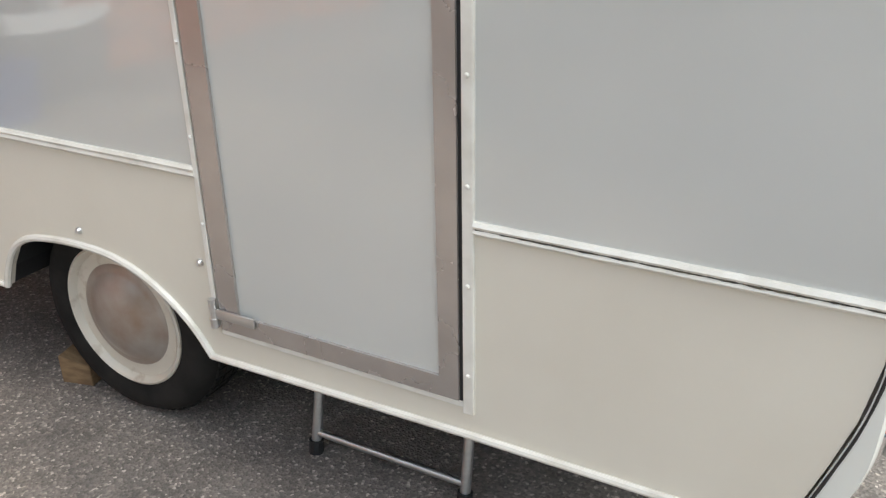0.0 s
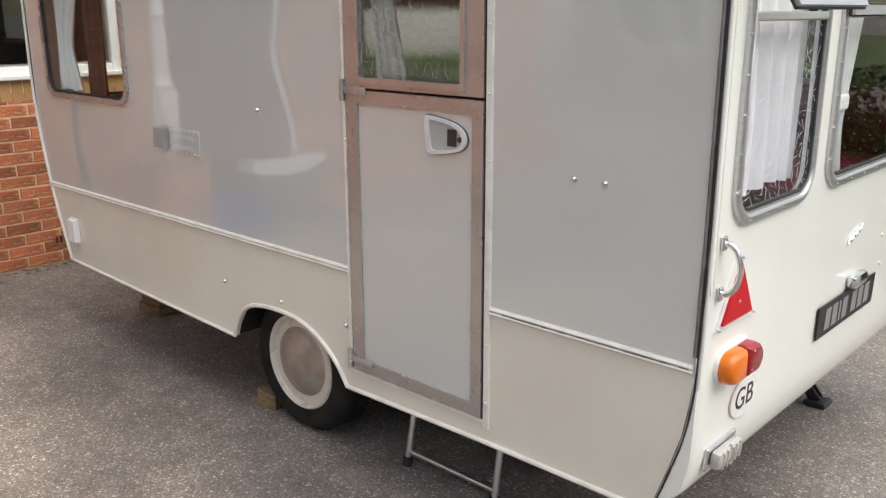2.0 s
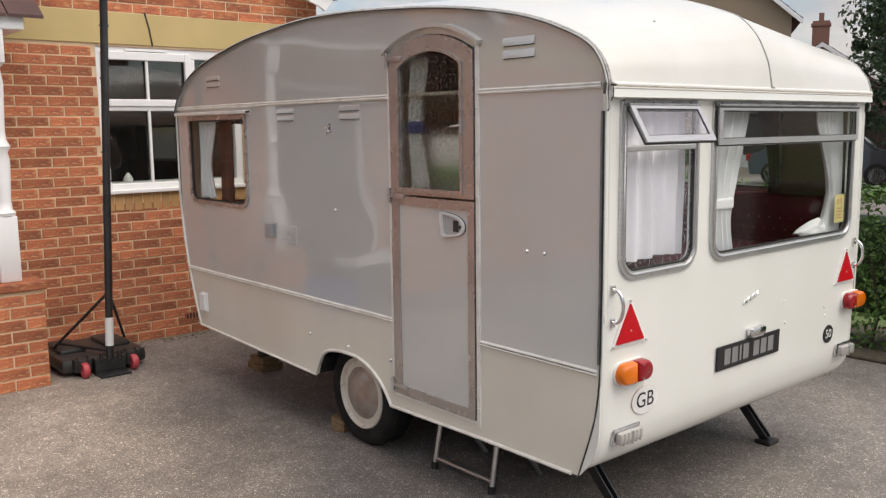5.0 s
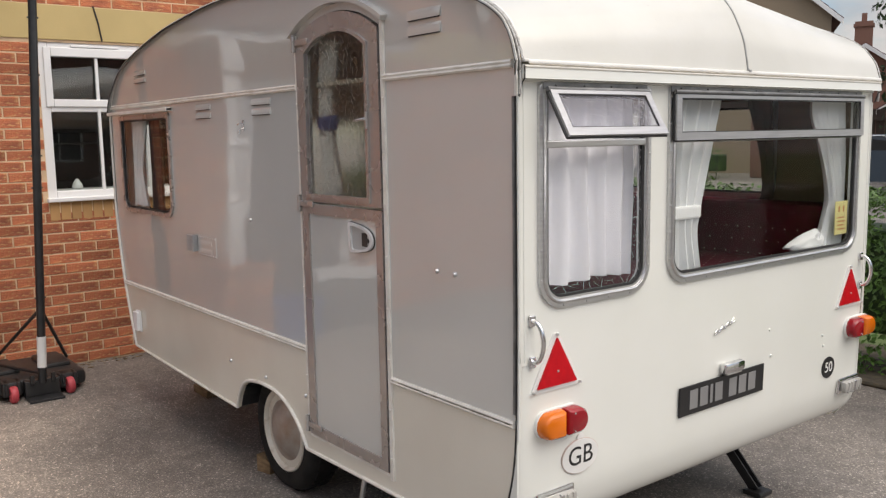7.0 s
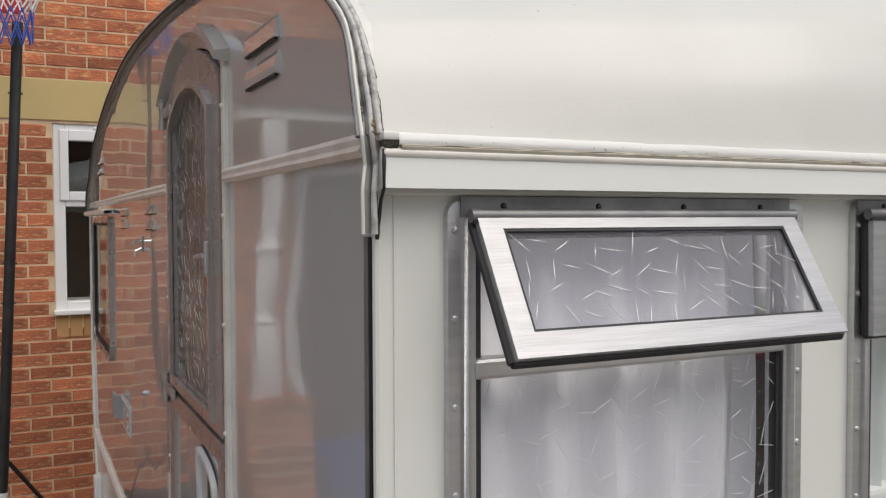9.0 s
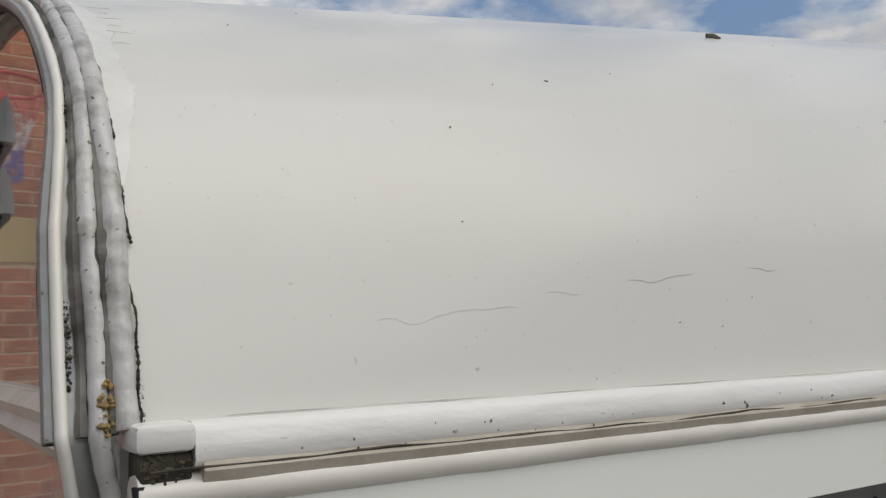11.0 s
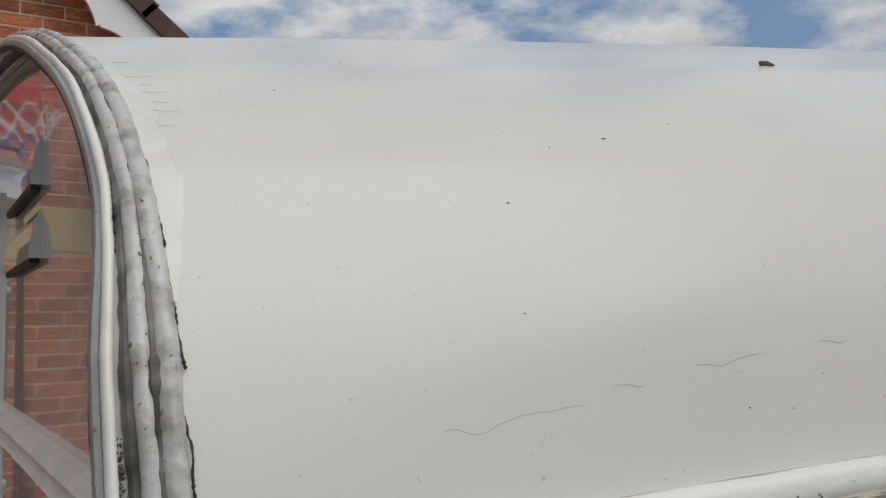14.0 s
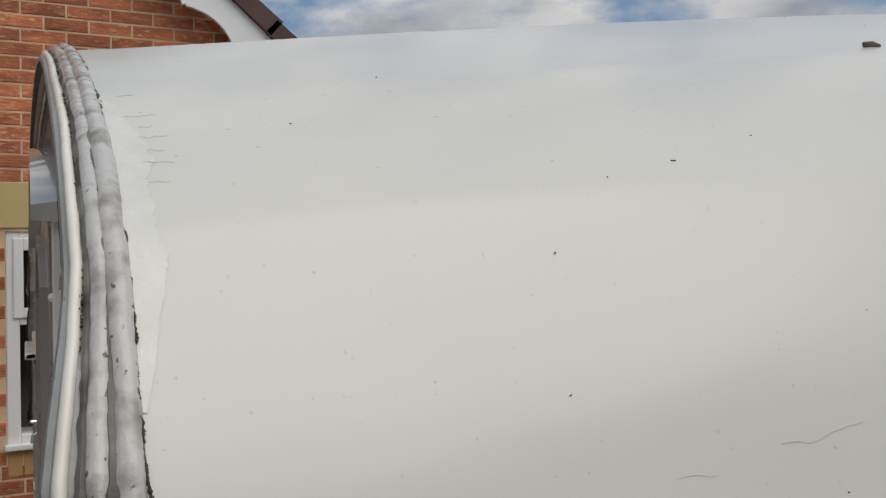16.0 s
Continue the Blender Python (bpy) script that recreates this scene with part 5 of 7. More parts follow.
def tail_lamp(y, z, s):
    e = rear_fix("tail_lamp", y, z)
    base = rounded(-0.097, 0.097, -0.043, 0.043, (0.042,) * 4)
    sub("base", plate(base, [], lambda u, v, d: (0.012 - d, u * 1.03, v * 1.06), 0.014), STICKER, e, "white lamp base")

    def lens(u0, u1, radii):
        bm = bmesh.new()
        rings = []
        for k, (f, h) in enumerate(((0.95, 0.01), (0.94, 0.028), (0.88, 0.042), (0.72, 0.049))):
            c = (u0 + u1) / 2
            rings.append([bm.verts.new((h, c + (u - c) * f, v * f)) for u, v in rounded(u0, u1, -0.044, 0.044, radii)])
        for r0, r1 in zip(rings, rings[1:]):
            for k in range(len(r0)):
                bm.faces.new((r0[k], r0[(k + 1) % len(r0)], r1[(k + 1) % len(r0)], r1[k]))
        bm.faces.new(rings[-1])
        return bm
    flip = s < 0
    a = lens(-0.10, 0.005, (0.043, 0.004, 0.004, 0.043)) if not flip else lens(-0.005, 0.10, (0.004, 0.043, 0.043, 0.004))
    r = lens(0.005, 0.10, (0.004, 0.043, 0.043, 0.004)) if not flip else lens(-0.10, -0.005, (0.043, 0.004, 0.004, 0.043))
    sub("amber_lens", a, AMBER, e, "amber indicator lens", True)
    sub("red_lens", r, RED, e, "red tail lens", True)
    bm = bmesh.new()
    for v in (-0.028, 0.028):
        lathe(bm, [(0.0, 0.052), (0.003, 0.051), (0.004, 0.043)], (0, 0.03 * (1 if not flip else -1), v), "x", 8)
    sub("lens_screws", bm, CHROME, e)


tail_lamp(0.155, 0.752, 1)
tail_lamp(1.99, 0.778, -1)


def grab_handle(y, z0, z1):
    e = rear_fix("grab_handle", y, z0)
    h = z1 - z0
    bm = bmesh.new()
    tube(bm, [(0.005 + 0.044 * math.sin(math.pi * k / 18) ** 0.7, 0.004 * math.sin(math.pi * k / 18), h * (0.5 - 0.5 * math.cos(math.pi * k / 18) * (0.8 + 0.2 * abs(math.cos(math.pi * k / 18))))) for k in range(19)], 0.0075, 10)
    sub("bar", bm, CHROME, e, "", True)
    for z in (0, h):
        sub("foot", boxes(((0, -0.012, z - 0.018), (0.010, 0.012, z + 0.018)), bevel=0.004), CHROME, e)


grab_handle(0.044, 0.957, 1.083)
grab_handle(2.006, 0.957, 1.083)


def marker(y, z):
    e = rear_fix("clearance_lamp", y, z)
    m = Matrix.Rotation(radians(5), 4, "Y")
    bm = boxes(((0, -0.085, -0.034), (0.012, 0.085, 0.034)), bevel=0.008)
    bmesh.ops.transform(bm, matrix=m, verts=bm.verts)
    sub("base", bm, CHROME, e, "chrome lamp base")
    bm = boxes(((0.01, -0.072, -0.026), (0.042, 0.072, 0.026)), bevel=0.014)
    bmesh.ops.transform(bm, matrix=m, verts=bm.verts)
    sub("lens", bm, CLEAR, e, "clear ribbed lens", True)
    for u in (-0.05, -0.025, 0.025, 0.05):
        bm = boxes(((0.03, u - 0.003, -0.024), (0.0445, u + 0.003, 0.024)), bevel=0.0015)
        bmesh.ops.transform(bm, matrix=m, verts=bm.verts)
        sub("lens_rib", bm, CLEAR, e)
    bm = boxes(((0.03, -0.006, -0.028), (0.046, 0.006, 0.028)), bevel=0.003)
    bmesh.ops.transform(bm, matrix=m, verts=bm.verts)
    sub("clip", bm, CHROME, e, "chrome lens clip")


marker(0.146, 0.500)
marker(1.945, 0.525)


def text_on(body, size, material, parent, at, name):
    cu = bpy.data.curves.new(name, "FONT")
    cu.body, cu.size, cu.extrude, cu.align_x, cu.align_y = body, size, 0.0006, "CENTER", "CENTER"
    tmp = bpy.data.objects.new(name, cu)
    scene.collection.objects.link(tmp)
    dg = bpy.context.evaluated_depsgraph_get()
    me = bpy.data.meshes.new_from_object(tmp.evaluated_get(dg))
    bpy.data.objects.remove(tmp)
    me.materials.clear()
    me.materials.append(material)
    ob = new(name, me)
    ob.parent = parent
    ob.matrix_basis = Matrix.Translation(at) @ Matrix(((0, 0, 1, 0), (1, 0, 0, 0), (0, 1, 0, 0), (0, 0, 0, 1)))
    return ob


def oval(ru, rv, n=36):
    return [(ru * math.cos(2 * math.pi * k / n), rv * math.sin(2 * math.pi * k / n)) for k in range(n)]


e = rear_fix("country_sticker", 0.257, 0.615)
tilt = Matrix.Rotation(radians(2), 4, "Y")
e.matrix_basis = e.matrix_basis @ tilt
sub("disc", plate(oval(0.083, 0.058), [], lambda u, v, d: (0.005 - d, u, v), 0.004), mat("pink_faded_vinyl", (0.62, 0.50, 0.46), 0.4), e, "faded border")
sub("tab", plate([(a, b + 0.062) for a, b in oval(0.016, 0.014)], [], lambda u, v, d: (0.0048 - d, u, v), 0.003), STICKER, e)
sub("face", plate(oval(0.081, 0.056), [], lambda u, v, d: (0.0062 - d, u, v), 0.003), STICKER, e, "white oval sticker")
t = text_on("GB", 0.088, INK, e, (0.0066, 0, 0), "letters")
e = rear_fix("speed_sticker", 1.776, 0.628)
e.matrix_basis = e.matrix_basis @ tilt
sub("disc", plate(oval(0.049, 0.046), [], lambda u, v, d: (0.005 - d, u, v), 0.004), INK, e, "black round sticker")
text_on("50", 0.062, STICKER, e, (0.0056, 0, 0), "figures")

e = rear_fix("number_plate", 1.015, 0.683)
e.matrix_basis = e.matrix_basis @ Matrix.Rotation(radians(1.5), 4, "Y")
sub("plate", boxes(((0.004, -0.262, -0.0545), (0.010, 0.262, 0.0545)), bevel=0.003), INK, e, "black number plate")
x = -0.205
for k, wd in enumerate((0.046, 0.046, 0.016, 0.046, 0, 0.048, 0.048, 0.048)):
    if wd:
        sub("bar", boxes(((0.010, x, -0.034), (0.0118, x + wd, 0.036)), bevel=0.0008), SILVER, e)
    x += (wd + 0.014) if wd else 0.026
e = rear_fix("plate_lamp", 1.055, 0.765)
bm = boxes(((0, -0.062, -0.020), (0.034, 0.062, 0.020)), bevel=0.012)
sub("housing", bm, CHROME, e, "chrome number plate lamp", True)
bm = bmesh.new()
box(bm, (0.004, -0.045, -0.026), (0.028, 0.045, -0.019), 0.003)
sub("lens", bm, CLEAR, e, "", True)
# maker's badge: a plain slanted script shape
bm = bmesh.new()
tube(bm, [(0.004, 0.958 + 0.0115 * k, 0.905 + 0.0032 * k + 0.010 * math.sin(k * 2.1)) for k in range(11)], 0.0032, 6)
tube(bm, [(0.004, 0.955, 0.898), (0.004, 1.08, 0.932)], 0.0022, 6)
part("badge", bm, CHROME, van, "slanted chrome badge")
bm = bmesh.new()
for y, z in ((1.32, 0.86), (1.335, 0.755), (1.72, 0.775), (1.73, 0.73)):
    lathe(bm, [(0.0, 0.006), (0.005, 0.005), (0.007, 0.0)], (rear_x(z), y, z), "x", 10)
part("blanking_plugs", bm, WHITE, van)

# ---- corner steadies, tow gear underside ----
def steady(y, foot_y):
    e = new("corner_steady")
    e.parent = van
    bm = bmesh.new()
    sweep(bm, [(-0.50, y, 0.36), (-0.27, foot_y, 0.022)], [(-0.02, -0.022), (0.02, -0.022), (0.02, 0.022), (0.013, 0.022), (0.013, -0.012), (-0.013, -0.012), (-0.013, 0.022), (-0.02, 0.022)], (0, 1, 0))
    part("leg", bm, BLACK_STEEL, e, "black folding steel leg")
    part("foot", boxes(((-0.31, foot_y - 0.05, 0.0), (-0.22, foot_y + 0.05, 0.022)), bevel=0.006), BLACK_STEEL, e)
    part("hinge_plate", boxes(((-0.55, y - 0.04, 0.33), (-0.45, y + 0.04, 0.40)), bevel=0.004), BLACK_STEEL, e)


steady(1.62, 1.70)
steady(0.38, 0.44)

# front jockey leg on bricks
st = thing("prop_blocks", (-3.42, 0.45, 0), "short stack of timber blocks under the front corner", "blocks")
sub("block", boxes(((-0.11, -0.08, 0.0), (0.11, 0.08, 0.05)), bevel=0.004), WOOD, st)
sub("block", boxes(((-0.09, -0.07, 0.0505), (0.10, 0.06, 0.095)), bevel=0.004), WOOD, st)
e = new("corner_steady")
e.parent = van
part("leg", tube(bmesh.new(), [(-3.40, 0.45, 0.40), (-3.42, 0.45, 0.125)], 0.03, 10), BLACK_STEEL, e)
part("foot", tube(bmesh.new(), [(-3.42, 0.45, 0.0955), (-3.42, 0.45, 0.128)], 0.05, 14), BLACK_STEEL, e)

ch = thing("wheel_chock", (-1.965, 0.15, 0), "sawn timber wheel chock wedged at the tyre", "chock")
bm = bmesh.new()
box(bm, (-0.052, -0.06, 0), (0.045, 0.06, 0.085), 0.003)
for v in bm.verts:
    if v.co.z > 0.05 and v.co.x > 0:
        v.co.z -= 0.02
    v.co = Matrix.Rotation(radians(14), 3, "Z") @ v.co
sub("wedge", bm, WOOD, ch)

fs = thing("folding_step", (-0.98, 0.16, 0), "grey metal folding step standing under the door", "step")
for x in (-0.205, 0.205):
    sub("leg", tube(bmesh.new(), [(x, 0.0, 0.02), (x * 0.97, 0.06, 0.34)], 0.0125, 10), ALU, fs, "grey tubular leg", True)
    sub("rubber_foot", tube(bmesh.new(), [(x, -0.003, 0.0), (x, 0.002, 0.035)], 0.018, 10), RUBBER, fs)
    sub("back_leg", tube(bmesh.new(), [(x * 0.95, 0.34, 0.0), (x * 0.95, 0.10, 0.33)], 0.0125, 10), ALU, fs, "", True)
sub("crossbar", tube(bmesh.new(), [(-0.205, 0.006, 0.055), (0.205, 0.006, 0.055)], 0.0095, 10), ALU, fs, "", True)
sub("tread", boxes(((-0.20, 0.03, 0.30), (0.20, 0.30, 0.32)), bevel=0.005), BLACK, fs)

# ---- inside the caravan ----
def cushion(a, b, dots, name="seat_cushion", label="maroon upholstered bench cushion with woven dots"):
    c = thing(name, ((a[0] + b[0]) / 2, (a[1] + b[1]) / 2, min(a[2], b[2])), label, "cushion", "cushions of the caravan benches")
    o = c.location.copy()
    c.location = (0, 0, 0)
    part("cover", boxes((a, b), bevel=0.03), MAROON, c, "", True)
    bm = bmesh.new()
    lo, hi = [min(p, q) for p, q in zip(a, b)], [max(p, q) for p, q in zip(a, b)]
    n = Vector(dots)
    ax = [i for i in range(3) if abs(n[i]) < 0.5]
    step = 0.06
    nu, nv = int((hi[ax[0]] - lo[ax[0]] - 0.06) / step), int((hi[ax[1]] - lo[ax[1]] - 0.06) / step)
    k = [i for i in range(3) if i not in ax][0]
    for i in range(nu):
        for j in range(nv):
            p = Vector((0, 0, 0))
            p[ax[0]] = lo[ax[0]] + 0.05 + step * (i + 0.5 * (j % 2))
            p[ax[1]] = lo[ax[1]] + 0.05 + step * j
            p[k] = hi[k] if n[k] > 0 else lo[k]
            d = [0.005, 0.005, 0.005]
            d[k] = 0.0012
            bmesh.ops.create_cube(bm, size=1, matrix=Matrix.Translation(p) @ Matrix.Diagonal((*d, 1)))
    tagged(part("woven_dots", bm, MAROON_DOT, c), kind="stuff")


cushion((-1.70, 1.86, 0.90), (-0.10, 2.00, 1.31), (0, -1, 0), "backrest", "maroon padded backrest with woven dots")
cushion((-1.70, 1.40, 0.76), (-0.72, 1.86, 0.90), (0, 0, 1))
cushion((-0.72, 0.62, 0.80), (-0.06, 1.86, 1.06), (0, 0, 1))
cushion((-1.75, 0.05, 0.76), (-0.10, 0.55, 0.92), (0, 0, 1))
bx = thing("bench_box", (0, 0, 0), "brown plywood bench lockers", "bench")
part("locker", boxes(((-1.72, 1.42, 0.441), (-0.70, 2.02, 0.758)), ((-0.699, 0.60, 0.441), (-0.16, 2.02, 0.798)), ((-1.3, 0.06, 0.441), (-0.70, 0.52, 0.758)), bevel=0.004), INTERIOR, bx)
part("inner_lining", plate([(-3.6, 0.45), (-0.15, 0.45), (-0.03, 0.8), (-0.03, 1.82), (-3.62, 1.82)],
                           [rounded(*FARWIN, (0.08, 0.08, 0.02, 0.02))[::-1], rounded(*FARWIN2, (0.08, 0.08, 0.02, 0.02))[::-1]], lambda u, v, d: (u, W - 0.022 - d, v), 0.004), INTERIOR, van, "brown plywood lining")
part("inner_lining", plate([(-3.6, 0.58), (-1.30, 0.58), (-1.30, 1.82), (-3.62, 1.82)], [rounded(*SW, SWR)[::-1]], lambda u, v, d: (u, 0.022 + d, v), 0.004), INTERIOR, van)
part("inner_ceiling", boxes(((-3.5, 0.03, 1.83), (-0.05, W - 0.03, 1.845))), mat("cream_ceiling", (0.70, 0.66, 0.58), 0.6), van)
part("inner_floor", boxes(((-3.45, 0.34, 0.445), (-0.15, W - 0.34, 0.452))), DARK_BROWN, van)

def curtain(name, u0, u1, z0, z1, place, folds, material, label, waist=None, flare=1.0, seed=1):
    """Hanging cloth with real folds; waist = (height, share of width) where it is tied."""
    bm = bmesh.new()
    nu, nz = folds * 8, 26
    rows = []
    for j in range(nz + 1):
        z = z1 + (z0 - z1) * j / nz
        squeeze = 1.0
        if waist:
            d = abs(z - waist[0]) / (waist[2] if len(waist) > 2 else 0.25)
            squeeze = waist[1] + (1 - waist[1]) * min(1, d) ** 1.3
        row = []
        for i in range(nu + 1):
            f = i / nu
            u = u0 + (u1 - u0) * f * squeeze
            dep = 0.019 * math.sin(2 * math.pi * folds * f + 0.8 * math.sin(5 * f + seed)) * (0.7 + 0.3 * flare * j / nz)
            zz = z + (0.005 * math.sin(9 * f + seed) if j == nz else 0)
            row.append(bm.verts.new(place(u + 0.006 * math.sin(7 * f + z * 9), zz, dep)))
        rows.append(row)
    for r0, r1 in zip(rows, rows[1:]):
        for k in range(nu):
            bm.faces.new((r0[k], r0[k + 1], r1[k + 1], r1[k]))
    thicken(bm, 0.0015)
    ob = part(name, bm, material, None, "", True)
    return tagged(ob, label, "curtain", "curtains at the caravan windows")


inside_rear = lambda u, v, d: (-0.052 + d, u, v)
curtain("curtain", 0.118, 0.548, 1.168, 1.76, inside_rear, 5, CURTAIN, "white gathered curtain behind the small rear window", seed=2)
curtain("curtain", 0.712, 1.05, 1.12, 1.76, inside_rear, 4, CURTAIN, "white curtain held by a cloth tie-back", waist=(1.28, 0.56, 0.50), seed=3)
curtain("curtain", 1.925, 1.66, 1.14, 1.76, inside_rear, 5, CURTAIN, "white curtain drawn to the window edge", waist=(1.34, 0.42, 0.34), seed=4)
tb = thing("tie_back", (0, 0, 0), "white cloth tie-back round the curtain", "tie-back")
part("band", boxes(((-0.078, 0.704, 1.325), (-0.028, 0.908, 1.372)), bevel=0.008), CURTAIN, tb)
ct = thing("folded_towel", (0, 0, 0), "crumpled white cloth lying on the window ledge", "cloth")
bm = bmesh.new()
bmesh.ops.create_icosphere(bm, subdivisions=3, radius=1.0)
for v in bm.verts:
    v.co = Vector((-0.075 + 0.035 * v.co.x, 1.70 + 0.16 * v.co.y, 1.155 + 0.085 * v.co.z * (0.6 + 0.4 * v.co.y))) + Vector((0.012, 0.012, 0.012)) * noise.noise(v.co * 4)
part("cloth", bm, CURTAIN, ct, "", True)
nt = thing("notice", (0, 0, 0), "pale yellow notice card in the rear window", "card")
part("card", boxes(((-0.012, 1.80, 1.19), (-0.010, 1.90, 1.33))), YELLOW, nt)
bm = boxes(((-0.0098, 1.825, 1.285), (-0.0092, 1.838, 1.31)), ((-0.0098, 1.86, 1.285), (-0.0092, 1.873, 1.31)))
for k in range(4):
    box(bm, (-0.0098, 1.82, 1.21 + 0.016 * k), (-0.0092, 1.88 - 0.006 * (k % 2), 1.216 + 0.016 * k))
part("print_bars", bm, mat("faded_red_print", (0.55, 0.25, 0.10), 0.7), nt)
inside_side = lambda u, v, d: (u, 0.055 + d, v)
curtain("curtain", -3.44, -3.20, 1.25, 1.76, inside_side, 4, CURTAIN, "pale curtain behind the side window", waist=(1.45, 0.6), seed=5)
curtain("curtain", -3.16, -2.98, 1.22, 1.76, inside_side, 3, DARK_BROWN, "dark drape behind the side window", seed=6)
curtain("curtain", -1.20, -1.06, 1.40, 2.0, inside_side, 4, CURTAIN, "pale curtain tied behind the door pane", waist=(1.68, 0.55), seed=7)
tb = thing("tie_back", (0, 0, 0), "blue tie-back round the door curtain", "tie-back")
part("band", boxes(((-1.205, 0.03, 1.66), (-1.105, 0.078, 1.715)), bevel=0.012), BLUE, tb)
inside_far = lambda u, v, d: (u, W - 0.06 - d, v)
curtain("curtain", -0.42, -0.55, 1.31, 1.77, inside_far, 4, DARK_BROWN, "dark maroon drape beside the far window", waist=(1.36, 0.35, 0.40), seed=8)
curtain("curtain", -1.62, -1.42, 1.31, 1.77, inside_far, 4, DARK_BROWN, "dark maroon drape beside the far window", seed=9)

# ---- house ----
HX = -4.80                                           # face of the wall
HW = (-0.125, 1.075, 1.215, 2.335)                   # window opening
GABLE = [(-1.07, 5.55), (1.93, 2.84)]                # verge line, apex to eaves
house = thing("house", (0, 0, 0), "red brick house with yellow band and white windows", "house")


def house_p(u, v, d):
    return (HX - 0.0035 - d, u, v)


wall_out = [(-6.0, 0.0), (1.85, 0.0), (1.85, 2.86), (-1.07, 5.50), (-3.97, 2.9), (-6.0, 2.9)]
wall = part("wall", plate(wall_out, [[(HW[0], HW[2]), (HW[0], HW[3]), (HW[1], HW[3]), (HW[1], HW[2])]], house_p, 0.25), MORTAR, house, "brick wall with buff mortar")
part("band", boxes(((HX - 0.02, -6.0, 2.352), (HX + 0.006, 1.855, 2.59)), bevel=0.003), BAND, house, "smooth yellow band course")
part("cable", tube(bmesh.new(), [(HX + 0.008, 0.32, 2.35), (HX + 0.009, 0.30, 2.48), (HX + 0.008, 0.27, 2.60)], 0.006, 6), BLACK, house, "thin black cable")
# box behind the pane, its unlit depth painted near-black
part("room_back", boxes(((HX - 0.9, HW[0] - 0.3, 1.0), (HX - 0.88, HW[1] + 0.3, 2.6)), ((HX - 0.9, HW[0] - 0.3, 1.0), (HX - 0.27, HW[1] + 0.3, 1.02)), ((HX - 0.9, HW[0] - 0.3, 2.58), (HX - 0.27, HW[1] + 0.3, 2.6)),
                        ((HX - 0.9, HW[0] - 0.32, 1.0), (HX - 0.27, HW[0] - 0.3, 2.6)), ((HX - 0.9, HW[1] + 0.3, 1.0), (HX - 0.27, HW[1] + 0.32, 2.6))), DARK_INSIDE, house)
win = new("window")
win.parent = house
x0, x1 = HX - 0.07, HX - 0.015
u0, u1, v0, v1 = HW
part("frame", boxes(((x0, u0, v0), (x1, u0 + 0.065, v1)), ((x0, u1 - 0.065, v0), (x1, u1, v1)), ((x0, u0 + 0.065, v0), (x1, u1 - 0.065, v0 + 0.065)), ((x0, u0 + 0.065, v1 - 0.075), (x1, u1 - 0.065, v1)),
                    ((x0, 0.605, v0 + 0.065), (x1, 0.675, v1 - 0.075)), ((x0, u0 + 0.065, 1.845), (x1, 0.605, 1.91)), ((x0, 0.675, 1.845), (x1, u1 - 0.065, 1.91)), bevel=0.006), UPVC, win, "white plastic window frame")
part("sash", boxes(((x1 - 0.02, u0 + 0.035, 1.88), (x1 + 0.014, u0 + 0.085, 2.30)), ((x1 - 0.02, 0.585, 1.88), (x1 + 0.014, 0.63, 2.30)), ((x1 - 0.02, u0 + 0.085, 1.88), (x1 + 0.014, 0.585, 1.935)), ((x1 - 0.02, u0 + 0.085, 2.235), (x1 + 0.014, 0.585, 2.30)), bevel=0.006), UPVC, win)
part("glazing_bar", boxes(((x1 - 0.02, 0.262, v0 + 0.06), (x1 + 0.002, 0.284, v1 - 0.07)), bevel=0.003), UPVC, win)
part("trickle_vent", boxes(((x1, 0.10, 2.303), (x1 + 0.016, 0.44, 2.322)), bevel=0.004), UPVC, win)
part("sill", boxes(((x0, u0 - 0.01, v0 - 0.012), (HX + 0.035, u1 + 0.01, v0 + 0.018)), bevel=0.006), UPVC, win, "white sill")
pn = part("pane", boxes(((x0 + 0.02, u0 + 0.06, v0 + 0.06), (x0 + 0.025, u1 - 0.06, v1 - 0.07))), HOUSEGLASS, win)
pn.visible_shadow = False
bl = thing("swan_ornament", (HX - 0.12, 0.11, 1.285), "small white ornament on the window sill", "ornament")
bm = bmesh.new()
lathe(bm, [(0.0, 0.0), (0.035, 0.004), (0.04, 0.02), (0.025, 0.05), (0.012, 0.07), (0.0, 0.078)], (0, 0, 0), "z", 14)
sub("body", bm, UPVC, bl, "", True)
part("inner_sill", boxes(((HX - 0.27, u0, 1.262), (HX - 0.07, u1, 1.285))), UPVC, win)
# buff soldier course under the window
k = u0
me_sold = None
while k < u1 + 0.02:
    if me_sold is None:
        ob = part("brick", boxes(((-0.03, 0.004, 0.0), (0.0, 0.071, 0.136)), bevel=0.003), BUFF, wall)
        me_sold = ob.data
    else:
        ob = new("brick", me_sold)
        ob.parent = wall
    ob.location = (HX + 0.001, k, 1.072)
    k += 0.075

# roof: verge with scalloped white bargeboard, soffit and tiles
ang = math.atan2(GABLE[0][1] - GABLE[1][1], GABLE[1][0] - GABLE[0][0])


def verge(t, off):
    """A point down the verge; off is square to the slope, upwards."""
    (ya, za), (yb, zb) = GABLE
    return ya + (yb - ya) * t + off * math.sin(ang), za + (zb - za) * t + off * math.cos(ang)


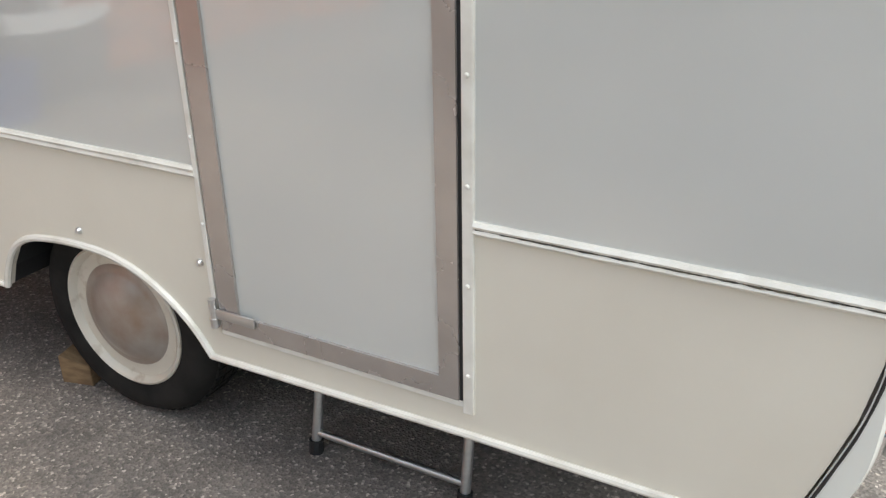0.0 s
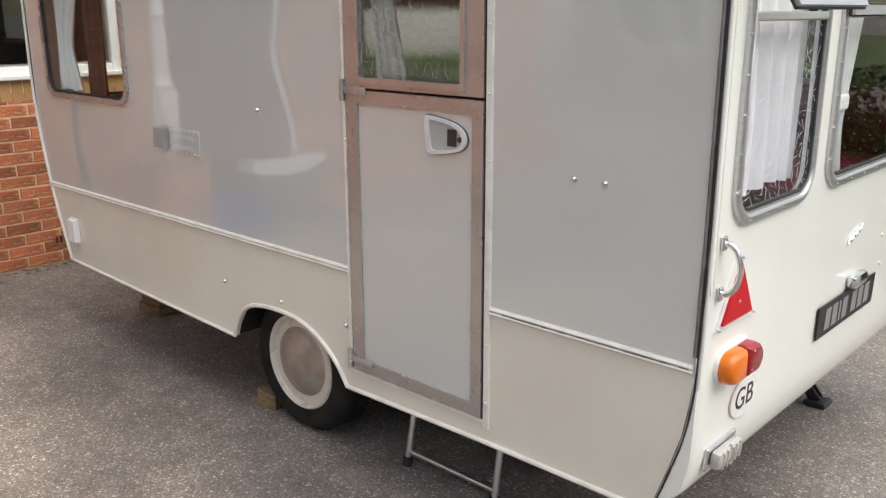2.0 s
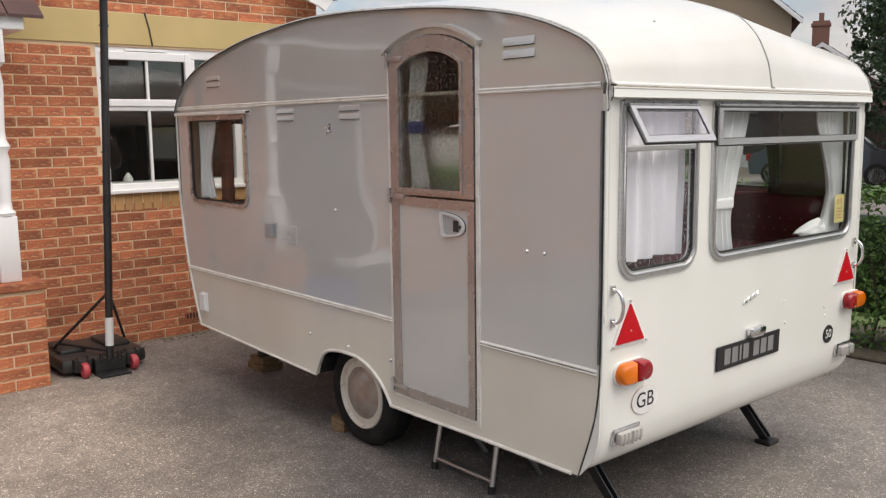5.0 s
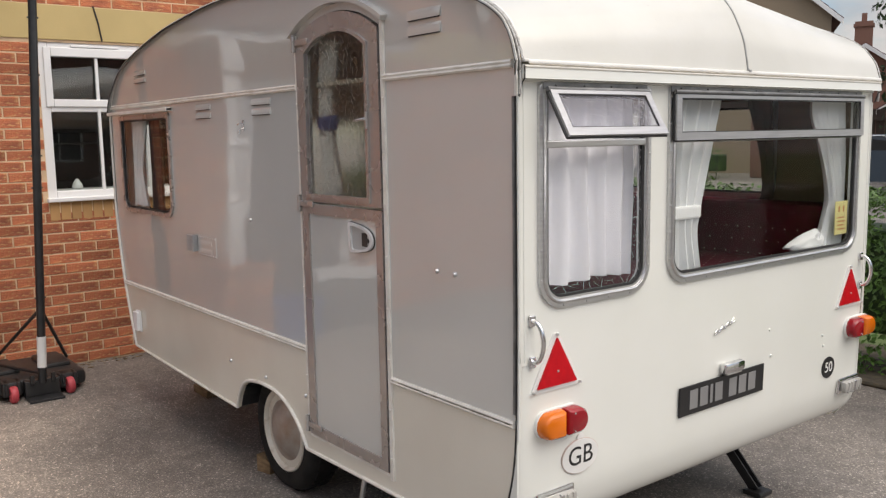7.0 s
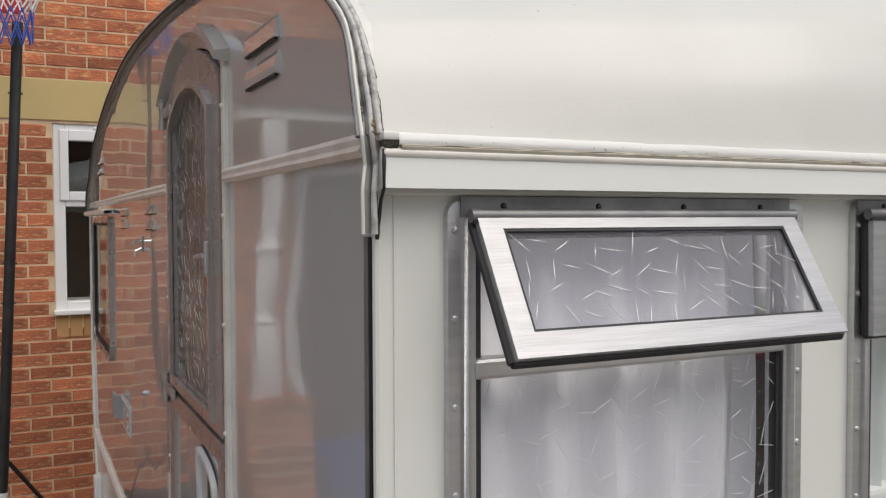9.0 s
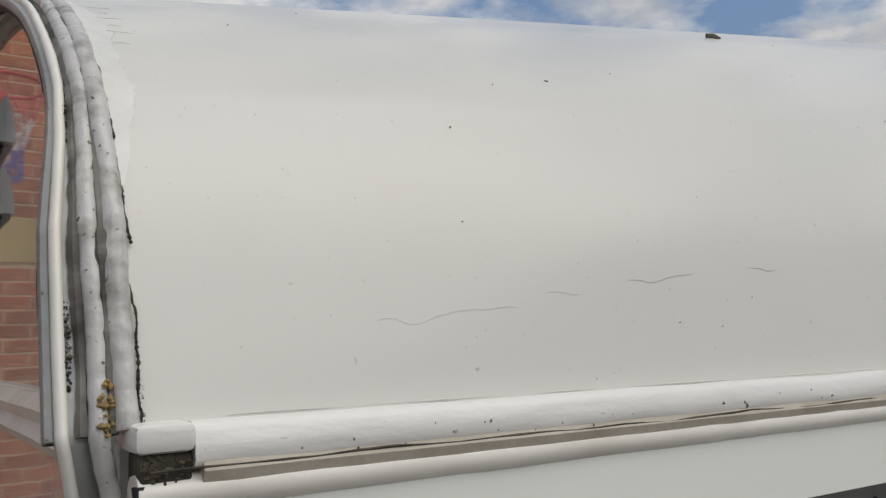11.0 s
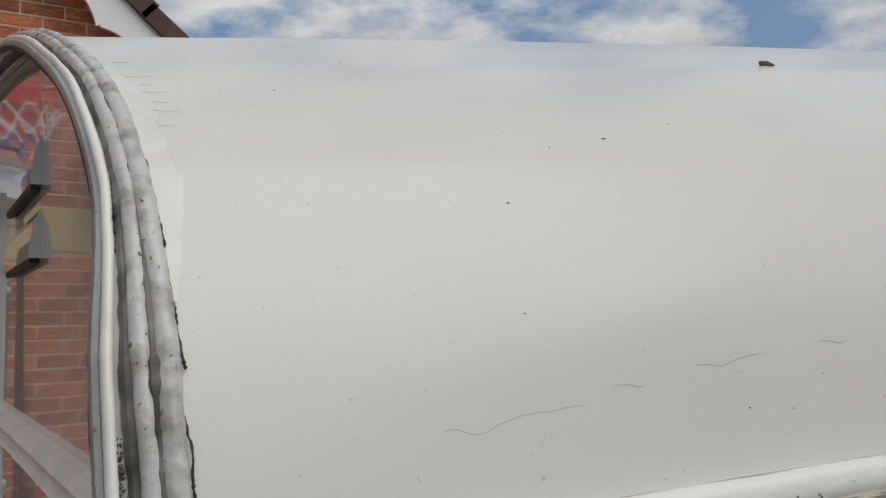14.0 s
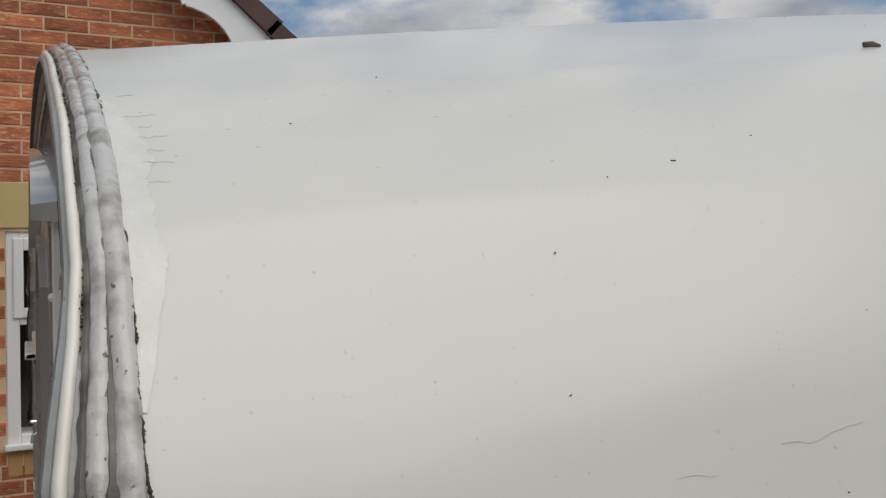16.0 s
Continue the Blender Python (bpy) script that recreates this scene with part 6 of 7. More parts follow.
for mirror in (1, -1):
    prof_top, prof_low = [], []
    n = 420
    for i in range(n + 1):
        t = i / n
        q = ((t * 4.043 - 2.687) / 0.393) % 1.0
        dip = -0.222 if q < 0.045 else -0.245 + 0.072 * math.sin(math.pi * q) ** 0.8
        a, b = verge(t, 0.0), verge(t, dip)
        fa = lambda p: (p[0] if mirror > 0 else -2.14 - p[0], p[1])
        prof_top.append(fa(a))
        prof_low.append(fa(b))
    loop = prof_top + prof_low[::-1]
    part("bargeboard", plate(loop, [], lambda u, v, d: (HX + 0.20 - d, u, v), 0.025), UPVC, house, "scalloped white bargeboard")
    bm = bmesh.new()
    for i in range(13):
        t0, t1 = i / 13 - 0.002, (i + 1) / 13 + 0.006
        a, b = verge(t0, 0.012), verge(t1, 0.034)
        pts = [verge(t0, -0.022), verge(t1, -0.018), verge(t1, 0.094), verge(t0, 0.078)]
        pts = [(p[0] if mirror > 0 else -2.14 - p[0], p[1]) for p in pts]
        for xa, xb in ((HX + 0.235, HX - 0.12), (HX - 0.122, HX - 0.46), (HX - 0.462, HX - 3.0)):
            va = [bm.verts.new((xa, *p)) for p in pts]
            vb = [bm.verts.new((xb, *p)) for p in pts]
            bm.faces.new(va)
            bm.faces.new(vb[::-1])
            for k in range(4):
                bm.faces.new((va[k], va[(k + 1) % 4], vb[(k + 1) % 4], vb[k]))
    part("roof_tiles", bm, ROOFTILE, house, "dark brown roof tiles")

# ---- porch beside the house wall ----
porch = thing("porch", (0, 0, 0), "brick porch pier with white turned post and tiled canopy", "porch")
pier = part("pier", boxes(((-4.36, -1.175, 0.0), (-4.02, -0.835, 0.66)), bevel=0.004), MORTAR, porch)
part("pier_cap", boxes(((-4.38, -1.195, 0.66), (-4.00, -0.815, 0.715)), bevel=0.008), BRICK, porch)
bm = bmesh.new()
box(bm, (-4.225, -1.07, 0.716), (-4.095, -0.94, 1.15), 0.008)
lathe(bm, [(0.07, 1.15), (0.075, 1.17), (0.055, 1.19), (0.05, 1.25), (0.062, 1.5), (0.052, 1.56), (0.07, 1.60), (0.05, 1.64), (0.045, 1.70), (0.058, 2.0), (0.045, 2.10), (0.07, 2.13)], (-4.16, -1.005, 0), "z", 20)
box(bm, (-4.225, -1.07, 2.13), (-4.095, -0.94, 2.34), 0.006)
part("post", bm, UPVC, porch, "white turned porch post", True)
part("canopy_beam", boxes(((-4.81, -1.05, 2.34), (-4.09, -0.81, 2.43)), ((-4.23, -2.6, 2.34), (-4.09, -1.05, 2.43)), bevel=0.01), UPVC, porch)
bm = bmesh.new()
for i in range(7):
    za, zb = 2.435 + i * 0.075, 2.435 + i * 0.075 + 0.09
    xa, xb = -4.05 - i * 0.106, -4.05 - (i + 1.15) * 0.106
    for j in range(9):
        ya = -0.70 - j * 0.22
        vs = [bm.verts.new(p) for p in ((xa, ya, za), (xa, ya - 0.212, za), (xb, ya - 0.212, zb), (xb, ya, zb), (xa, ya, za - 0.02), (xa, ya - 0.212, za - 0.02), (xb, ya - 0.212, zb - 0.02), (xb, ya, zb - 0.02))]
        for q in ((0, 1, 2, 3), (4, 7, 6, 5), (0, 4, 5, 1), (1, 5, 6, 2), (2, 6, 7, 3), (3, 7, 4, 0)):
            bm.faces.new([vs[a] for a in q])
part("canopy_tiles", bm, ROOFTILE, porch, "dark canopy tiles")

front_door = thing("door_1", (HX, -1.85, 0), "white framed front door at the back of the porch", "door", kind="structure")
sub("door_frame", boxes(((0.0, -0.52, 0.0), (0.05, -0.45, 2.12)), ((0.0, 0.45, 0.0), (0.05, 0.52, 2.12)), ((0.0, -0.45, 2.05), (0.05, 0.45, 2.12)), bevel=0.006), UPVC, front_door, "white door frame")
sub("door_leaf", boxes(((0.0, -0.449, 0.08), (0.03, 0.449, 2.049)), bevel=0.004), mat("dark_door_paint", (0.05, 0.02, 0.02), 0.3), front_door, "dark painted door leaf")
sub("step", boxes(((0.0, -0.52, 0.0), (0.22, 0.52, 0.079)), bevel=0.01), MORTAR, front_door)
# made-up box: only its white rim matters, as a bright strip mirrored in the flank
pl = thing("planter", (-4.58, -2.22, 0.0), "unseen stand-in box, its white rim makes a bright reflected strip", "planter")
bm = bmesh.new()
rows = [[bm.verts.new((a * k, b * k, z)) for a, b in ((-0.1, -0.28), (0.1, -0.28), (0.1, 0.28), (-0.1, 0.28))] for k, z in ((0.86, 0.0), (0.98, 0.44))]
for r0, r1 in zip(rows, rows[1:]):
    for k in range(4):
        bm.faces.new((r0[k], r0[(k + 1) % 4], r1[(k + 1) % 4], r1[k]))
bm.faces.new(rows[0])
sub("trough", bm, mat("dark_trough_plastic", (0.09, 0.08, 0.075), 0.5, alt=(0.13, 0.115, 0.10), scale=12), pl, "dark tapered trough")
bm = bmesh.new()
rows = [[bm.verts.new((a * k, b * k, z)) for a, b in ((-0.1, -0.28), (0.1, -0.28), (0.1, 0.28), (-0.1, 0.28))] for k, z in ((0.96, 0.44), (1.06, 0.442), (1.06, 0.52), (0.94, 0.52), (0.9, 0.44))]
for r0, r1 in zip(rows, rows[1:]):
    for k in range(4):
        bm.faces.new((r0[k], r0[(k + 1) % 4], r1[(k + 1) % 4], r1[k]))
sub("rim", bm, UPVC, pl, "thick white rim")
sub("soil", boxes(((-0.085, -0.24, 0.40), (0.085, 0.24, 0.46))), SOIL, pl)
bb = thing("storage_box", (-4.42, -1.56, 0.0), "blue plastic recycling box standing in the porch", "box")
bm = bmesh.new()
rows = [[bm.verts.new((a * k, b * k, z)) for a, b in ((-0.19, -0.26), (0.19, -0.26), (0.19, 0.26), (-0.19, 0.26))] for k, z in ((0.84, 0.0), (0.97, 0.30), (1.05, 0.30), (1.05, 0.34), (0.94, 0.34), (0.8, 0.02))]
for r0, r1 in zip(rows, rows[1:]):
    for k in range(4):
        bm.faces.new((r0[k], r0[(k + 1) % 4], r1[(k + 1) % 4], r1[k]))
bm.faces.new(rows[0])
bm.faces.new(rows[-1])
sub("tub", bm, BLUE, bb)

# ---- basketball stand ----
bs = thing("basketball_stand", (0, 0, 0), "black portable basketball stand with red wheels by the wall", "basketball stand")
PB = Vector((-4.05, -0.425, 0.10))
PT = Vector((-4.05, -0.30, 2.75))
part("pole", tube(bmesh.new(), [PB, PT], 0.026, 16), BLACK_STEEL, bs, "black steel pole", True)
d = (PT - PB).normalized()
part("pole_sleeve", tube(bmesh.new(), [PB + d * 0.10, PB + d * 0.30], 0.0285, 16), STICKER, bs, "white label sleeve", True)
bm = bmesh.new()
for h in (0.55, 1.25, 1.45, 1.95, 2.3):
    p = PB + d * h
    tube(bm, [p + Vector((0.0, -0.033, 0)), p + Vector((0, 0.033, 0))], 0.006, 8)
part("pole_bolts", bm, BLACK_STEEL, bs)
bm = bmesh.new()
box(bm, (-4.74, -0.73, 0.02), (-4.12, -0.13, 0.125), 0.035)
box(bm, (-4.20, -0.66, 0.03), (-4.06, -0.54, 0.13), 0.02)
box(bm, (-4.20, -0.32, 0.03), (-4.06, -0.20, 0.13), 0.02)
box(bm, (-4.66, -0.68, 0.11), (-4.30, -0.50, 0.155), 0.02)
box(bm, (-4.66, -0.36, 0.11), (-4.30, -0.18, 0.155), 0.02)
part("tank", bm, BLACK, bs, "black plastic ballast tank", True)
for y in (-0.60, -0.26):
    part("wheel", lathe(bmesh.new(), [(0.0, -0.012), (0.018, -0.014), (0.022, -0.022), (0.046, -0.022), (0.054, -0.013), (0.054, 0.013), (0.046, 0.022), (0.022, 0.022), (0.018, 0.014), (0.0, 0.012)], (-4.04, y, 0.054), "y", 28), PINK, bs, "faded red wheel", True)
    for q in (-0.045, 0.025):
        part("fork", boxes(((-4.14, y + q, 0.05), (-4.04, y + q + 0.02, 0.13)), bevel=0.004), BLACK, bs)
part("foot_plate", boxes(((-4.10, -0.53, 0.0), (-3.93, -0.32, 0.018)), ((-4.10, -0.53, 0.018), (-4.04, -0.32, 0.12)), ((-4.05, -0.50, 0.1), (-4.02, -0.475, 0.16)), ((-4.05, -0.375, 0.1), (-4.02, -0.35, 0.16)), bevel=0.005), BLACK_STEEL, bs)
for y in (-0.68, -0.17):
    part("strut", tube(bmesh.new(), [PB + d * 0.48, (-4.45, y, 0.15)], 0.011, 8), BLACK_STEEL, bs, "", True)
part("strut", tube(bmesh.new(), [PB + d * 0.06, (-4.52, -0.62, 0.16)], 0.011, 8), BLACK_STEEL, bs, "", True)
RC = Vector((-3.88, -0.33, 3.05))
hoop_pts = [RC + Vector((0.21 * math.cos(2 * math.pi * k / 28), 0.21 * math.sin(2 * math.pi * k / 28), 0)) for k in range(28)]
part("hoop", tube(bmesh.new(), hoop_pts, 0.009, 8, closed=True), HOOP, bs, "red steel hoop", True)
part("hoop_bracket", boxes(((-4.11, -0.40, 2.96), (-4.06, -0.26, 3.06)), bevel=0.006), HOOP, bs)
part("net_plate", boxes(((-4.1, -0.40, 2.80), (-4.09, -0.27, 3.08)), bevel=0.004), HOOP, bs)
for z0, z1, r0, r1, m in ((3.045, 2.90, 0.21, 0.15, NET_R), (2.90, 2.77, 0.15, 0.10, NET_W), (2.77, 2.62, 0.10, 0.095, NET_B)):
    bm = bmesh.new()
    for k in range(12):
        for s in (0.5, -0.5):
            a0, a1 = 2 * math.pi * k / 12, 2 * math.pi * (k + s) / 12
            am = (a0 + a1) / 2
            rm = (r0 + r1) / 2
            p = [RC.xy.to_3d() + Vector((r0 * math.cos(a0), r0 * math.sin(a0), z0)), RC.xy.to_3d() + Vector((rm * math.cos(a1), rm * math.sin(a1), (z0 + z1) / 2)), RC.xy.to_3d() + Vector((r1 * math.cos(a0), r1 * math.sin(a0), z1))]
            tube(bm, p, 0.004, 5)
    part("net", bm, m, bs, "knotted net cords")

# ---- hedge ----
def leaves(bm, n, spot, size, rng):
    """Small bent leaves at random places and turns."""
    for _ in range(n):
        p, nrm = spot(rng)
        s = size * rng.uniform(0.6, 1.3)
        q = Vector((nrm.x + rng.uniform(-0.9, 0.9), nrm.y + rng.uniform(-0.9, 0.9), nrm.z + rng.uniform(-0.6, 1.0))).normalized()
        a = q.orthogonal().normalized()
        a = (Matrix.Rotation(rng.uniform(0, 6.28), 3, q) @ a)
        b = q.cross(a)
        m0, m1 = p - a * s, p + a * s
        vs = [bm.verts.new(v) for v in (m0, p + b * s * 0.5 + q * s * 0.15, m1, p - b * s * 0.5 + q * s * 0.15)]
        bm.faces.new((vs[0], vs[1], vs[2]))
        bm.faces.new((vs[0], vs[2], vs[3]))


def hedge(x0, x1, y0, y1, h, n, rng, label):
    e = thing("hedge", (0, 0, 0), label, "hedge")
    bm = bmesh.new()

    def spot(r):
        f = r.random()
        x = r.uniform(x0, x1)
        lump = 0.10 * noise.noise(Vector((x * 2.2, 0.5, 0.3))) + 0.05 * noise.noise(Vector((x * 7, 2.5, 0.3)))
        if f < 0.5:
            z = h * r.random() ** 0.8
            y = y0 + r.uniform(0, 0.12) + 0.10 * noise.noise(Vector((x * 3, z * 3, 0)))
            return Vector((x, y, z * (1 + lump))), Vector((0, -1, 0.3))
        if f < 0.85:
            y = r.uniform(y0, y1)
            return Vector((x, y, h * (1 + lump) - 0.10 * r.random() ** 2 + 0.04 * r.random() ** 6)), Vector((0, 0, 1))
        y, z = r.uniform(y0, y1), h * r.random()
        return Vector((r.choice((x0, x1)) + r.uniform(-0.06, 0.06), y, z)), Vector((1, 0, 0))
    leaves(bm, n, spot, 0.024, rng)
    tagged(part("foliage", bm, LEAF, e), kind="stuff")
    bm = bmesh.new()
    # solid dark core stands in for the shade behind the leaves
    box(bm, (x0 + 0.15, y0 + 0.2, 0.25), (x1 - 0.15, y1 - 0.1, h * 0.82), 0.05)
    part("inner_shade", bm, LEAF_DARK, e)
    for k in range(int((x1 - x0) / 0.35)):
        x = x0 + 0.2 + k * 0.35
        part("stem", tube(bmesh.new(), [(x, (y0 + y1) / 2 - 0.2, 0), (x + 0.06, (y0 + y1) / 2 - 0.22, 0.3), (x - 0.05, (y0 + y1) / 2 - 0.15, 0.7)], 0.016, 6), BARK, e)


hedge(-7.6, 1.6, 3.88, 4.6, 1.18, 40000, random.Random(21), "clipped green privet hedge beside the driveway")
bd = thing("hedge_border", (0, 0, 0), "strip of soil and litter under the hedge", "soil", kind="stuff")
part("soil", boxes(((-7.7, 3.70, 0.0), (1.7, 4.7, 0.03)), bevel=0.012), SOIL, bd)


# ---- street beyond: verge, road, cars, houses, trees ----
tagged(part("verge", boxes(((-40, 4.7, 0.0), (30, 6.0, 0.02))), GRASS), "grass verge", "grass", kind="structure")
tagged(part("far_lawn", boxes(((-9.6, 22.6, 0.0), (30, 60.0, 0.03))), GRASS), "lawn across the road", "grass", kind="structure")


def brick_house(name, at, turn, width, depth, eave, ridge, wall_mat, label, gable_front=True, chimney=None, windows=()):
    h = thing(name, at, label, "house")
    h.rotation_euler = (0, 0, radians(turn))
    sub("wall", plate([(-width / 2, 0), (width / 2, 0), (width / 2, eave), (0, ridge), (-width / 2, eave)], [], lambda u, v, d: (u, d, v), depth), wall_mat, h)
    for s in (1, -1):
        L = math.hypot(width / 2, ridge - eave)
        a = math.atan2(ridge - eave, width / 2)
        bm = bmesh.new()
        rows = 14
        for i in range(rows):
            t0, t1 = i / rows * 1.12, (i + 1) / rows * 1.12
            pts = []
            for t, o in ((t0, 0.02), (t1, 0.05), (t1, 0.0), (t0, -0.03)):
                pts.append((s * (width / 2) * t, ridge - (ridge - eave) * t + o + 0.12))
            va = [bm.verts.new((p[0], -0.25, p[1])) for p in pts]
            vb = [bm.verts.new((p[0], depth + 0.25, p[1])) for p in pts]
            bm.faces.new(va)
            bm.faces.new(vb[::-1])
            for k in range(4):
                bm.faces.new((va[k], va[(k + 1) % 4], vb[(k + 1) % 4], vb[k]))
        sub("roof", bm, ROOFTILE, h, "dark tiled roof")
        sub("bargeboard", plate([(0, ridge + 0.12), (s * width / 2 * 1.12, ridge - (ridge - eave) * 1.12 + 0.12), (s * width / 2 * 1.12, ridge - (ridge - eave) * 1.12 - 0.08), (0, ridge - 0.10)], [], lambda u, v, d: (u, -0.24 - d, v), 0.03), UPVC, h)
    if chimney:
        sub("chimney", boxes(((chimney[0] - 0.4, chimney[1], eave), (chimney[0] + 0.4, chimney[1] + 0.7, chimney[2])), ((chimney[0] - 0.46, chimney[1] - 0.05, chimney[2] - 0.25), (chimney[0] + 0.46, chimney[1] + 0.75, chimney[2] - 0.12)), ((chimney[0] - 0.12, chimney[1] + 0.2, chimney[2]), (chimney[0] + 0.12, chimney[1] + 0.45, chimney[2] + 0.4))), wall_mat, h)
    for cu, cv, w, hh in windows:
        wn_ = new("window")
        wn_.parent = h
        sub("frame", boxes(((cu - w / 2, -0.05, cv), (cu - w / 2 + 0.08, 0.02, cv + hh)), ((cu + w / 2 - 0.08, -0.05, cv), (cu + w / 2, 0.02, cv + hh)), ((cu - w / 2, -0.05, cv), (cu + w / 2, 0.02, cv + 0.08)), ((cu - w / 2, -0.05, cv + hh - 0.08), (cu + w / 2, 0.02, cv + hh)), ((cu - 0.03, -0.05, cv), (cu + 0.03, 0.02, cv + hh)), bevel=0.01), UPVC, wn_)
        sub("pane", boxes(((cu - w / 2 + 0.05, -0.02, cv + 0.05), (cu + w / 2 - 0.05, -0.012, cv + hh - 0.05))), DARK_INSIDE, wn_)
    return h


FARBRICK = mat("far_red_brick", (0.25, 0.13, 0.095), 0.85, alt=(0.20, 0.10, 0.075), scale=30, bump=0.004, bscale=40)
FARBUFF = mat("far_buff_brick", (0.31, 0.24, 0.165), 0.85, alt=(0.26, 0.20, 0.14), scale=30, bump=0.004, bscale=40)
brick_house("far_house", (-17.7, 27.7, 0), 32, 6.4, 8.0, 5.75, 8.5, FARBUFF, "buff brick house with tiled gable across the street", windows=((0.0, 4.35, 1.1, 1.25), (-1.6, 1.0, 1.3, 1.3)))
brick_house("far_house", (-19.1, 40.2, 0), 26, 7.4, 9.0, 2.95, 5.5, FARBRICK, "red brick house with chimney beyond a fence", chimney=(-0.1, 0.3, 6.7))
brick_house("far_house", (-11.5, 33.5, 0), 20, 6.0, 7.0, 2.4, 4.3, FARBRICK, "low red brick house beyond the fence")
porch2 = thing("far_porch", (-13.9, 25.3, 0), "brick pillar and white door of a house across the street", "porch")
sub("pillar", boxes(((-1.5, -0.2, 0), (-1.05, 0.25, 2.6)), ((0.5, -0.2, 0), (0.95, 0.25, 2.6)), ((-1.7, -0.3, 2.6), (1.1, 0.3, 2.8)), bevel=0.02), FARBRICK, porch2)
sub("door_leaf", boxes(((-0.95, 0.45, 0.15), (0.40, 0.52, 2.4)), bevel=0.01), UPVC, porch2)
sub("door_light", boxes(((-0.75, 0.43, 0.6), (0.2, 0.448, 2.2)), bevel=0.01), DARK_INSIDE, porch2)

fn = thing("fence", (0, 0, 0), "dark stained close-boarded timber fence", "fence")
board = None
for k in range(72):
    x = -12.6 + k * 0.15
    if board is None:
        board = sub("slat", boxes(((0, 0, 0), (0.14, 0.022, 2.25)), bevel=0.004), FENCE, fn)
        board.location = (x, 27.2, 0)
        continue
    ob = new("slat", board.data)
    ob.parent = fn
    ob.location = (x, 27.2 + 0.012 * (k % 2), 0.02 * math.sin(k * 1.7))
for z in (0.5, 1.85):
    part("rail", boxes(((-12.6, 27.12, z), (-1.8, 27.19, z + 0.1)), bevel=0.01), FENCE, fn)


def car_shape(at, turn, material, label):
    e = thing("parked_car", at, label, "car")
    e.rotation_euler = (0, 0, radians(turn))
    body = [(-2.05, 0.30), (-2.10, 0.62), (-2.0, 0.86), (-1.75, 0.95), (-1.25, 1.36), (-0.6, 1.47), (0.35, 1.46), (0.85, 1.30), (1.25, 1.0), (1.75, 0.88), (2.05, 0.72), (2.12, 0.45), (2.05, 0.28)]
    bm = bmesh.new()
    secs = []
    for y in (-0.88, -0.84, -0.6, 0.0, 0.6, 0.84, 0.88):
        k = 1 - 0.06 * (abs(y) / 0.88) ** 3
        secs.append([bm.verts.new((x * k, y * (1 - 0.22 * max(0, (z - 0.9) / 0.57)), z if z < 0.9 else 0.9 + (z - 0.9) * k)) for x, z in body])
    for a, b in zip(secs, secs[1:]):
        for i in range(len(body)):
            bm.faces.new((a[i], a[(i + 1) % len(body)], b[(i + 1) % len(body)], b[i]))
    bm.faces.new(secs[0])
    bm.faces.new(secs[-1][::-1])
    sub("body", bm, material, e, "", True)
    for s in (-1, 1):
        sub("side_glass", plate([(-1.45, 0.98), (0.95, 0.98), (0.62, 1.30), (-0.1, 1.38), (-0.95, 1.34)], [], lambda u, v, d: (u, s * (0.80 + 0.02 - d), v), 0.01), DARK_INSIDE, e, "dark side windows")
        for x in (-1.3, 1.32):
            wh = new("wheel")
            wh.parent = e
            sub("tyre", lathe(bmesh.new(), [(0.2, -0.02), (0.31, -0.02), (0.325, 0.03), (0.325, 0.16), (0.2, 0.18)], (x, s * 0.80 - 0.08, 0.325), "y", 24), TYRE, wh, "", True)
            sub("rim", lathe(bmesh.new(), [(0.0, -0.03 * s), (0.1, -0.01 * s), (0.21, 0.0)], (x, s * 0.90, 0.325), "y", 20), ALU, wh, "", True)
    for y in (-0.62, 0.62):
        sub("headlight", boxes(((1.93, y - 0.16, 0.66), (2.10, y + 0.16, 0.80)), bevel=0.03), CLEAR, e)
        sub("tail_light", boxes(((-2.09, y - 0.13, 0.66), (-1.96, y + 0.13, 0.86)), bevel=0.03), RED, e)
    sub("plate_bar", boxes(((-2.12, -0.26, 0.5), (-2.07, 0.26, 0.61)), bevel=0.004), YELLOW, e)
    return e


car_shape((-9.2, 21.0, 0), 12, CAR, "dark hatchback parked across the street")


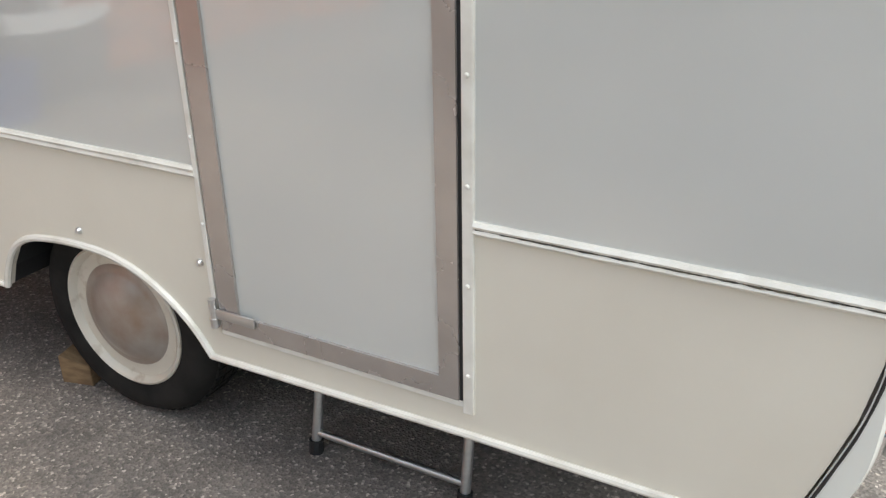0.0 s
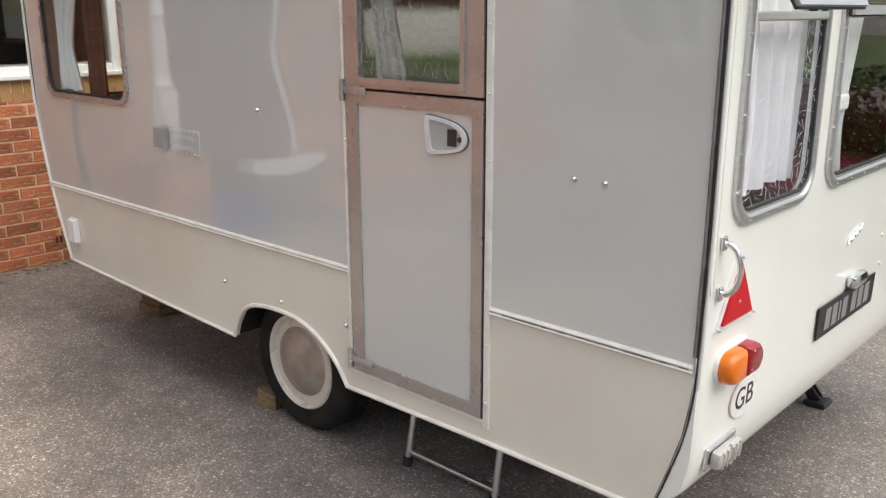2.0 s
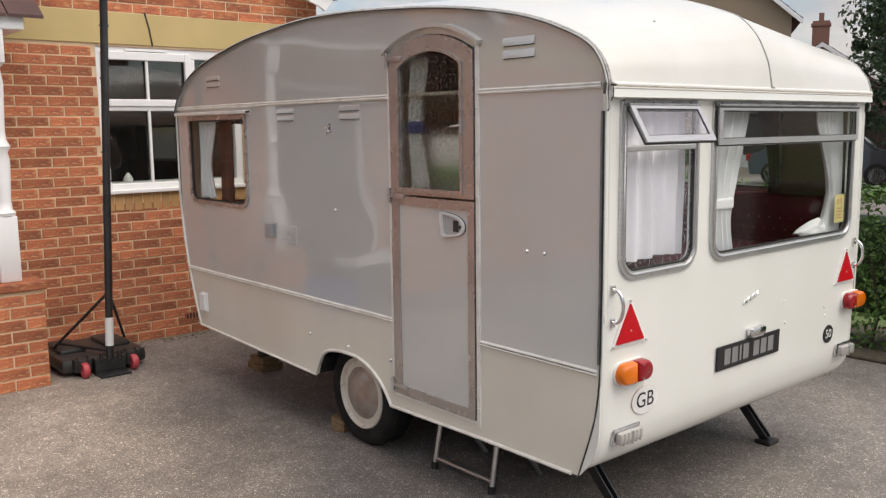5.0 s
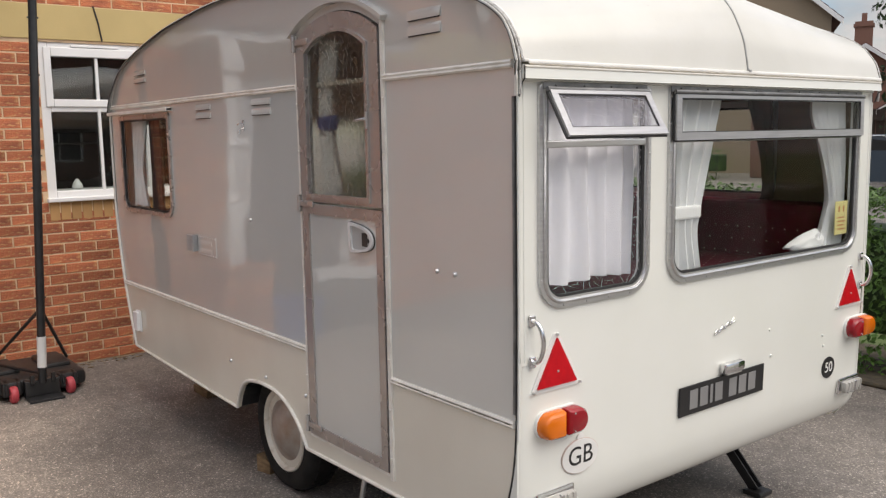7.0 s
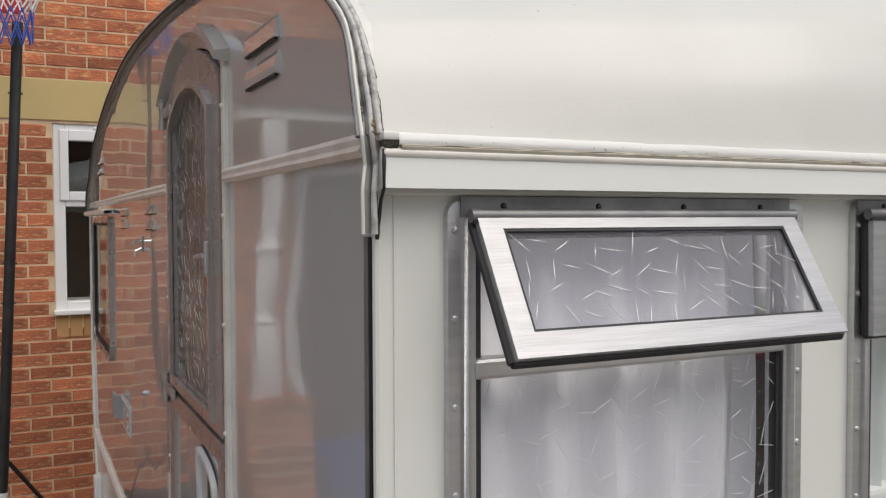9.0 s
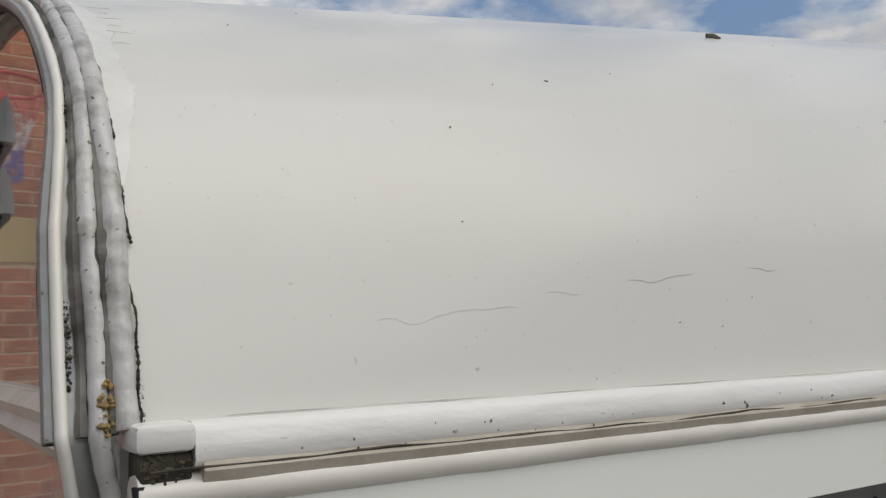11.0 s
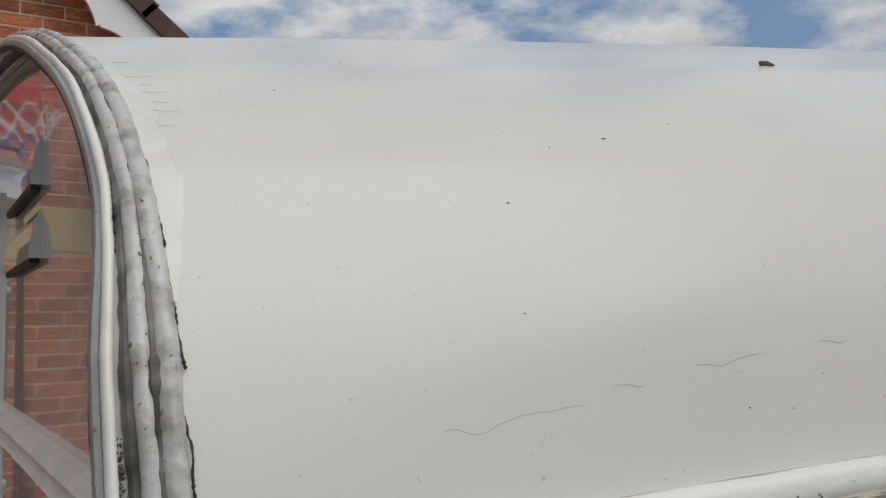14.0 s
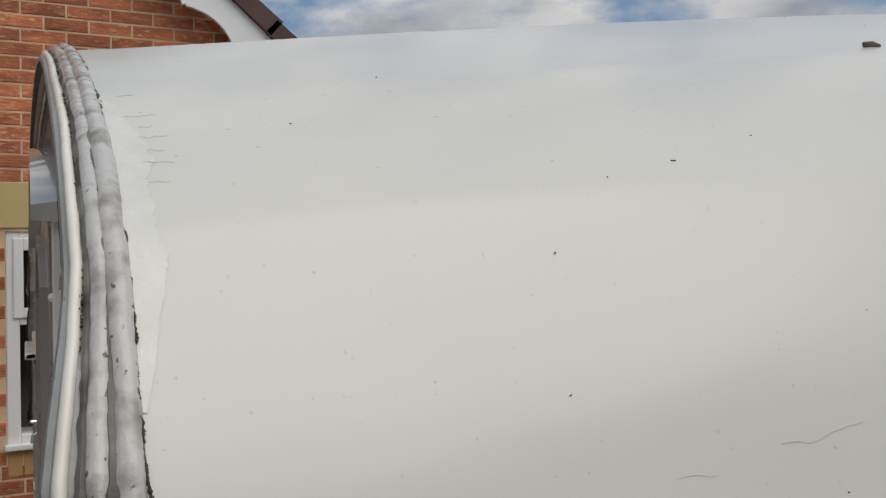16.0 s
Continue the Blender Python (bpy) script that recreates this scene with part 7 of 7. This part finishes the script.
def tree(name, at, height, crown_z, radii, n, leaf_mat, size, seed, label):
    """Tapered trunk, forking limbs and a crown of loose leaf clumps."""
    rng = random.Random(seed)
    e = thing(name, at, label, "tree", "trees round the street")
    bm = bmesh.new()
    lean = Vector((rng.uniform(-0.2, 0.2), rng.uniform(-0.2, 0.2), 0))
    pts = [Vector((0, 0, 0)) + lean * (k / 6) ** 2 + Vector((0, 0, height * 0.75 * k / 6)) for k in range(7)]
    for a, b, k in zip(pts, pts[1:], range(6)):
        sweep(bm, [a, b], ring(0.13 * (1 - k / 8) * height / 5, 8), (1, 0, 0), cap=False)
    part("trunk", bm, BARK, e, "", True)
    clumps = []
    for k in range(16):
        a = k * 2.4 + rng.uniform(-0.3, 0.3)
        h = crown_z + (height - crown_z) * (0.1 + 0.85 * k / 16)
        rr = math.sin(math.pi * (0.15 + 0.8 * (h - crown_z) / (height - crown_z)))
        tip = Vector((radii * rr * math.cos(a), radii * rr * math.sin(a), h))
        root = Vector((0, 0, max(crown_z * 0.7, h - radii * 0.6)))
        mid = (root + tip) / 2 + Vector((0, 0, 0.12))
        part("limb", tube(bmesh.new(), [root, mid, tip], 0.03 * height / 5, 6), BARK, e)
        for _ in range(5):
            c = tip * 0.75 + root * 0.25 + Vector((rng.gauss(0, 0.3), rng.gauss(0, 0.3), rng.gauss(0, 0.22))) * radii
            clumps.append((c, radii * rng.uniform(0.16, 0.34)))
    bm = bmesh.new()

    def spot(r):
        c, q = r.choice(clumps)
        v = Vector((r.gauss(0, 1), r.gauss(0, 1), r.gauss(0, 1))).normalized()
        return c + Vector((v.x, v.y, v.z * 0.75)) * q * r.random() ** 0.4, v
    leaves(bm, n, spot, size, rng)
    tagged(part("crown", bm, leaf_mat, e), kind="stuff")


tree("tree", (-1.9, 12.5, 0), 6.2, 2.2, 2.4, 42000, LEAF_DARK, 0.05, 31, "dark leafy tree overhanging the street")
tree("tree", (-6.2, 18.3, 0), 5.8, 1.2, 1.15, 14000, LEAF_DARK, 0.06, 37, "dark leafy tree overhanging the street")
tree("tree", (-8.3, 24.6, 0), 5.2, 0.9, 1.9, 5000, LEAF_DARK, 0.11, 32, "dark evergreen tree by the fence")
tree("tree", (-5.2, 24.0, 0), 6.0, 0.7, 2.4, 5000, LEAF_DARK, 0.12, 33, "dark evergreen tree by the fence")
tree("tree", (-4.0, 33.0, 0), 9.5, 2.0, 4.0, 6000, LEAF_DARK, 0.2, 34, "tall tree behind the fence")
# two trees and two houses, out of view, added to fill the reflections
tree("tree", (4.5, -13.0, 0), 7.5, 2.0, 3.2, 5000, LEAF_DARK, 0.16, 35, "unseen leafy green tree added for reflections")
tree("tree", (-3.0, -15.0, 0), 8.0, 1.6, 3.4, 5000, LEAF_DARK, 0.16, 36, "unseen leafy green tree added for reflections")
brick_house("far_house", (-5.5, -13.0, 0), 178, 7.0, 8.0, 4.9, 7.4, FARBUFF, "unseen buff brick house added for reflections", windows=((-1.8, 1.0, 1.4, 1.2), (1.8, 1.0, 1.4, 1.2), (-1.8, 3.4, 1.4, 1.1), (1.8, 3.4, 1.4, 1.1)))
brick_house("far_house", (17.0, 1.0, 0), -90, 15.0, 8.0, 4.6, 6.6, FARBRICK, "unseen long red brick house added for reflections", windows=((-4.5, 1.0, 1.4, 1.2), (0.0, 1.0, 1.4, 1.2), (4.5, 1.0, 1.4, 1.2), (-2.0, 3.2, 1.2, 1.0), (2.0, 3.2, 1.2, 1.0)))
hedge(-18.5, -15.6, 23.6, 24.4, 1.0, 2500, random.Random(41), "green shrub border before the far house")

# ---- bricks of the house wall and pier ----
def brick_mesh(length, h=0.065, depth=0.016, ch=0.003):
    bm = bmesh.new()
    b = [bm.verts.new((-depth, y, z)) for y, z in ((0, 0), (length, 0), (length, h), (0, h))]
    m = [bm.verts.new((-ch, y, z)) for y, z in ((0, 0), (length, 0), (length, h), (0, h))]
    f = [bm.verts.new((0, y, z)) for y, z in ((ch, ch), (length - ch, ch), (length - ch, h - ch), (ch, h - ch))]
    for p, q in ((b, m), (m, f)):
        for k in range(4):
            bm.faces.new((p[k], p[(k + 1) % 4], q[(k + 1) % 4], q[k]))
    bm.faces.new(f)
    bmesh.ops.recalc_face_normals(bm, faces=bm.faces)
    me = bpy.data.meshes.new("brick")
    bm.to_mesh(me)
    bm.free()
    return me


cache = {}
rest_v, rest_f = [], []
rng = random.Random(77)


def lay(y, z, length, single):
    key = round(length, 3)
    if key not in cache:
        cache[key] = brick_mesh(key)
        cache[key].materials.append(BRICK)
    me = cache[key]
    dx = rng.uniform(-0.0015, 0.0025)
    if single:
        ob = new("brick", me)
        ob.parent = wall
        ob.location = (HX + dx, y, z)
        ob.rotation_euler = (rng.uniform(-0.004, 0.004), 0, 0)
        return
    n0 = len(rest_v)
    rest_v.extend([(v.co.x + HX + dx, v.co.y + y, v.co.z + z) for v in me.vertices])
    rest_f.extend([[n0 + i for i in p.vertices] for p in me.polygons])


def gable_limit(z):
    if z < 2.80:
        return -6.0, 1.85
    (ya, za), (yb, zb) = GABLE
    t = (za - (z + 0.16)) / (za - zb)
    half = max(0.0, (yb - ya) * t - 0.02)
    return (-6.0 if z < 2.84 else ya - half), min(1.85, ya + half)


row = 0
z = 0.008
while z < 5.3:
    if not (2.28 < z < 2.585):
        lo, hi = gable_limit(z)
        spans = [(lo, hi)]
        if HW[2] - 0.15 < z < HW[3]:
            spans = [(lo, HW[0] - 0.004), (HW[1] + 0.004, hi)]
        for a, b in spans:
            start = -6.0 + (0.1125 if row % 2 else 0.0)
            k = 0
            y = start
            while y < b:
                y0_, y1_ = max(y, a), min(y + 0.215, b)
                if y1_ - y0_ > 0.03:
                    lay(y0_, z, y1_ - y0_, -0.95 < y0_ < 0.95 and z < 2.3)
                y += 0.225
    row += 1
    z += 0.075
    if 2.27 < z < 2.585:
        z = 2.596
me = bpy.data.meshes.new("bricks_rest")
me.from_pydata(rest_v, [], rest_f)
me.materials.append(BRICK_ALL)
ob = new("bricks_rest", me)
ob.parent = wall
tagged(ob, "red bricks", kind="stuff")
me_pier = {}
for row in range(8):
    z = 0.006 + row * 0.08
    for face in (0, 1):
        for k in range(2):
            L = 0.21 if (k + row + face) % 2 else 0.115
            key = ("p", L)
            if key not in me_pier:
                me_pier[key] = brick_mesh(L, 0.068)
                me_pier[key].materials.append(BRICK)
            off = 0 if k == 0 else (0.125 if (row + face) % 2 == 0 else 0.22)
            ob = new("brick", me_pier[key])
            ob.parent = pier
            if face == 0:
                ob.location = (-4.02 + 0.004, -1.17 + off, z)
            else:
                ob.rotation_euler = (0, 0, radians(90))
                ob.location = (-4.025 - off, -0.835 + 0.004, z)

ab = thing("air_brick", (HX, 0.47, 0.118), "dark red slotted air brick low in the wall", "air brick")
ab.parent = None
sub("body", boxes(((-0.02, 0.0, 0.0), (0.004, 0.215, 0.065)), bevel=0.002), BRICK, ab)
# slots are not cut: near-black blocks paint their shade
for i in range(7):
    sub("slot", boxes(((0.003, 0.014 + i * 0.028, 0.010), (0.0052, 0.028 + i * 0.028, 0.055))), DARK_INSIDE, ab)
bm = bmesh.new()
r = random.Random(9)
for _ in range(260):
    p = Vector((HX + 0.02 + abs(r.gauss(0, 0.07)), r.uniform(-0.95, 1.7), 0.004))
    q = r.uniform(0.004, 0.014)
    bmesh.ops.create_icosphere(bm, subdivisions=1, radius=q, matrix=Matrix.Translation(p) @ pose(0, 0, 0, 0, 0, r.uniform(0, 180)) @ Matrix.Diagonal((1.4, 0.8, 0.45, 1)))
tagged(part("wall_foot_debris", bm, mat("leaf_litter", (0.22, 0.16, 0.10), 0.9, island=0.6)), "dry leaf litter and grit along the wall foot", "debris", kind="stuff")

for ob in bpy.data.objects:
    if ob.name.split(".")[0] in ("frame_screws", "jamb_screws", "screws", "lens_screws", "rivets", "print_bars", "pole_bolts", "rust_spots", "blanking_plugs"):
        ob["kind"] = "stuff"
